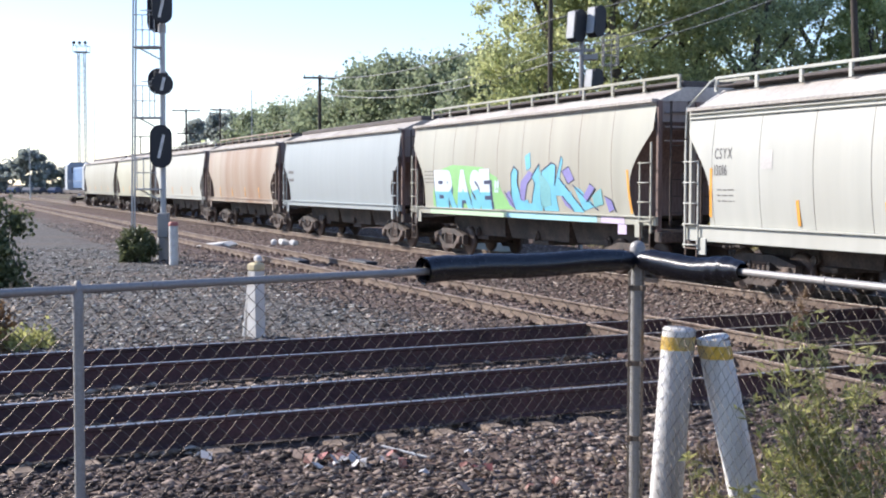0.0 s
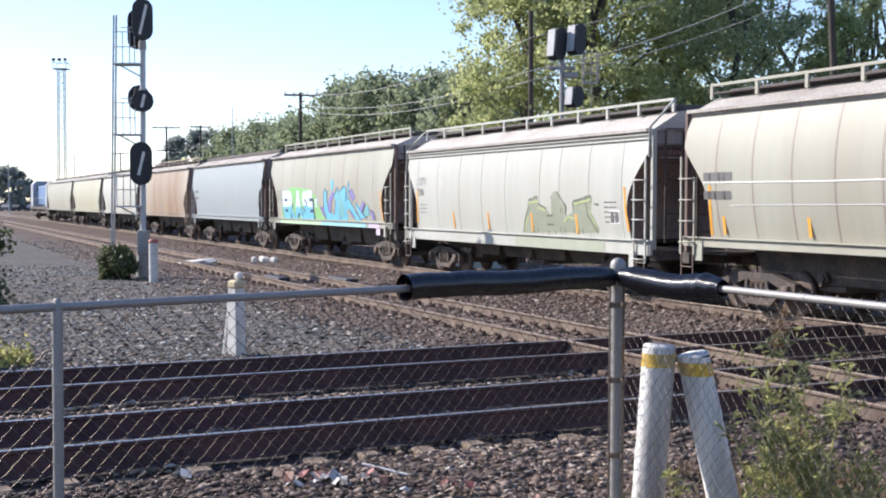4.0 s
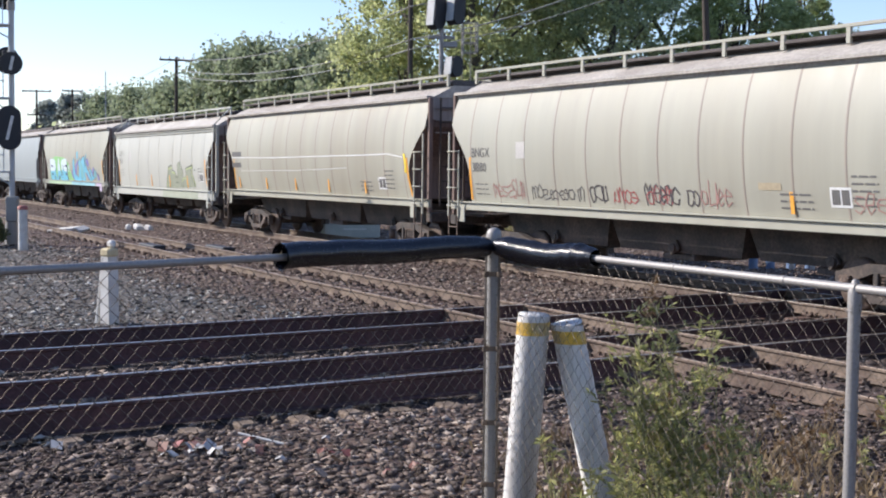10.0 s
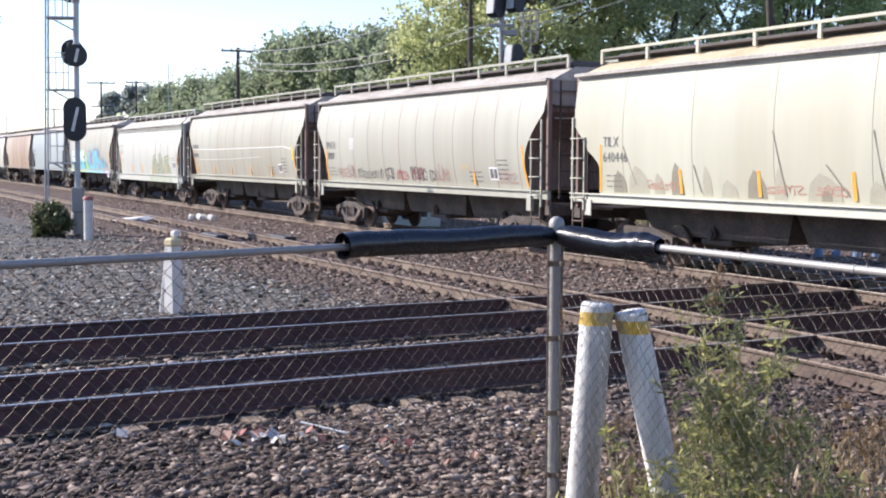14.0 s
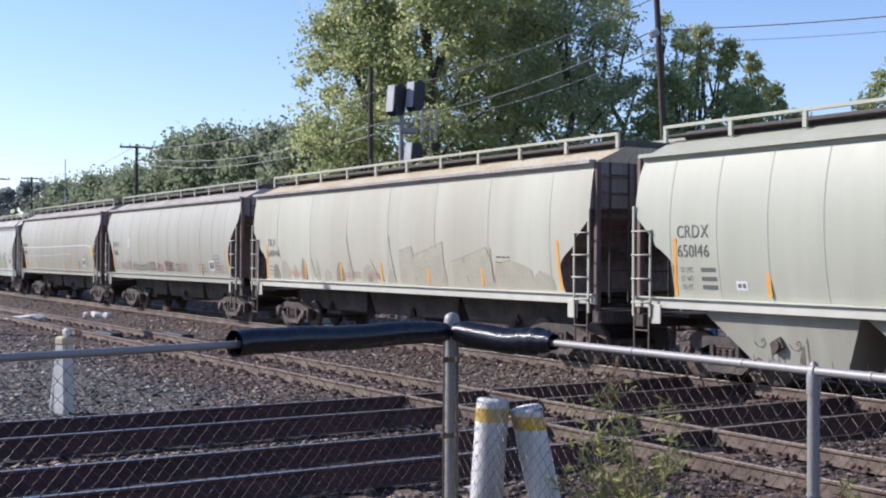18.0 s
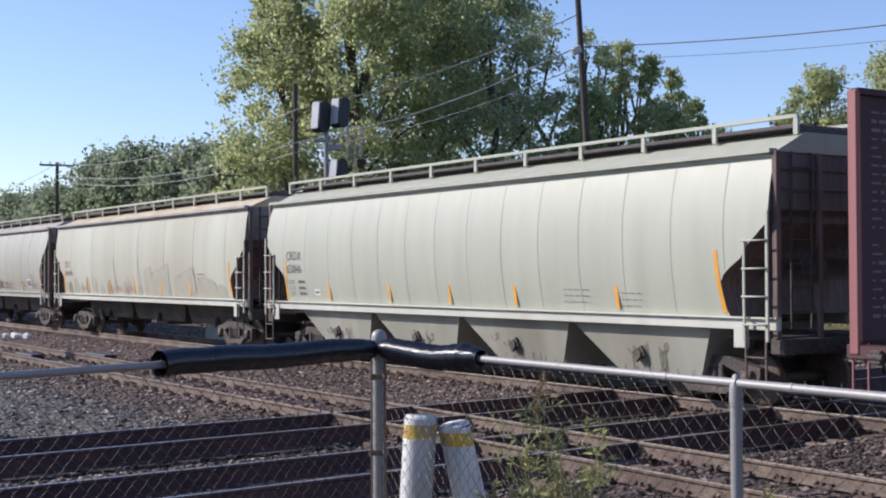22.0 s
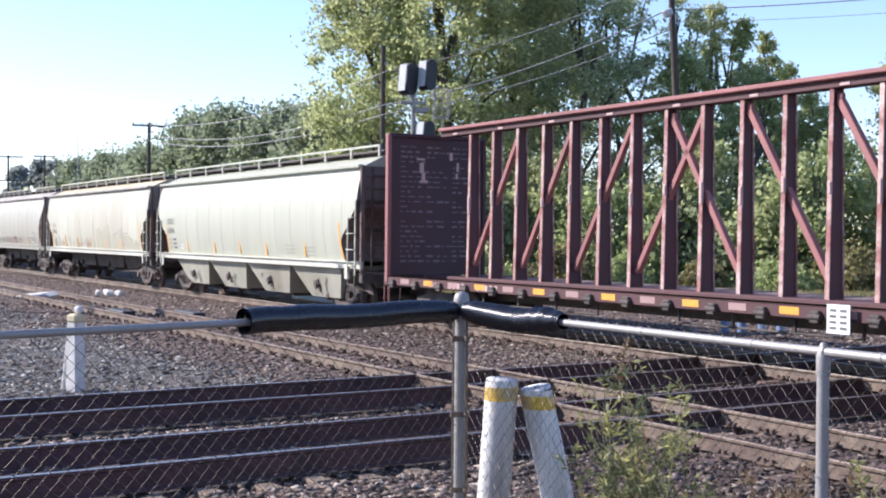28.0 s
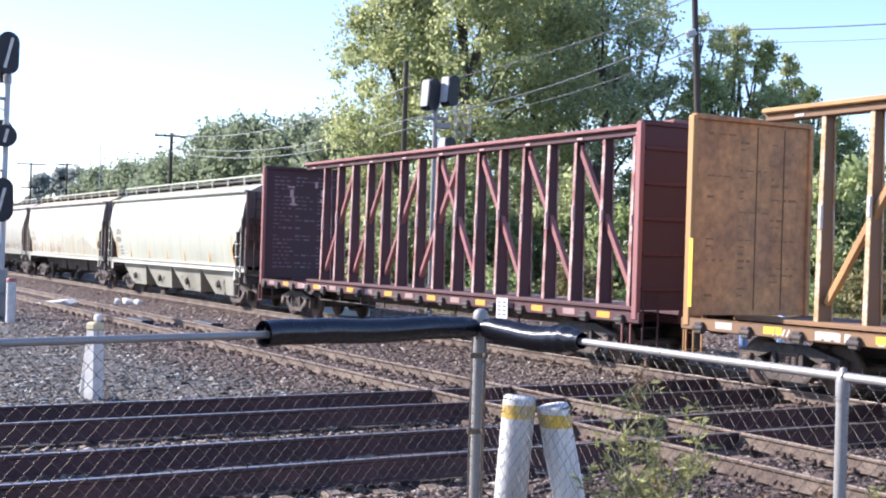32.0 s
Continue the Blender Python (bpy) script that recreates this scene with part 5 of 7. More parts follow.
for pts in ([(0.84, 1.46), (0.82, 2.22), (1.46, 2.34), (1.55, 2.14), (2.25, 2.27), (2.91, 2.44), (2.97, 1.46)], [(3.34, 1.46), (3.32, 2.0), (3.78, 2.09), (4.75, 2.31), (4.96, 1.99), (4.97, 1.46)], [(5.1, 1.46), (5.09, 1.99), (5.4, 2.0), (5.69, 2.04), (6.4, 1.9), (6.6, 1.46)]):
    blot("smudge", i10, pts, WORN, 0.009, "worn grey-green patch where paint has peeled off")
    top_edge = [q for q in pts if q[1] > 1.9]
    stroke("peeled_edge", i10, top_edge, 0.012, SMUDGE, 0.011, "dark torn edge of the paint")
for pts in ([(-2.01, 2.62), (-1.84, 2.04), (-1.71, 1.54)], [(-0.72, 2.05), (-0.24, 1.57)], [(0.32, 2.59), (0.48, 1.91), (0.59, 1.53)], [(1.53, 2.14), (1.63, 1.56)], [(2.62, 2.35), (2.87, 1.54)], [(3.78, 2.09), (3.98, 1.57)], [(4.91, 2.27), (5.03, 1.59)], [(-6.54, 2.39), (-6.13, 1.64)], [(-4.23, 2.03), (-4.04, 1.54)]):
    stroke("streak", i10, pts, 0.026, flat("dark_streak", (0.20, 0.19, 0.15)), 0.012, "dark vertical streak")
for u0, u1 in ((-5.75, -4.83), (-2.21, -1.4), (-0.98, -0.3), (1.25, 2.05), (4.57, 5.47)):
    scrawl(i10, u0, u1, 1.56, 0.15, flat("faded_red_spray", (0.42, 0.22, 0.16)), 0.022)


# car 11: stains below the gates and small tags on the pale bays
car11, i11 = INFO[11]
rnd11 = random.Random(11)
bay_y = i11["half"] - 0.25
for bay in [ob for ob in car11.children if ob.name.startswith("hopper_bay")]:
    xs_ = [v.co.x for v in bay.data.vertices]
    zs_ = [v.co.z for v in bay.data.vertices]
    lo_, hi_, mid = min(zs_), max(zs_), (min(xs_) + max(xs_)) / 2

    def on_bay(x, z, off):
        return (x, bay_y * (0.86 + 0.14 * (z - lo_) / (hi_ - lo_)) + off, z)

    for q in range(5):
        x0, w0, z1 = mid + rnd11.uniform(-0.75, 0.45), rnd11.uniform(0.03, 0.12), rnd11.uniform(0.6, 0.95)
        g = Geo()
        g.add([on_bay(x0, z1, 0.006), on_bay(x0 + w0, z1 - 0.05, 0.006), on_bay(x0 + w0 * 0.8, lo_ + 0.03, 0.006), on_bay(x0 + w0 * 0.3, lo_ + 0.03, 0.006)], [(0, 1, 2, 3), (3, 2, 1, 0)])
        part("stain", g, GRIME, bay, "grey drip stain")
    for q in range(2):
        cx, cz, r_ = mid + rnd11.uniform(-0.75, 0.55), rnd11.uniform(0.70, 0.86), rnd11.uniform(0.05, 0.08)
        pts = [Vector(on_bay(cx + r_ * math.cos(a * 0.8) + a * 0.02, cz + r_ * math.sin(a * 0.8), 0.012)) for a in range(9)]
        g = Geo()
        g.tube(pts, 0.006, 4)
        part("tag", g, PINK if q == 0 else flat("dull_green_spray", (0.13, 0.20, 0.14)), bay, "small sprayed loop")


# orange edge strips along the cut-away ends
def edge_strip(k, side, low=1.5, high=2.4):
    info = INFO[k][1]
    u = side * (info["x_end"](1.95) - 0.05)
    stroke("reflector_strip", info, [(u + side * 0.06, low), (u, (low + high) / 2), (u - side * 0.03, high)], 0.085, MAT["reflector"], 0.009, "orange edge strip")


for k, side in ((6, 1), (7, -1), (7, 1), (8, -1), (8, 1), (9, -1), (9, 1), (10, 1), (10, -1), (11, -1), (11, 1)):
    edge_strip(k, side)


# ---- centre-beam flat cars ----
def centre_beam(k, paint, dark, web_mat, label, hazard, plate_col, sill_col):
    s0, s1 = GAPS[k], GAPS[k - 1]
    L = s1 - s0
    car = thing("centerbeam_car", label, "freight car", car_pose((s0 + s1) / 2), "train cars")
    CARS.append((car, (s0 + s1) / 2))
    xb, deck, top = L / 2 - 0.75, 1.12, 4.62
    g = Geo()
    for sgn in (1, -1):
        g.box((0, sgn * 1.36, deck - 0.14), (2 * xb + 0.3, 0.10, 0.21), 0.015)
    g.box((0, 0, deck - 0.13), (2 * xb, 0.7, 0.26), 0.02)
    deck_ob = part("deck_frame", g, web_mat, car, "side sills of the deck")
    g = Geo()
    for sgn in (1, -1):
        g.add([(-xb, sgn * 0.3, deck - 0.09), (xb, sgn * 0.3, deck - 0.09), (xb, sgn * 1.42, deck), (-xb, sgn * 1.42, deck)], [(0, 1, 2, 3)])
        g.add([(-xb, sgn * 0.3, deck - 0.13), (xb, sgn * 0.3, deck - 0.13), (xb, sgn * 1.42, deck - 0.04), (-xb, sgn * 1.42, deck - 0.04)], [(0, 1, 2, 3)])
    part("deck", g, MAT["car_end"], car, "sloping grimy steel deck")
    # risers, stake pockets with winches, and painted squares along the near and far sills
    n = 17
    for i in range(n):
        x = xb * 0.96 * (2 * i / (n - 1) - 1)
        for sgn in (1, -1):
            g = Geo()
            g.box((x, sgn * 1.44, deck - 0.20), (0.20, 0.10, 0.20), 0.02)
            g.tube([(x - 0.12, sgn * 1.46, deck - 0.2), (x + 0.12, sgn * 1.46, deck - 0.2)], 0.05, 8)
            part("winch", g, MAT["under"], deck_ob, "tie-down winch")
        if i < n - 1:
            g = Geo()
            xm = x + xb * 0.96 / (n - 1)
            g.box((xm, 1.413, deck - 0.13), (0.42, 0.006, 0.12))
            part("painted_square", g, hazard if i % 2 == 0 else sill_col, deck_ob, "painted square on the sill")
    # bulkheads
    for sgn in (1, -1):
        # Red car: bulkhead shade sits in the dark paint; near post keeps lit tone.
        g = Geo()
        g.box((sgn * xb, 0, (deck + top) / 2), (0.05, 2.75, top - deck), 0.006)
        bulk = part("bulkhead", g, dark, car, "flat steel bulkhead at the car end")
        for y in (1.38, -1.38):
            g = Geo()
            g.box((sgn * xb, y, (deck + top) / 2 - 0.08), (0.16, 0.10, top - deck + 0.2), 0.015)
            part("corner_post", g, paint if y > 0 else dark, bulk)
        g = Geo()
        g.box((sgn * xb, 0, top), (0.16, 2.75, 0.10), 0.015)
        part("top_rail", g, dark, bulk)
        # Stiffeners take the webs' shaded paint.
        for i in range(5):
            z = deck + (top - deck) * (i + 0.6) / 5.3
            g = Geo()
            g.box((sgn * (xb + 0.042), 0, z), (0.035, 2.6, 0.08), 0.01)
            part("stiffener", g, web_mat, bulk)
        if sgn > 0:
            rnd = random.Random(k)
            for c_ in (0.75, 0.0, -0.75):
                for r_ in range(24):
                    at_ = c_ + 0.3
                    while at_ > c_ - 0.3 and rnd.random() < (0.82 if k == 12 else 0.5):
                        g = Geo()
                        w_ = rnd.uniform(0.05, 0.22)
                        g.box((sgn * (xb - 0.030), at_ - w_ / 2, deck + 0.35 + r_ * 0.125), (0.006, w_, rnd.choice((0.025, 0.03, 0.05))))
                        at_ -= w_ + rnd.uniform(0.03, 0.12)
                        part("small_print", g, dim_print if k == 12 else dark_print, bulk)
            if k == 12:
                for dy, dz, w_, h_ in ((0.0, 2.80, 0.12, 0.26), (0.03, 3.02, 0.24, 0.05), (-0.05, 2.58, 0.10, 0.2), (-0.06, 2.46, 0.22, 0.07), (-1.05, 2.85, 0.07, 0.22), (-1.02, 2.62, 0.06, 0.14), (-0.85, 3.12, 0.09, 0.2)):
                    g = Geo()
                    g.box((sgn * (xb - 0.031), 0.45 + dy, deck + dz - 0.1), (0.006, w_, h_))
                    part("stencil_mark", g, plate_col, bulk, "pale stencilled mark")
            else:
                for dy in (-0.1, -0.75):
                    g = Geo()
                    g.box((sgn * (xb - 0.03), dy, deck + 1.75), (0.012, 0.02, 3.3))
                    part("plate_seam", g, OCHRE_W, bulk, "dark weld seam")
                g = Geo()
                g.box((xb - 0.1, 1.435, deck + 0.75), (0.10, 0.006, 1.2))
                part("reflector_strip", g, hazard, bulk, "bright yellow reflector strip")
        g = Geo()
        for y in (0.95, 1.3):
            g.box((sgn * (xb + 0.12), y, 0.95), (0.03, 0.03, 1.0), 0.004)
        for z in (0.5, 0.8, 1.1, 1.4):
            g.tube([(sgn * (xb + 0.12), 0.95, z), (sgn * (xb + 0.12), 1.3, z)], 0.012, 6)
        part("ladder", g, dark, bulk)
        g = Geo()
        for x_ in (xb - 0.28, xb - 0.02):
            g.box((sgn * x_, 1.47, 0.62), (0.03, 0.03, 0.5), 0.004)
        g.tube([(sgn * (xb - 0.28), 1.47, 0.42), (sgn * (xb - 0.02), 1.47, 0.42)], 0.015, 6)
        part("sill_step", g, paint, car)
    if k == 12:
        cu = bpy.data.curves.new("letters", "FONT")
        cu.body, cu.size, cu.align_x = "CAUTION", 0.17, "CENTER"
        tmp = bpy.data.objects.new("letters", cu)
        scene.collection.objects.link(tmp)
        me = bpy.data.meshes.new_from_object(tmp.evaluated_get(bpy.context.evaluated_depsgraph_get()))
        bpy.data.objects.remove(tmp)
        bpy.data.curves.remove(cu)
        for v in me.vertices:
            v.co = (-xb - 0.085, -0.75 - v.co.x, top - 0.24 + v.co.y)
        me.materials.clear()
        me.materials.append(plate_col)
        part("stencil_mark", me, [], bulk, "pale stencilled warning word")
    # centre beam: top chord, posts, diagonals
    g = Geo()
    zc = 4.72
    g.box((0, 0, zc + 0.035), (2 * xb - 0.9, 0.48, 0.09), 0.02)
    chord = part("top_chord", g, paint, car, "long top chord of the centre beam")
    # Darker paint here holds the shade under the chord plate.
    g = Geo()
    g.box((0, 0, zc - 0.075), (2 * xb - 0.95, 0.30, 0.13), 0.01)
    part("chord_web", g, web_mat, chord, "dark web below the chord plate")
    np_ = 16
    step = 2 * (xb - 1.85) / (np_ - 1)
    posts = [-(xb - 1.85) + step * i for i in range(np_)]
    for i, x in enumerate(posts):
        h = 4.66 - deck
        # Shade is painted into the webs; scuffed flanges keep the sunlit tone.
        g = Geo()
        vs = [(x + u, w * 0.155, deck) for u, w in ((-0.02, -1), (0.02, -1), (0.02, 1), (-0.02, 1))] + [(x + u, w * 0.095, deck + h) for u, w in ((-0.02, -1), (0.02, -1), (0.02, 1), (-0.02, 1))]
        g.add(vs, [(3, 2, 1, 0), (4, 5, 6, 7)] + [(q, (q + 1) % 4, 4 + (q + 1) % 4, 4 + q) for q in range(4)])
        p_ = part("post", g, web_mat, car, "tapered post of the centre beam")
        for sgn in (1, -1):
            g = Geo()
            vs = [(x + u, sgn * (0.155 + w), deck) for u, w in ((-0.047, 0), (0.047, 0), (0.047, 0.022), (-0.047, 0.022))] + [(x + u, sgn * (0.095 + w), deck + h) for u, w in ((-0.047, 0), (0.047, 0), (0.047, 0.022), (-0.047, 0.022))]
            g.add(vs, [(3, 2, 1, 0), (4, 5, 6, 7)] + [(q, (q + 1) % 4, 4 + (q + 1) % 4, 4 + q) for q in range(4)])
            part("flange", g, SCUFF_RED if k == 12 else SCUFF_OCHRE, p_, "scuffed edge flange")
        g = Geo()
        for z in (deck + 1.75,):
            g.box((x, 0.135, z + (i * 7 % 3) * 0.08), (0.10, 0.06, 0.22 + (i * 5 % 4) * 0.07), 0.02)
        part("bracket", g, plate_col, p_, "scuffed pale bracket")
    braces = [(i + 2, i, 1) for i in range(7, np_ - 2, 2)] + [(i, i + 2, -1) for i in range(0, 8, 2)]
    for f_, h_, way in braces:
        foot, head = posts[f_] - way * 0.08, posts[h_] + way * 0.10
        g = Geo()
        pa, pb = Vector((foot, 0.0, deck + 0.3)), Vector((head, 0.0, 4.38))
        d = pb - pa
        g.box(pa.lerp(pb, 0.5), (d.length, 0.12 if way > 0 else 0.126, 0.12), 0.01, d.to_track_quat("X", "Y").to_matrix())
        part("diagonal", g, paint, car, "diagonal brace")
        g = Geo()
        g.box((head, 0.0, 4.40), (0.15, 0.09, 0.22), 0.03)
        part("gusset", g, paint, car, "gusset plate at the head of a brace")
    for i in range(9):
        x = xb * 0.85 * (i / 4 - 1)
        g = Geo()
        g.box((x, 0.30, 4.60), (0.22, 0.03, 0.05), 0.005)
        part("strap_guide", g, plate_col, chord)
    x_ = xb - 3.15
    for gap_, w_ in ((0, 0.13), (0.2, 0.13), (0.4, 0.12), (0.6, 0.12), (1.25, 0.12), (1.45, 0.07), (1.6, 0.12), (1.8, 0.12), (2.0, 0.12)):
        g = Geo()
        g.box((x_ - gap_, 1.413, deck - 0.145), (w_, 0.005, 0.13))
        part("sill_mark", g, plate_col, deck_ob, "pale stencilled bar on the sill")
    for q in range(4):
        g = Geo()
        g.box((xb - 2.2 - q * 0.1, 1.4135, deck - 0.15), (0.035, 0.005, 0.13), 0, Euler((0, radians(-28), 0)).to_matrix())
        part("sill_mark", g, plate_col, deck_ob, "pale slanting bar on the sill")
    if k == 12:
        g = Geo()
        g.box((-5.2, 1.52, deck - 0.2), (0.46, 0.012, 0.44), 0.004)
        board = part("sign_board", g, flat("notice_white", (0.7, 0.7, 0.68)), deck_ob, "small white notice board on the sill")
        for i in range(4):
            for j in (-1, 1):
                g = Geo()
                g.box((-5.2 + j * 0.1, 1.528, deck - 0.07 - i * 0.088), (0.13, 0.006, 0.04))
                part("small_print", g, INK, board)
    for x0_, x1_ in ((1.2, 5.4), (-5.4, -1.2)):
        g = Geo()
        g.tube([(x0_, 1.2, 0.62), (x1_, 1.2, 0.62)], 0.022, 6)
        for x_ in (x0_, (x0_ * 2 + x1_) / 3, (x0_ + 2 * x1_) / 3, x1_):
            g.box((x_, 1.2, 0.78), (0.05, 0.04, 0.36), 0.005)
        part("brake_rod", g, MAT["under"], car, "black brake rod on hangers below the deck")
    for q in (1, -1):
        truck(car, q * (L / 2 - 2.9))
        part("coupler", COUPLER, [], car, "knuckle coupler", pose(q * (L / 2 - 0.32), 0, 0.86, 0, 0, 0 if q > 0 else 180))
    g = Geo()
    g.prism([(-xb + 0.4, 0.98), (xb - 0.4, 0.98), (xb - 2.9, 0.62), (-xb + 2.9, 0.62)], (0, -0.22, 0), (0, 0.22, 0), (1, 0, 0), (0, 0, 1))
    part("centre_sill", g, MAT["under"], car, "deep grimy centre sill")
    return car


dim_print = flat("dim_grey_print", (0.17, 0.135, 0.15))
dark_print = flat("dark_brown_print", (0.30, 0.15, 0.06))
OXIDE = paint_mat("oxide_red_paint", (0.31, 0.118, 0.108), (0.17, 0.066, 0.06), 0.7, 0.6)
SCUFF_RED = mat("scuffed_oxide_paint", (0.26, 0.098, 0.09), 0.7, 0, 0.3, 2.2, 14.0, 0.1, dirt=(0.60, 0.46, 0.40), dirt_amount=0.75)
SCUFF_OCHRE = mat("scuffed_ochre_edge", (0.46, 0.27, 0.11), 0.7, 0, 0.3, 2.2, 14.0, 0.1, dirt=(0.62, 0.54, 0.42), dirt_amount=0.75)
# Oxide paint with the bulkhead's shade put into the colour.
OXIDE_D = paint_mat("deep_shade_oxide_paint", (0.072, 0.034, 0.038), (0.04, 0.023, 0.027), 0.6, 0.75)
OCHRE = paint_mat("ochre_yellow_paint", (0.52, 0.28, 0.095), (0.20, 0.11, 0.055), 0.8, 0.6)
OCHRE_D = mat("scuffed_ochre_paint", (0.57, 0.285, 0.115), 0.7, 0, 0.25, 1.4, 7.0, 0.05, dirt=(0.33, 0.165, 0.085), dirt_amount=0.65)
# Both car paints darkened for shaded sides: webs, stiffeners, chord underside.
OXIDE_W = paint_mat("shaded_oxide_paint", (0.088, 0.031, 0.033), (0.055, 0.025, 0.026), 0.6, 0.7)
OCHRE_W = paint_mat("shaded_brown_ochre_paint", (0.26, 0.14, 0.065), (0.12, 0.07, 0.045), 0.7, 0.7)
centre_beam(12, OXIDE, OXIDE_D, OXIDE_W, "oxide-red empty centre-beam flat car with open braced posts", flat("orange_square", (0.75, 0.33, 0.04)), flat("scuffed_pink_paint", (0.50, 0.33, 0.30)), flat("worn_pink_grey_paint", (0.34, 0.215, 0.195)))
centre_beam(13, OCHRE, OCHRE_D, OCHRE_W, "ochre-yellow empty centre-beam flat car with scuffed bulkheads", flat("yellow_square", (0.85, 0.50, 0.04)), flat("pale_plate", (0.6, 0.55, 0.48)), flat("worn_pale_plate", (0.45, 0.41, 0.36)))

# ---- the locomotive far ahead ----
loco = thing("locomotive", "blue and white diesel locomotive at the head of the train", "locomotive", car_pose(GAPS[0] + 10.0), "train cars")
CARS.append((loco, GAPS[0] + 10.0))
LOCO_BLUE, LOCO_WHITE = paint_mat("loco_blue_paint", (0.10, 0.20, 0.38), (0.07, 0.12, 0.2)), paint_mat("loco_white_paint", (0.36, 0.39, 0.42), (0.2, 0.22, 0.24))
g = Geo()
g.box((-1.5, 0, 2.7), (13.5, 1.9, 2.2), 0.12)
part("hood", g, LOCO_BLUE, loco, "blue engine hood")
g = Geo()
g.prism([(-1.5, 1.5), (1.5, 1.5), (1.5, 3.7), (1.2, 4.1), (-1.2, 4.1), (-1.5, 3.7)], (-9.6, 0, 0), (-8.0, 0, 0), (0, 1, 0), (0, 0, 1))
part("radiator_end", g, LOCO_WHITE, loco, "pale blue-white rear hood")
g = Geo()
g.prism([(-1.5, 1.5), (1.5, 1.5), (1.5, 4.0), (1.1, 4.4), (-1.1, 4.4), (-1.5, 4.0)], (5.2, 0, 0), (7.6, 0, 0), (0, 1, 0), (0, 0, 1))
cab = part("cab", g, LOCO_WHITE, loco, "white cab")
for y in (-0.7, 0.7):
    g = Geo()
    g.box((5.18, y, 3.5), (0.03, 0.7, 0.6), 0.01)
    part("cab_window", g, MAT["dark_glass"], cab, "dark cab window")
g = Geo()
g.box((0, 0, 1.3), (19.6, 2.9, 0.3), 0.03)
part("frame", g, MAT["under"], loco)
g = Geo()
for y in (-1.4, 1.4):
    for i in range(12):
        g.tube([(-9.4 + i * 1.7, y, 1.45), (-9.4 + i * 1.7, y, 2.4)], 0.02, 5)
    g.tube([(-9.5, y, 2.4), (9.5, y, 2.4)], 0.025, 5)
part("handrail", g, LOCO_WHITE, loco)
g = Geo()
g.box((-9.63, 0.55, 2.9), (0.04, 0.5, 1.6), 0.01)
part("radiator_grille", g, MAT["black"], loco, "dark grille on the rear")
for q in (6.4, -6.4):
    truck(loco, q)

# ---- signals ----
def head_outline(w, h, n=10):
    """A long rounded background plate: pairs across and up."""
    r = w / 2
    pts = [(r * math.cos(math.pi * i / n), (h / 2 - r) + r * math.sin(math.pi * i / n)) for i in range(n + 1)]
    return pts + [(-x, -y) for x, y in pts]


def signal_head(parent, x, y, z, w, h, turn, lenses, deep=0.03, strip=0.0):
    """A black signal head on its mast, turned by so many degrees: background plate, housing, lens hoods."""
    m = pose(x, y, z, 0, 0, turn)
    g = Geo()
    g.prism(head_outline(w, h), (0, -deep / 2, 0), (0, deep / 2, 0), (1, 0, 0), (0, 0, 1))
    hd = part("signal_head", g, MAT["black"], parent, "black signal head with rounded background", m)
    g = Geo()
    g.box((0, deep / 2 + 0.09, 0), (w * 0.5, 0.2, h * 0.72), 0.03)
    part("housing", g, MAT["black"], hd)
    if strip:
        g = Geo()
        g.box((0, -deep / 2 - 0.035, 0), (0.085, 0.03, strip), 0.006, Euler((0, radians(13), 0)).to_matrix())
        part("bracket", g, MAT["concrete"], hd, "pale slanting bracket")
        g = Geo()
        g.prism(head_outline(w * 0.9, h * 0.93), (0, -deep / 2 - 0.012, 0), (0, -deep / 2, 0), (1, 0, 0), (0, 0, 1))
        part("back_plate", g, MAT["black"], hd)
        return hd
    for i in range(lenses):
        zz = (h * 0.6) * ((i + 0.5) / lenses - 0.5) if lenses > 1 else 0.0
        g = Geo()
        g.tube([(0, -deep / 2 - 0.30, zz), (0, -deep / 2, zz)], 0.11, 14, caps=False)
        g.tube([(0, -deep / 2 - 0.30, zz), (0, -deep / 2, zz)], 0.10, 14, caps=False)
        part("hood", g, MAT["black"], hd)
        g = Geo()
        g.tube([(0, -deep / 2 - 0.012, zz), (0, -deep / 2 - 0.002, zz)], 0.095, 14)
        part("lens", g, MAT["dark_glass"], hd, "dark red lens")
    g = Geo()
    g.box((-0.02, deep / 2 + 0.20, 0.0), (0.05, 0.025, h * 0.7), 0.005, Euler((0, radians(7), 0)).to_matrix())
    part("bracket", g, MAT["grey_paint"], hd, "pale back bracket")
    return hd


def cage(parent, x0, x1, z, y):
    """A small service platform with hoops between the mast and its ladder."""
    g = Geo()
    g.box(((x0 + x1) / 2, y, z), (x1 - x0, 0.6, 0.05), 0.006)
    g.tube([(x0 + 0.15, y, z - 0.02), (x1, y, z - 0.38)], 0.025, 6)
    p = part("platform", g, MAT["grey_paint"], parent, "grated service platform")
    g = Geo()
    w = x1 - x0
    for fx in (0.12, 0.36, 0.62, 0.80):
        g.tube([(x0 + w * fx, y - 0.25, z), (x0 + w * fx, y - 0.25, z + (0.95 if fx < 0.5 else 1.08))], 0.016, 6)
    for fz in (0.5, 0.95):
        g.tube([(x0, y - 0.25, z + fz), (x0 + w * 0.85, y - 0.25, z + fz)], 0.016, 6)
    g.tube([(x0 + w * 0.3, y - 0.25, z + 1.08), (x0 + w * 0.85, y - 0.25, z + 1.08)], 0.016, 6)
    part("guard_rail", g, MAT["grey_paint"], p)
    return p


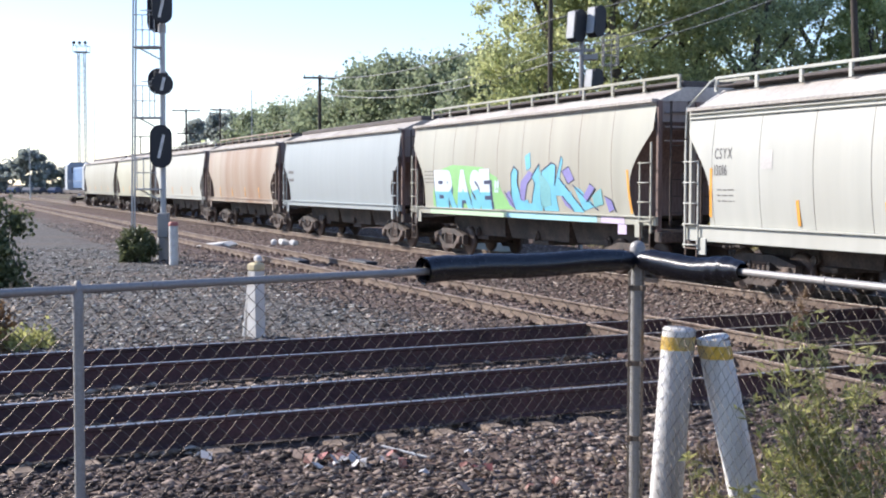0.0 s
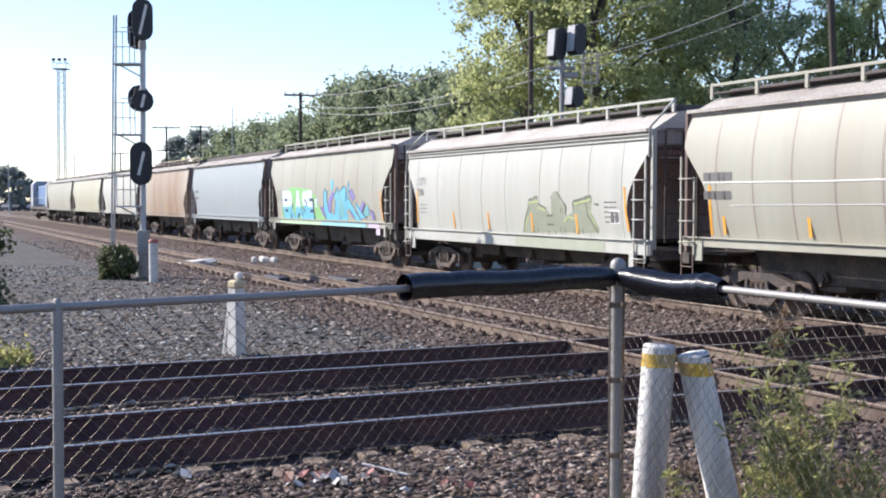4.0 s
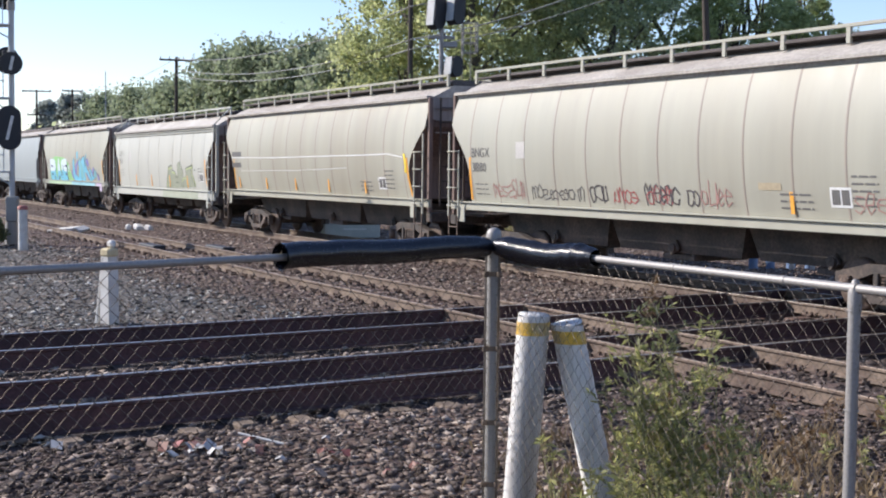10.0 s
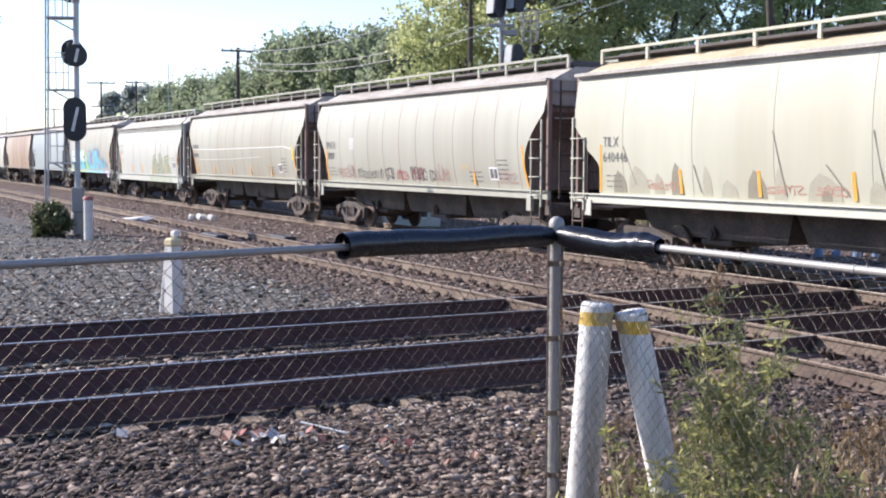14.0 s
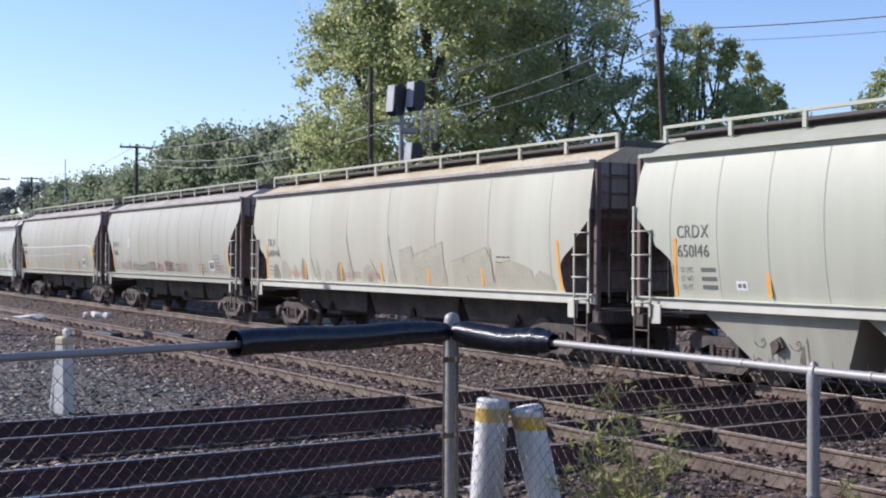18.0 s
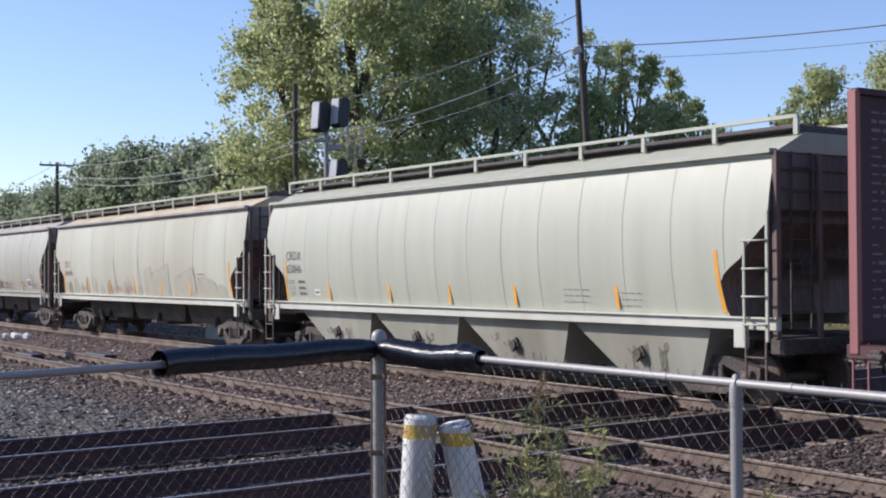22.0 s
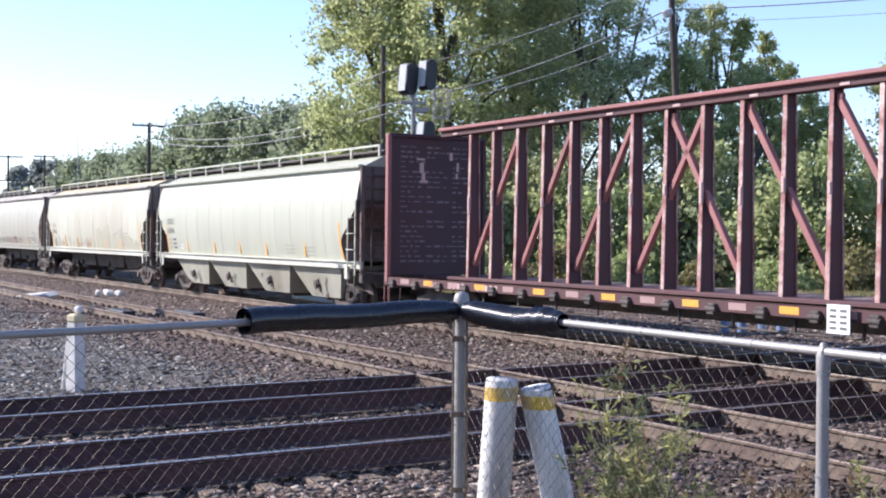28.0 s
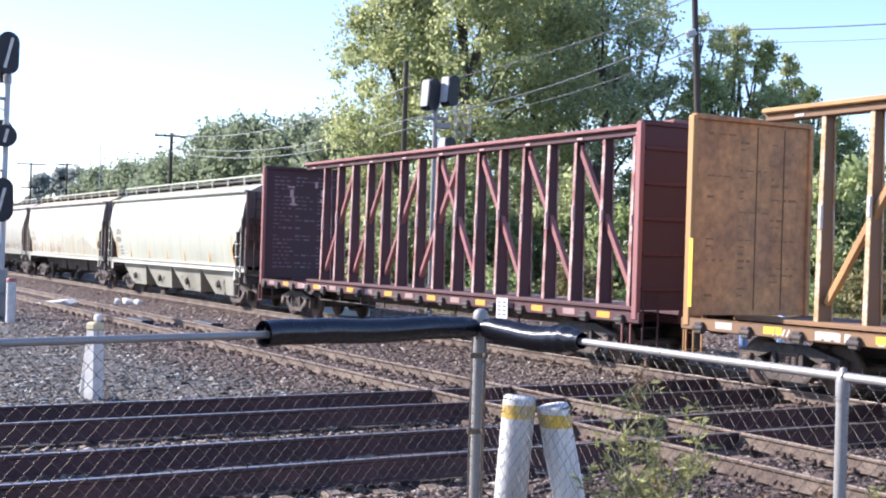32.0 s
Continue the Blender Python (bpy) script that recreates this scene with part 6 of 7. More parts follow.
sig = thing("signal_mast", "tall grey railway signal mast with three black heads, ladder and platforms", "railway signal", pose(-8.55, 39.0, 0))
g = Geo()
g.tube([(0.0, 0, 0.0), (0.04, 0, 1.3)], 0.17, 14, radii=[0.19, 0.17])
part("base", g, MAT["galv"], sig, "thicker cast base")
g = Geo()
g.tube([(0.03, 0, 1.2), (0.05, 0, 7.75)], 0.085, 14)
part("mast", g, MAT["grey_paint"], sig, "grey tubular mast")
g = Geo()
for xx in (-0.88, -0.80):
    g.box((xx - 0.02, 0.1, 4.1), (0.035, 0.10, 7.6), 0.005, Euler((0, radians(0.9), 0)).to_matrix())
part("ladder", g, MAT["grey_paint"], sig, "narrow pale ladder")
for z in (6.42, 4.30, 2.14):
    cage(sig, -0.82, 0.0, z, 0.1)
for z in (7.2, 5.75, 3.9):
    g = Geo()
    g.tube([(0.04, 0, z - 0.35), (0.04, 0, z - 0.1)], 0.12, 12)
    part("collar", g, MAT["galv"], sig)
signal_head(sig, 0.10, -0.25, 7.72, 0.62, 1.25, 25, 3, strip=0.92)
signal_head(sig, -0.20, 0.30, 7.50, 0.55, 1.20, 205, 3)
signal_head(sig, 0.09, -0.25, 5.30, 0.66, 0.66, 25, 1, strip=0.40)
signal_head(sig, -0.14, 0.30, 5.42, 0.66, 0.80, 205, 1)
signal_head(sig, 0.03, -0.25, 3.43, 0.66, 1.30, 20, 3, strip=0.72)
g = Geo()
g.box((0.05, -0.05, 1.05), (0.34, 0.3, 0.75), 0.03)
part("junction_box", g, MAT["galv"], sig, "grey junction box")

sig2 = thing("signal_mast", "grey railway signal mast with boxy black heads behind the train", "railway signal", pose(4.80, 45.2, 0))
g = Geo()
g.tube([(0, 0, 0), (0, 0, 8.15)], 0.085, 14)
part("mast", g, MAT["galv"], sig2, "pale tubular mast")
g = Geo()
g.box((0, 0, 7.0), (0.95, 0.12, 0.12), 0.02)
g.box((0.3, 0, 6.75), (0.5, 0.3, 0.2), 0.02)
part("cross_arm", g, MAT["galv"], sig2)
for x, z, w, h in ((-0.20, 7.82, 0.54, 1.15), (0.48, 7.98, 0.52, 1.1), (0.42, 5.98, 0.52, 0.75)):
    g = Geo()
    g.prism(head_outline(w, h, 6), (0, -0.22, 0), (0, 0.22, 0), (1, 0, 0), (0, 0, 1))
    hd = part("signal_head", g, MAT["black"], sig2, "boxy black signal head", pose(x, -0.1, z, 0, 6, 38))
    g = Geo()
    g.box((-w / 2 - 0.005, 0, 0), (0.03, 0.36, h * 0.82), 0.01)
    part("cover", g, MAT["grey_paint"], hd, "pale strip on the left side")
g = Geo()
for xx in (0.78, 1.28):
    for yy in (0.0, 0.5):
        g.tube([(xx, yy, 6.5), (xx, yy, 7.55)], 0.022, 6)
for zz in (6.5, 6.85, 7.2, 7.55):
    g.tube([(0.78, 0, zz), (1.28, 0, zz), (1.28, 0.5, zz), (0.78, 0.5, zz), (0.78, 0, zz)], 0.02, 6)
part("cage", g, MAT["galv"], sig2, "open service cage")
g = Geo()
for xx in (0.80, 1.10):
    g.tube([(xx, 0.5, 0), (xx, 0.5, 7.4)], 0.02, 6)
part("ladder", g, MAT["galv"], sig2)


# ---- poles, wires, tower ----
def utility_pole(base, top, r, arms, label):
    p = thing("utility_pole", label, "utility pole", pose(base[0], base[1], 0), "utility poles")
    d = Vector((top[0] - base[0], top[1] - base[1], top[2]))
    g = Geo()
    g.tube([(0, 0, -0.1), d * 0.5, d], r, 10, radii=[r, r * 0.85, r * 0.7])
    part("pole", g, MAT["wood_pole"], p, "dark wooden pole")
    for z, w, turn in arms:
        c = d * (z / d.z)
        g = Geo()
        g.box(c, (w, 0.14, 0.16), 0.02, Euler((0, 0, radians(turn))).to_matrix())
        a = part("cross_arm", g, MAT["wood_pole"], p)
        for q in (-0.46, -0.2, 0.2, 0.46):
            g = Geo()
            e = c + Euler((0, 0, radians(turn))).to_matrix() @ Vector((w * q, 0, 0.16))
            g.tube([e - Vector((0, 0, 0.1)), e + Vector((0, 0, 0.12))], 0.05, 8)
            part("insulator", g, MAT["grey_paint"], a)
    return p


pr = utility_pole((19.55, 60.0), (18.55, 60.0, 17.8), 0.19, [], "tall dark wooden utility pole before the trees")
g = Geo()
g.box((-1.02, -0.2, 13.1), (0.5, 0.3, 0.4), 0.08, Euler((0, radians(-25), 0)).to_matrix())
g.tube([(-0.85, -0.1, 12.95), (-0.65, 0, 12.4)], 0.04, 6)
part("lamp_head", g, MAT["grey_paint"], pr, "pale floodlight")
utility_pole((5.52, 67.0), (5.50, 67.0, 12.2), 0.17, [], "dark wooden utility pole before the trees")
utility_pole((-10.62, 110.0), (-10.55, 110.0, 11.6), 0.19, [(11.35, 2.8, 8)], "dark wooden utility pole with one cross arm")
utility_pole((-28.9, 167.0), (-28.9, 167.0, 12.1), 0.17, [(11.9, 2.6, 5)], "far wooden utility pole with one cross arm")
utility_pole((-33.7, 169.0), (-33.7, 169.0, 12.1), 0.17, [(11.9, 3.6, 5), (8.9, 2.4, 5)], "far wooden utility pole with two cross arms")
utility_pole((-47.0, 215.0), (-47.0, 215.0, 11.0), 0.16, [(10.8, 3.0, 5)], "far wooden utility pole with one cross arm")
utility_pole((-54.5, 232.0), (-54.5, 232.0, 11.0), 0.16, [(10.8, 3.0, 5)], "far wooden utility pole with one cross arm")
utility_pole((44.0, 44.0), (44.0, 44.0, 17.5), 0.19, [], "tall dark wooden utility pole")


def wire(a, b, sag, r, label="thin weathered grey overhead wire"):
    g = Geo()
    a, b = Vector(a), Vector(b)
    pts = [a.lerp(b, i / 20) - Vector((0, 0, sag * 4 * (i / 20) * (1 - i / 20))) for i in range(21)]
    g.tube(pts, r, 5)
    tagged(part("overhead_wire", g, MAT["overhead_wire"]), label, "cable", "overhead wires")


for za, zb, sag, r in ((14.9, 12.3, 0.5, 0.030), (13.35, 10.6, 0.6, 0.038), (12.35, 10.1, 0.5, 0.028)):
    wire((18.7, 60, za), (5.5, 66.8, zb - 1.5), sag, r)
    wire((5.5, 66.8, zb - 1.5), (-10.6, 110, min(zb, 11.45)), 1.0, 0.03)
for za, zb, sag, r in ((13.3, 14.8, 0.7, 0.03), (12.7, 14.1, 0.75, 0.014)):
    wire((18.7, 60, za), (44, 44, zb), sag, r)
for x, y, z, x2, y2, z2 in ((-10.6, 110, 11.5, -28.9, 167, 12.0), (-28.9, 167, 12.0, -47, 215, 11)):
    wire((x, y, z), (x2, y2, z2), 1.0, 0.02)

MAT["tower"] = mat("blue_grey_tower_paint", (0.24, 0.29, 0.34), 0.6, 0, 0.1, 1.0, 10, 0.0)
tower = thing("lattice_tower", "tall slim pale lattice tower with floodlights", "tower", pose(-69.7, 249, 0))
g = Geo()
for sx in (-1, 1):
    for sy in (-1, 1):
        g.tube([(sx * 0.70, sy * 0.70, 0), (sx * 0.60, sy * 0.60, 27.5)], 0.085, 5)
part("leg", g, MAT["tower"], tower, "four slim legs")
g = Geo()
for i in range(22):
    z, w = i * 1.25, 0.70 - 0.10 * i / 22
    for sx, sy, tx, ty in ((-1, -1, 1, -1), (1, -1, 1, 1), (1, 1, -1, 1), (-1, 1, -1, -1)):
        g.tube([(sx * w, sy * w, z), (tx * w, ty * w, z + 1.25)], 0.035, 4)
        g.tube([(sx * w, sy * w, z), (tx * w, ty * w, z)], 0.03, 4)
part("lattice", g, MAT["tower"], tower, "diagonal lattice bracing")
g = Geo()
g.box((0, 0, 27.6), (2.7, 2.7, 0.15), 0.02)
gallery = part("gallery_floor", g, MAT["tower"], tower)
for sx in (-1, 1):
    for sy in (-1, 1):
        g = Geo()
        g.tube([(sx * 1.3, sy * 1.3, 27.6), (sx * 1.3, sy * 1.3, 28.9)], 0.05, 4)
        part("rail_post", g, MAT["tower"], gallery)
    for a_, b_ in (((sx * 1.3, -1.3, 28.8), (sx * 1.3, 1.3, 28.8)), ((-1.3, sx * 1.3, 28.8), (1.3, sx * 1.3, 28.8))):
        g = Geo()
        g.tube([a_, b_], 0.05, 4)
        part("handrail", g, MAT["tower"], gallery)
for x in (-1.1, 0, 1.1):
    g = Geo()
    g.tube([(x, -1.25, 28.7), (x, -1.25, 29.2)], 0.06, 5)
    g.box((x, -1.3, 29.3), (0.6, 0.45, 0.5), 0.1, Euler((radians(25), radians(x * 18), 0)).to_matrix())
    part("floodlight", g, MAT["wood_pole"], tower)
for x, y, h in ((-62.2, 230, 17.0), (-22.3, 150, 13.2), (-61, 190, 9.5)):
    m_ = thing("antenna_mast", "thin grey antenna mast far off", "antenna", pose(x, y, 0), "antenna masts")
    g = Geo()
    g.tube([(0, 0, 0), (0, 0, h)], 0.12, 6, radii=[0.12, 0.05])
    part("mast", g, MAT["grey_paint"], m_)

# ---- small fixed things along the tracks ----
mp = thing("marker_post", "white concrete marker post with a yellowed cap and a leaning board", "marker post", pose(-2.83, 19.2, 0, 0, 0, -42))
g = Geo()
g.prism([(-0.10, 0), (0.10, 0), (0.08, 1.0), (-0.08, 1.0)], (0, -0.095, 0), (0, 0.095, 0), (1, 0, 0), (0, 0, 1))
part("post", g, MAT["concrete"], mp)
g = Geo()
g.box((0, 0, 1.06), (0.21, 0.21, 0.13), 0.03)
part("cap", g, mat("yellowed_concrete", (0.62, 0.52, 0.32), 0.85, 0, 0.1, 6, 50, 0.3), mp, "yellowed cap")
g = Geo()
g.box((0.0, 0.04, 1.18), (0.13, 0.11, 0.11), 0.03)
part("cap_stone", g, MAT["concrete"], mp)
g = Geo()
g.box((-0.15, -0.02, 0.42), (0.06, 0.13, 0.86), 0.015, Euler((0, radians(9), 0)).to_matrix())
part("board", g, MAT["concrete"], mp, "leaning white board")

fp = thing("pipe_post", "white round pipe post with a faded red cap", "post", pose(-7.67, 36.4, 0))
g = Geo()
g.tube([(0, 0, -0.05), (0, 0, 1.12)], 0.13, 16)
part("pipe", g, MAT["concrete"], fp)
g = Geo()
g.tube([(0, 0, 1.12), (0, 0, 1.2), (0, 0, 1.23)], 0.14, 16, radii=[0.14, 0.14, 0.1])
part("cap", g, flat("faded_red_cap", (0.38, 0.12, 0.10)), fp, "faded red cap")

slab = thing("concrete_slab", "broken pale concrete slab lying beside the rails", "slab", pose(-8.3, 46.4, 0.02, 4, -6, -18))
g = Geo()
g.box((0, 0, 0.10), (1.0, 0.8, 0.10), 0.02)
g.box((0.58, 0.1, 0.05), (0.3, 0.7, 0.10), 0.02, Euler((0, radians(28), 0)).to_matrix())
part("slab", g, MAT["concrete"], slab)
for x, y, s in ((-6.1, 48.9, 0.5), (-5.7, 48.6, 0.35), (-6.5, 49.0, 0.3)):
    rb = thing("rubble", "pale broken concrete lump on the ballast", "rubble", pose(x, y, 0.0, 10, -8, x * 40), "rubble lumps")
    g = Geo()
    g.box((0, 0, 0.08), (s, s * 0.7, 0.22), 0.05)
    part("lump", g, MAT["concrete"], rb)
for x, y in ((-4.05, 35.2), (-2.2, 34.6)):
    jb = thing("joint_box", "black rail joint cover clamped beside the rail", "rail joint", pose(x, y, 0, 0, 0, HEAD), "rail joints")
    g = Geo()
    g.box((0, 0.0, 0.15), (1.5, 0.34, 0.22), 0.03)
    part("cover", g, MAT["black"], jb)
cb = thing("relay_cabinet", "low grey steel relay cabinet beyond the train", "cabinet", pose(1.62, 44.4, 0, 0, 0, 8))
g = Geo()
g.box((0, 0, 0.31), (1.95, 0.8, 0.62), 0.03)
part("body", g, mat("pale_grey_cabinet", (0.50, 0.53, 0.50), 0.6, 0, 0.08, 3, 30, 0.05), cb)
g = Geo()
g.box((0, 0, 0.64), (1.98, 0.84, 0.04), 0.015)
part("lid", g, MAT["grey_paint"], cb)
g = Geo()
g.box((0.1, -0.405, 0.30), (0.8, 0.01, 0.05))
part("notice", g, flat("notice_white", (0.7, 0.7, 0.68)), cb, "pale strip of small print")
for i, (x, y) in enumerate(((22.0, 38.6), (23.4, 39.0), (25.0, 39.3), (26.0, 39.8), (27.4, 40.0))):
    wp = thing("marker_stake", "pale blue and white stake beyond the train", "stake", pose(x, y, 0), "marker stakes")
    g = Geo()
    g.tube([(0, 0, 0), (0, 0, 1.05)], 0.12, 10)
    part("stake", g, MAT["concrete"] if i % 2 else flat("pale_blue_paint", (0.42, 0.48, 0.52)), wp)

# litter by the near rail
rl = random.Random(44)
for i in range(34):
    x, y = (rl.gauss(-0.75, 0.45), rl.gauss(10.45, 0.22)) if i < 26 else (rl.uniform(-0.2, 1.0), rl.uniform(9.2, 10.2))
    s = rl.uniform(0.03, 0.09)
    g = Geo()
    vs = [(-s, -s * 0.5, 0), (0, -s * 0.6, s * 0.5), (s, -s * 0.3, 0.1 * s), (-s * 0.8, s * 0.5, s * 0.2), (0.1 * s, s * 0.5, s * 0.7), (s, s * 0.6, 0)]
    g.add(vs, [(0, 1, 4, 3), (1, 2, 5, 4)])
    g.add([(a, b, c + 0.004) for a, b, c in vs], [(0, 3, 4, 1), (1, 4, 5, 2)])
    col = rl.choice((flat("litter_red", (0.30, 0.095, 0.075)), flat("litter_tan", (0.36, 0.25, 0.18)), flat("litter_white", (0.52, 0.49, 0.46)), flat("litter_rust", (0.24, 0.10, 0.07))))
    ob = part("litter", g, col, at=pose(x, y, 0.035, rl.uniform(-25, 25), rl.uniform(-25, 25), rl.uniform(0, 360)))
    tagged(ob, "crumpled scrap of red and white litter on the ballast", "litter", "litter by the rail")
g = Geo()
g.box((0, 0, 0), (0.42, 0.03, 0.015), 0.004)
tagged(part("stick", g, MAT["concrete"], at=pose(-0.35, 10.62, 0.07, 0, 8, -24)), "pale thin stick lying on the ballast", "stick")

# ---- far left: parked cars, low building ----
FARCAR = [flat("far_car_dark", (0.03, 0.035, 0.05)), flat("far_car_blue", (0.06, 0.09, 0.16)), flat("far_car_grey", (0.2, 0.2, 0.21))]
for i in range(11):
    x = -110 + i * 3.1
    c_ = thing("parked_car", "small dark parked car far across the yard", "car", pose(x, 292 + (i % 3), 0, 0, 0, 80), "parked cars")
    g = Geo()
    g.prism([(-2.2, 0.35), (2.2, 0.35), (2.2, 0.85), (1.2, 1.0), (0.6, 1.5), (-1.3, 1.5), (-2.0, 1.0), (-2.2, 0.9)], (0, -0.85, 0), (0, 0.85, 0), (1, 0, 0), (0, 0, 1))
    part("body", g, FARCAR[i % 3], c_)
    for xx in (-1.35, 1.35):
        for yy in (-0.8, 0.8):
            g = Geo()
            g.tube([(xx, yy - 0.1, 0.32), (xx, yy + 0.1, 0.32)], 0.32, 10)
            part("wheel", g, MAT["black"], c_)
bd = thing("low_shed", "low pale blue shed far across the yard", "shed", pose(-66.5, 262, 0, 0, 0, 8))
g = Geo()
g.box((0, 0, 1.0), (9, 4, 2.0), 0.05)
part("wall", g, flat("pale_blue_wall", (0.30, 0.42, 0.55)), bd)
g = Geo()
g.prism([(-2.3, 0), (2.3, 0), (0, 0.5)], (-4.7, 0, 2.0), (4.7, 0, 2.0), (0, 1, 0), (0, 0, 1))
part("roof", g, MAT["grey_paint"], bd)
fs = thing("yard_signal", "small far signal post in the yard", "railway signal", pose(-59.0, 225, 0))
g = Geo()
g.tube([(0, 0, 0), (0, 0, 5.4)], 0.1, 6)
part("mast", g, MAT["grey_paint"], fs)
g = Geo()
g.box((0, 0, 5.2), (0.7, 0.3, 1.4), 0.1)
part("signal_head", g, MAT["black"], fs)

# ---- posts on the gravel beyond the train ----
MAT["blue_post"] = mat("faded_blue_post_paint", (0.10, 0.19, 0.36), 0.6, 0, 0.15, 3.0, 30, 0.15, dirt=(0.22, 0.24, 0.27), dirt_amount=0.5, streak=True)
for x, h in ((11.05, 0.95), (11.50, 0.92), (12.05, 0.95), (12.55, 0.9)):
    bp_ = thing("guard_post", "thick faded blue guard post on the gravel beyond the train", "post", pose(x, 30.6 + (x - 11) * 0.1, 0), "guard posts")
    g = Geo()
    g.tube([(0, 0, -0.1), (0, 0, h), (0, 0, h + 0.04)], 0.11, 16, radii=[0.11, 0.11, 0.08])
    part("pipe", g, MAT["blue_post"], bp_)
for x in (11.88, 12.40):
    bp_ = thing("guard_post", "slim white guard post on the gravel beyond the train", "post", pose(x, 30.2, 0), "guard posts")
    g = Geo()
    g.tube([(0, 0, -0.1), (0, 0, 0.95), (0, 0, 0.98)], 0.06, 14, radii=[0.06, 0.06, 0.045])
    part("pipe", g, MAT["bollard"], bp_)


# ---- plants ----
def leaf_mesh(name, pts, sizes, material, rng, tall=1.5, up=0.35):
    """Many small pointed leaves, each a bent diamond, round the given points."""
    n = len(pts)
    a = rng.normal(size=(n, 3))
    a[:, 2] -= up
    a /= np.linalg.norm(a, axis=1)[:, None]
    b = np.cross(a, rng.normal(size=(n, 3)))
    b /= np.linalg.norm(b, axis=1)[:, None]
    c = np.cross(a, b)
    s = sizes[:, None]
    v = np.stack([pts - a * s * tall * 0.5, pts + b * s * 0.5 + c * s * 0.1, pts + a * s * tall * 0.5, pts - b * s * 0.5 + c * s * 0.1], 1).reshape(-1, 3)
    me = bpy.data.meshes.new(name)
    me.vertices.add(4 * n)
    me.vertices.foreach_set("co", v.astype(np.float32).ravel())
    me.loops.add(4 * n)
    me.loops.foreach_set("vertex_index", np.arange(4 * n, dtype=np.int32))
    me.polygons.add(n)
    me.polygons.foreach_set("loop_start", np.arange(0, 4 * n, 4, dtype=np.int32))
    me.update(calc_edges=True)
    me.materials.append(material)
    return me


def tree(x, y, height, radius, material, seed, clumps=70, per=90, leaf=0.27, low=0.16, label="tall leafy cottonwood tree with a broken crown", group="trees behind the train", name="tree", spread=0.25):
    rng = np.random.default_rng(seed)
    rnd = random.Random(seed)
    t = thing(name, label, "tree", pose(x, y, 0), group)
    g = Geo()
    bend = [Vector((rnd.uniform(-0.3, 0.3) * i, rnd.uniform(-0.3, 0.3) * i, height * 0.9 * i / 5)) for i in range(6)]
    g.tube(bend, 0.3, 9, radii=[height * 0.018 * (1 - 0.17 * i) for i in range(6)])
    part("trunk", g, MAT["bark"], t, "grey-brown tapered trunk")
    centres = []
    for i in range(clumps):
        u = rnd.random() ** 0.9
        z = height * (low + (1 - low) * u)
        prof = math.sin(math.pi * min(1, 0.14 + 0.86 * u) ** 0.85) ** 0.7 + 0.12
        r = radius * prof * math.sqrt(rnd.uniform(0.12, 1.0))
        an = rnd.uniform(0, 2 * math.pi)
        centres.append((r * math.cos(an), r * math.sin(an), z))
    for i in range(0, clumps, max(1, clumps // 14)):
        c = Vector(centres[i])
        k = min(4.6, max(0.6, (c.z - 1.5) / (height * 0.9) * 5 * 0.75))
        a = bend[int(k)].lerp(bend[int(k) + 1], k - int(k))
        g = Geo()
        g.tube([a, a.lerp(c, 0.5) + Vector((0, 0, 0.3)), c], 0.08, 6, radii=[height * 0.006, height * 0.004, 0.02])
        part("limb", g, MAT["bark"], t)
    pts, sz = [], []
    for c in centres:
        cr = rnd.uniform(0.40, 1.0) * radius * spread
        q = rng.normal(size=(per, 3)) * np.array([cr, cr, cr * 0.75]) * 0.6
        pts.append(q + np.array(c))
        sz.append(rng.uniform(0.65, 1.25, per) * leaf)
    crown = leaf_mesh("crown", np.concatenate(pts), np.concatenate(sz), material, rng)
    part("crown", crown, [], t, "crown of many small leaves with gaps")
    return t


# Horizon leaves, greyed and paled to carry the haze.
HAZE = leaf_mat("haze_pale_leaves", (0.26, 0.30, 0.27), (0.40, 0.43, 0.39), 0.5)
L_, D_, G_ = MAT["leaf"], MAT["leaf_dark"], MAT["leaf_light"]
for i, (x, y, h, r, m_) in enumerate(((5.6, 74, 19.5, 3.6, L_), (9.6, 71, 21.5, 4.2, L_), (13.6, 75, 21, 4.4, L_), (17.2, 72, 20.0, 4.0, D_), (20.6, 75, 18.5, 3.6, L_), (16.0, 80, 22, 3.6, D_), (24.7, 76, 17.4, 2.4, L_), (26.9, 77, 16.8, 2.0, L_), (28.6, 77, 15.9, 1.9, G_), (30.4, 77.5, 15.2, 1.8, L_), (32.0, 78, 13.3, 1.5, G_), (33.5, 78, 11.6, 1.3, L_))):
    if x < 19:
        tree(x, y, h, r, m_, 100 + i, clumps=220, per=150 if x < 12 else 112, leaf=0.165, spread=0.28)
    else:
        tree(x, y, h, r * 0.9, m_, 100 + i, clumps=85, per=75, leaf=0.155, spread=0.27, label="slim leafy poplar with a feathery open crown")
for i, (x, y, h, r) in enumerate(((22.3, 69, 12.5, 2.4), (26.4, 69, 11.8, 2.5), (30.2, 70, 10.6, 2.3))):
    tree(x, y, h, r, G_, 145 + i, clumps=90, per=150, leaf=0.14, low=0.05, spread=0.3, label="light green leafy tree before the tall trees")
for i, (x, y, h, r, m_) in enumerate(((37.8, 72, 14.6, 3.2, L_), (42, 70, 15.5, 4.0, L_), (47, 66, 15, 4.2, L_))):
    tree(x, y, h, r, m_, 130 + i, clumps=150, per=125, leaf=0.16, spread=0.28)
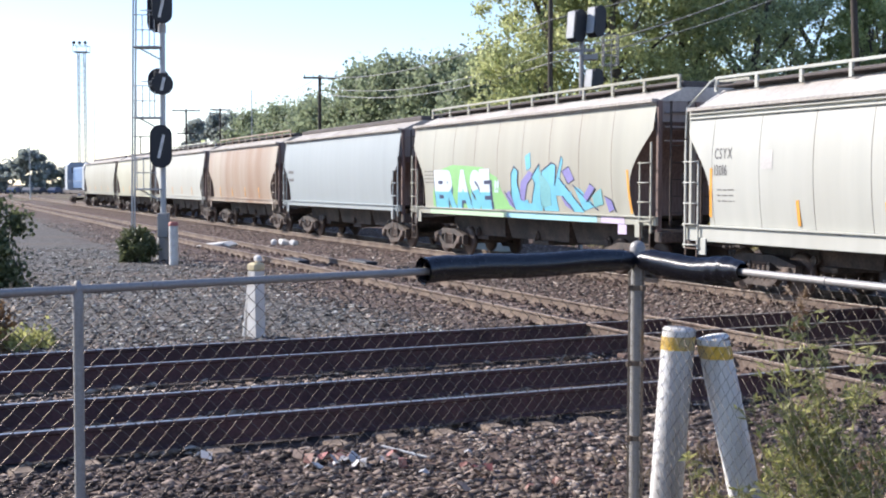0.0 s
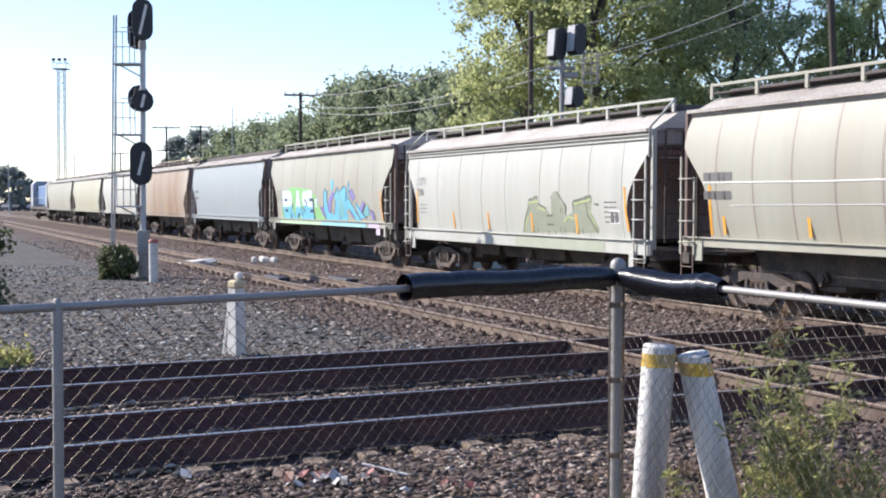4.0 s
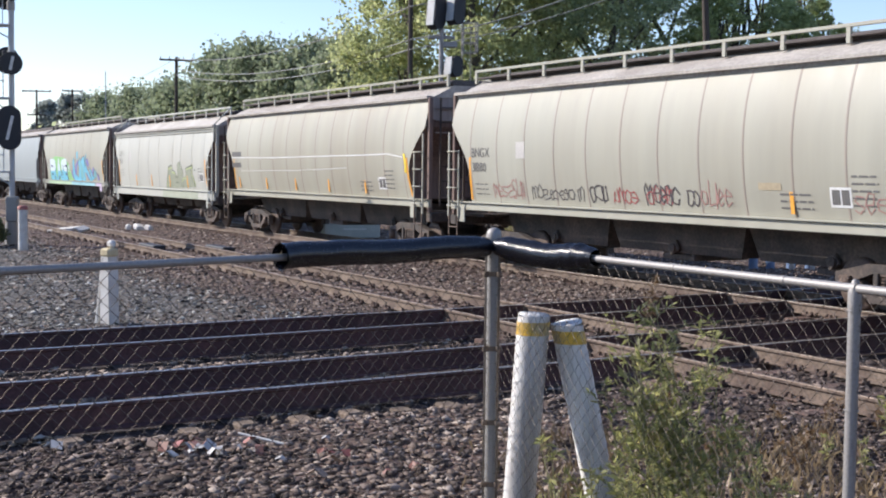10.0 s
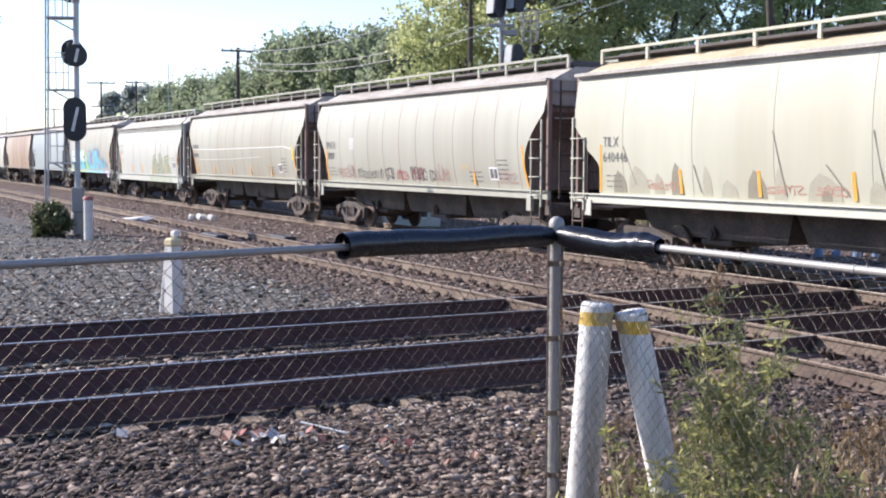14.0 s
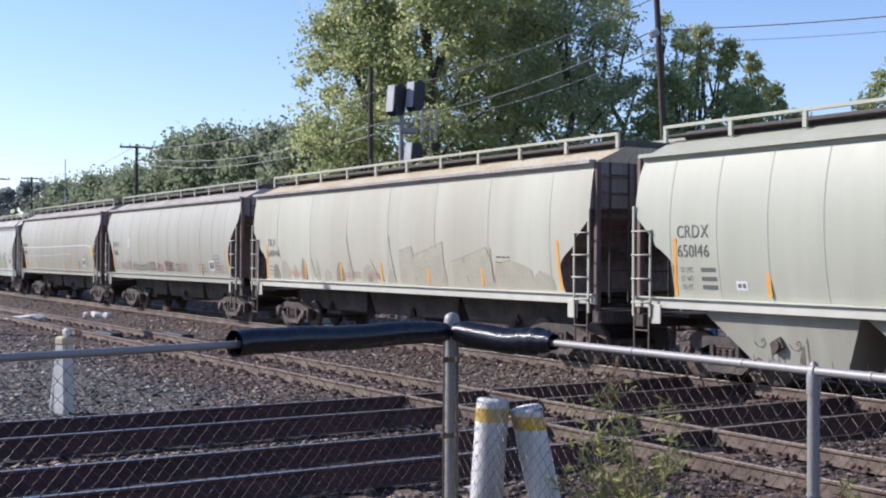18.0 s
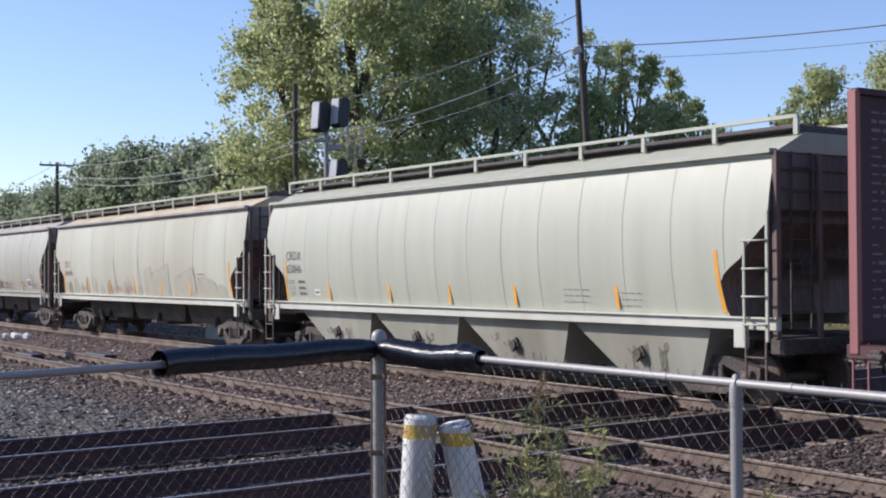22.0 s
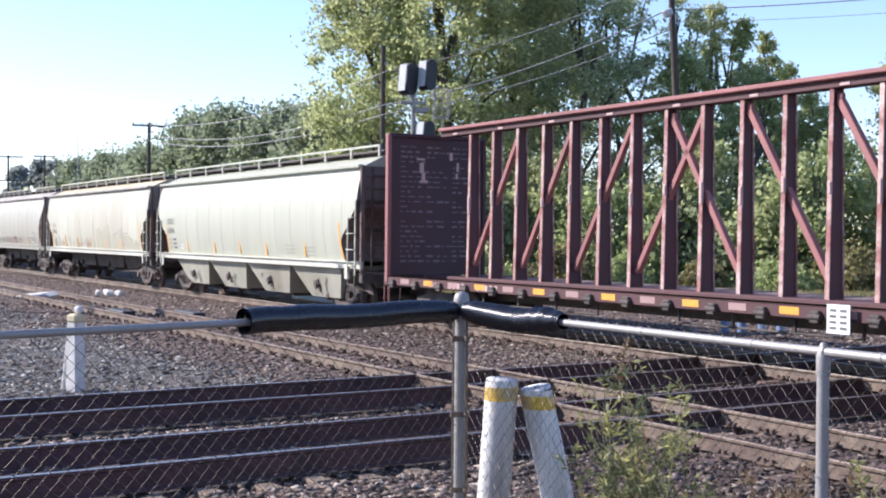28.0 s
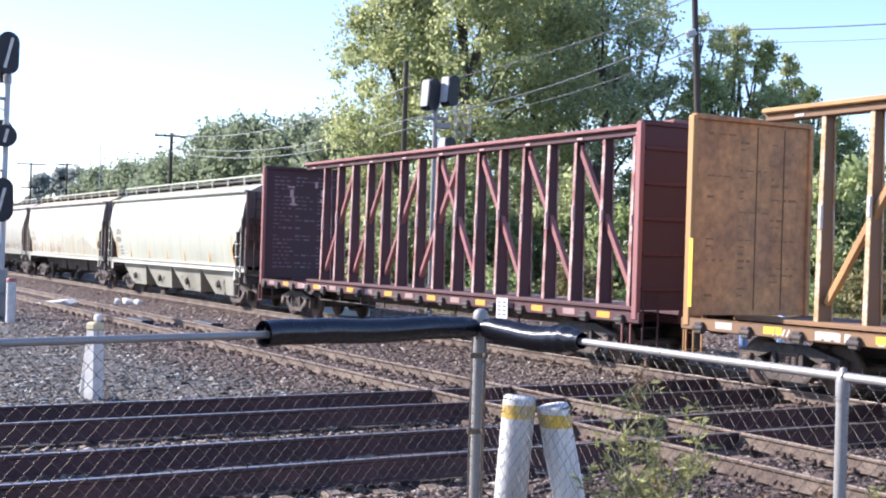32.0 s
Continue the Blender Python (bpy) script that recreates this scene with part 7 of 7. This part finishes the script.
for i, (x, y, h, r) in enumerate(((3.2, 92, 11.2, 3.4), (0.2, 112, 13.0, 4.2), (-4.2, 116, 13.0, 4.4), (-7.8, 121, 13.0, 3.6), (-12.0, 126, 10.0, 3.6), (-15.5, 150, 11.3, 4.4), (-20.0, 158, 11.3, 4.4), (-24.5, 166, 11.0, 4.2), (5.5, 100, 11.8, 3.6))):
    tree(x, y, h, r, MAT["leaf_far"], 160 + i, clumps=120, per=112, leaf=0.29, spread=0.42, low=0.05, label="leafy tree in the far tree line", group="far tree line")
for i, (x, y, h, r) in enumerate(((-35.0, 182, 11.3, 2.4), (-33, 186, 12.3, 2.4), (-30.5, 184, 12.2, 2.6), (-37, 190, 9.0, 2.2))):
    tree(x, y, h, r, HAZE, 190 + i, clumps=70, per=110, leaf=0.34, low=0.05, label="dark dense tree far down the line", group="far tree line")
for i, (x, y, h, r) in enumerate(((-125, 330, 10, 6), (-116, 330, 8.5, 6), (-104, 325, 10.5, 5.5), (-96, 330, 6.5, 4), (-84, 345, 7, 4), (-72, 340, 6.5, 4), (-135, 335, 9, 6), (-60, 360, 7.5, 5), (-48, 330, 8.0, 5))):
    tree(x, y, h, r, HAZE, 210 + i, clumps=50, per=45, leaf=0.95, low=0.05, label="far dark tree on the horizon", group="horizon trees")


def shrub(x, y, h, r, material, seed, leaf=0.16, count=2500, label="leafy green shrub", group="shrubs", low=0.0, flat_=0.8):
    rng = np.random.default_rng(seed)
    rnd = random.Random(seed)
    t = thing("shrub", label, "shrub", pose(x, y, 0), group)
    g = Geo()
    tips = []
    for i in range(9):
        an, rr = rnd.uniform(0, 6.28), r * rnd.uniform(0.2, 0.8)
        tip = Vector((rr * math.cos(an), rr * math.sin(an), h * rnd.uniform(0.55, 0.95)))
        g.tube([(0, 0, -0.05), tip * 0.5 + Vector((0, 0, h * 0.08)), tip], 0.02, 5, radii=[0.012 * h + 0.008, 0.008 * h, 0.004])
        tips.append(tip)
    part("stalk", g, MAT["bark"], t)
    pts = []
    for i in range(26):
        an, rr, u = rnd.uniform(0, 6.28), r * math.sqrt(rnd.random()), rnd.random()
        z = h * (low + (0.95 - low) * u)
        rr *= math.sqrt(max(0.1, 1 - (2 * u - 0.75) ** 2 * flat_))
        cr = r * rnd.uniform(0.16, 0.34)
        pts.append(rng.normal(size=(count // 26, 3)) * cr * 0.6 + np.array([rr * math.cos(an), rr * math.sin(an), z]))
    pts = np.concatenate(pts)
    pts[:, 2] = np.maximum(pts[:, 2], 0.02)
    part("foliage", leaf_mesh("foliage", pts, rng.uniform(0.6, 1.3, len(pts)) * leaf, material, rng), [], t)
    return t


# the green wall behind the train
rs = random.Random(77)
for i in range(26):
    f = i / 25
    x, y = 5.0 + f * 46 + rs.uniform(-0.8, 0.8), 64 - f * 12 + rs.uniform(-2, 2)
    shrub(x, y, rs.uniform(4.0, 8.0), rs.uniform(2.2, 3.4), (L_, G_, G_, L_, D_)[i % 5], 300 + i, leaf=0.2, count=4600, label="tall leafy shrub in the green wall behind the train", group="shrubs behind the train")
for i in range(12):
    f = i / 11
    x, y = 9.0 + f * 34, 57 - f * 10 + rs.uniform(-1, 1)
    shrub(x, y, rs.uniform(1.0, 2.2), rs.uniform(1.2, 2.0), (G_, MAT["dry"])[i % 2], 340 + i, leaf=0.15, count=2600, label="low shrub behind the train", group="shrubs behind the train")
for i in range(9):
    x = -26 + i * 4.2
    shrub(x, 128 - i * 4.5, rs.uniform(3, 6), 3.4, (L_, D_)[i % 2], 360 + i, leaf=0.5, count=1500, label="tall shrub below the far trees", group="shrubs behind the train")
MAT["shrub_leaf"] = leaf_mat("dull_dark_leaves", (0.045, 0.06, 0.028), (0.16, 0.18, 0.08), 0.4)
shrub(-9.1, 38.0, 0.9, 0.6, MAT["shrub_leaf"], 380, leaf=0.07, count=7000, label="dense dark green shrub at the foot of the signal", group="")
shrub(-10.4, 28.6, 1.9, 1.25, MAT["shrub_leaf"], 381, leaf=0.09, count=6500, label="dull olive shrub on the gravel", group="")
shrub(-6.75, 17.4, 0.75, 0.75, MAT["weed_dry"], 382, leaf=0.06, count=4500, label="low dry brown shrub on the gravel", group="")
shrub(-6.1, 18.1, 0.16, 0.6, MAT["weed"], 383, leaf=0.05, count=1800, label="flat patch of green weed", group="")


def blade_mesh(name, pts, dirs, sizes, material, rng, slim=8.0):
    """Narrow leaves, each along its own direction, folded a little along the middle."""
    n = len(pts)
    a = dirs / np.linalg.norm(dirs, axis=1)[:, None]
    b = np.cross(a, rng.normal(size=(n, 3)))
    b /= np.linalg.norm(b, axis=1)[:, None]
    c = np.cross(a, b)
    s = sizes[:, None]
    v = np.stack([pts, pts + a * s * 0.4 + b * s / slim + c * s * 0.04, pts + a * s - np.array([0, 0, 0.12]) * s, pts + a * s * 0.4 - b * s / slim + c * s * 0.04], 1).reshape(-1, 3)
    me = bpy.data.meshes.new(name)
    me.vertices.add(4 * n)
    me.vertices.foreach_set("co", v.astype(np.float32).ravel())
    me.loops.add(4 * n)
    me.loops.foreach_set("vertex_index", np.arange(4 * n, dtype=np.int32))
    me.polygons.add(n)
    me.polygons.foreach_set("loop_start", np.arange(0, 4 * n, 4, dtype=np.int32))
    me.update(calc_edges=True)
    me.materials.append(material)
    return me


def weed(x, y, h, seed, dry=False, bushy=1.0):
    """A wiry weed: a few leaning stalks with thin side branches and narrow leaves along them."""
    rng = np.random.default_rng(seed)
    rnd = random.Random(seed)
    t = thing("weed", "dry reddish weed by the fence" if dry else "tall wiry green weed growing by the fence", "weed", pose(x, y, 0), "weeds by the fence")
    g = Geo()
    pts, dirs = [], []
    for i in range(rnd.randint(2, 4)):
        an, lean = rnd.uniform(0, 6.28), rnd.uniform(0.06, 0.38)
        hh = h * rnd.uniform(0.6, 1.0)
        path = [Vector((math.cos(an) * lean * hh * (k / 5) ** 1.5, math.sin(an) * lean * hh * (k / 5) ** 1.5, hh * k / 5)) for k in range(6)]
        g.tube(path, 0.005, 4, radii=[0.006, 0.0055, 0.005, 0.004, 0.003, 0.002])
        for k in range(int((11 * hh + 3) * bushy)):
            u = rnd.uniform(0.15, 0.98)
            j = min(4, int(u * 5))
            p = path[j].lerp(path[j + 1], u * 5 - j)
            a2, ln = rnd.uniform(0, 6.28), hh * rnd.uniform(0.10, 0.30) * (1.15 - u * 0.7)
            d = Vector((math.cos(a2), math.sin(a2), rnd.uniform(0.5, 1.4))).normalized()
            e = p + d * ln
            g.tube([p, p + d * ln * 0.5 + Vector((0, 0, 0.01)), e], 0.003, 3, radii=[0.003, 0.0025, 0.0015])
            for q in range(int(5 + ln * 28)):
                f = rnd.uniform(0.1, 1.05)
                pts.append(tuple(p + d * ln * f))
                w = Vector((rnd.gauss(0, 1), rnd.gauss(0, 1), rnd.gauss(0, 0.7))) * 0.75 + d
                dirs.append(tuple(w))
    part("stalk", g, MAT["weed_dry_stem"] if dry else MAT["stem"], t)
    pts, dirs = np.array(pts), np.array(dirs)
    part("foliage", blade_mesh("foliage", pts, dirs, rng.uniform(0.035, 0.095, len(pts)), MAT["weed_dry"] if dry else MAT["weed"], rng), [], t)


MAT["weed_dry_stem"] = mat("dry_stem", (0.30, 0.22, 0.14), 0.8, 0, 0.2, 6, 40, 0.1)
MAT["straw"] = leaf_mat("straw_blades", (0.10, 0.07, 0.038), (0.34, 0.25, 0.14), 0.3)
rw = random.Random(21)
for i, (x, y, h) in enumerate(((1.95, 7.35, 1.46), (2.08, 7.25, 1.3), (2.02, 7.3, 1.38), (1.84, 7.4, 1.15), (2.26, 7.30, 1.12), (1.66, 7.45, 0.80), (1.52, 7.7, 0.70), (2.5, 7.35, 0.85), (2.2, 7.5, 0.95), (1.74, 7.1, 0.75), (1.92, 6.95, 0.70), (2.15, 6.85, 0.62), (2.42, 6.95, 0.6), (1.58, 7.2, 0.6), (2.75, 7.5, 0.55), (2.1, 7.1, 0.95), (2.3, 7.1, 0.8))):
    weed(2.20 + (x - 2.05) * 1.2, y, h * (1.16 if h > 1 else 0.95), 500 + i, False, 0.95 if h > 1 else 0.6)
for i in range(30):
    weed(rw.uniform(1.5, 2.9), rw.uniform(6.2, 7.8), rw.uniform(0.22, 0.5), 540 + i, i % 3 == 0)
for i in range(24):
    weed(rw.uniform(2.6, 5.2), rw.uniform(9.0, 11.6), rw.uniform(0.15, 0.42), 600 + i, i % 4 != 0, 0.7)
weed(3.2, 11.0, 0.75, 580, True)
weed(5.1, 18.6, 0.8, 581, True)


# grass tufts beyond the train, below the shrubs
def tufts(name, count, place, h, material, seed, label):
    rng = np.random.default_rng(seed)
    p = np.array([place(rng) for _ in range(count)])
    pts = np.repeat(p, 9, 0) + rng.normal(size=(count * 9, 3)) * np.array([0.12, 0.12, 0.0]) + np.array([0, 0, h * 0.4])
    me = leaf_mesh(name, pts, rng.uniform(0.017, 0.034, len(pts)) * h * 4, material, rng, tall=6.0, up=-2.5)
    tagged(part(name, me, []), label, "grass", kind="stuff")


def bank(r):
    f, d = r.uniform(0, 1), r.uniform(0, 12)
    return 8 + f * 38 - d * 0.3, 58 - f * 14 - d, 0


tufts("dry_grass", 2600, bank, 0.4, MAT["dry"], 61, "dry pale grass below the shrubs")
tufts("dry_grass", 260, lambda r: (r.uniform(1.4, 4.6), r.uniform(6.0, 10.8), 0), 0.20, MAT["straw"], 62, "thin straw-coloured grass by the fence")
tufts("grass", 160, lambda r: (r.normal(2.1, 0.5), r.normal(7.1, 0.45), 0), 0.20, MAT["weed"], 63, "thin green grass by the fence")


# ---- loose stones ----
def stones(name, count, place, size, material, seed, label):
    """Broken stones: bent eight-sided lumps scattered over the ballast, as one mesh."""
    rng = np.random.default_rng(seed)
    c = place(rng, count)
    n = len(c)
    base = np.array([(1, 0, 0), (0, 1, 0), (-1, 0, 0), (0, -1, 0), (0.2, 0.1, 0.8), (0, 0, -0.8)], float)
    tri = np.array([(0, 1, 4), (1, 2, 4), (2, 3, 4), (3, 0, 4), (1, 0, 5), (2, 1, 5), (3, 2, 5), (0, 3, 5)])
    v = base[None] * (1 + rng.uniform(-0.35, 0.35, (n, 6, 3))) + rng.uniform(-0.25, 0.25, (n, 6, 3))
    an = rng.uniform(0, 2 * np.pi, n)
    ti = rng.normal(0, 0.8, n)
    co, si, ct, st = np.cos(an), np.sin(an), np.cos(ti), np.sin(ti)
    x, y, z = v[..., 0] * 1.5, v[..., 1] * 0.68, v[..., 2] * 0.42
    y, z = y * ct[:, None] - z * st[:, None], y * st[:, None] + z * ct[:, None]
    x, y = x * co[:, None] - y * si[:, None], x * si[:, None] + y * co[:, None]
    s = (rng.uniform(size[0], size[1], n) * rng.choice([0.8, 1.0, 1.3], n))[:, None]
    v = np.stack([x * s, y * s, z * s], -1) + c[:, None, :]
    f = (tri[None] + 6 * np.arange(n)[:, None, None]).reshape(-1, 3)
    me = bpy.data.meshes.new(name)
    me.vertices.add(6 * n)
    me.vertices.foreach_set("co", v.astype(np.float32).ravel())
    me.loops.add(f.size)
    me.loops.foreach_set("vertex_index", f.astype(np.int32).ravel())
    me.polygons.add(len(f))
    me.polygons.foreach_set("loop_start", np.arange(0, f.size, 3, dtype=np.int32))
    me.update(calc_edges=True)
    me.materials.append(material)
    tagged(part(name, me, []), label, "stones", kind="stuff")


EV, EP = np.array([E2.x, E2.y]), np.array([-E2.y, E2.x])
NV, DV = np.array([N2.x, N2.y]), np.array([D2.x, D2.y])
C_CROSS = [float(np.dot(EP, (m.x, m.y))) + k * GAUGE / 2 for m in (P_MID, Q_MID) for k in (-1, 1)]
C_LONG = [float(np.dot(NV, (m.x, m.y))) + k * GAUGE / 2 for m in (T_MID, R_MID) for k in (-1, 1)]


def in_wedge(rng, count, y0, y1, power):
    y = y0 + (y1 - y0) * rng.random(count) ** power
    lo, hi = np.tan(np.radians(-23)), np.tan(np.radians(33))
    x = y * (lo + (hi - lo) * rng.random(count))
    return np.stack([x, y], 1)


def brown_place(rng, count, darker):
    p = in_wedge(rng, count, 6.2, 34, 1.25)
    a, b = p @ EP, p @ NV
    keep = np.ones(len(p), bool)
    for c in C_CROSS:
        keep &= np.abs(a - c) > 0.10
    for c in C_LONG:
        keep &= np.abs(b - c) > 0.10
    grey = (a > C_CROSS[1] + 1.6) & (b < C_LONG[2] - 2.2)
    keep &= ~(grey & (rng.random(len(p)) < 0.85))
    p, a, b = p[keep], a[keep], b[keep]
    z = rng.uniform(-0.012, 0.018, len(p))
    inside = np.zeros(len(p), bool)
    for m in (P_MID, Q_MID):
        inside |= np.abs(a - float(np.dot(EP, (m.x, m.y)))) < 1.1
    near = np.zeros(len(p), bool)
    for m in (P_MID, Q_MID):
        d = np.abs(a - float(np.dot(EP, (m.x, m.y))))
        near |= d < 1.25
        z -= 0.085 * np.clip((1.65 - d) / 0.45, 0, 1)
    cut = near & (rng.random(len(p)) < 0.8)
    dark = (b > 6.8 + rng.normal(0, 0.5, len(p))) & (a < C_CROSS[1] + 1.2)
    dark |= (p[:, 0] < -0.7 + rng.normal(0, 0.6, len(p))) & (p[:, 1] < 12.5)
    return np.column_stack([p, z])[~cut & (dark == darker)]


def grey_place(rng, count):
    p = in_wedge(rng, count, 15, 46, 1.2)
    a, b = p @ EP, p @ NV
    keep = (a > C_CROSS[1] + 0.9) & (b < C_LONG[2] - 1.6)
    p = p[keep]
    return np.column_stack([p, rng.uniform(-0.012, 0.01, len(p))])


stones("ballast", 95000, lambda r, c: brown_place(r, c, False), (0.019, 0.050), MAT["stone"], 71, "loose brown and grey ballast stones between the rails")
stones("ballast", 95000, lambda r, c: brown_place(r, c, True), (0.019, 0.050), MAT["stone_dark"], 73, "dark ballast stones round the track crossing")


def debris_place(rng, count):
    """Chips and splinters lying against the feet of the crossing rails."""
    c = np.array(C_CROSS)[rng.integers(0, 4, count)]
    a = c - 0.09 - rng.exponential(0.10, count)
    e = -9 + 22 * rng.random(count)
    heap = np.sin(e * 2.1 + c * 3) + np.sin(e * 5.3 + c) + rng.normal(0, 0.8, count)
    keep = heap > 0.6
    a, e = a[keep], e[keep]
    p = a[:, None] * EP[None] + e[:, None] * EV[None]
    return np.column_stack([p, -0.075 + rng.random(len(p)) * 0.05])


MAT["chips"] = stone_mat("pale_chips", ((0.0, (0.06, 0.042, 0.032)), (0.4, (0.17, 0.125, 0.09)), (0.75, (0.32, 0.25, 0.18)), (0.95, (0.50, 0.43, 0.35))))
stones("debris", 5200, debris_place, (0.018, 0.05), MAT["chips"], 75, "pale splinters and stone chips against the rails")


def far_place(rng, count):
    p = in_wedge(rng, count, 33, 75, 1.1)
    a, b = p @ EP, p @ NV
    keep = b > C_LONG[2] - 3.0
    for c in C_LONG:
        keep &= np.abs(b - c) > 0.12
    p = p[keep]
    return np.column_stack([p, rng.uniform(-0.012, 0.01, len(p))])


stones("ballast", 48000, far_place, (0.028, 0.06), MAT["stone"], 74, "loose brown ballast stones along the tracks")
MAT["grey_stone"] = stone_mat("grey_gravel", ((0.0, (0.022, 0.021, 0.019)), (0.4, (0.080, 0.077, 0.070)), (0.70, (0.20, 0.195, 0.178)), (0.92, (0.46, 0.455, 0.42))))
stones("gravel", 60000, grey_place, (0.02, 0.05), MAT["grey_stone"], 72, "loose pale grey gravel")


def motions():
    times = [i * 0.5 for i in range(65)]
    for car, mid in CARS:
        walk(car, [(t, car_pose(mid + travel(t))) for t in times])
    turns = [i * 0.2 for i in range(161)]
    for wheel, x in WHEELSETS:
        walk(wheel, [(t, pose(x, 0, 0.42) @ Matrix.Rotation(travel(t) / 0.42, 4, "Y")) for t in turns])


motions()
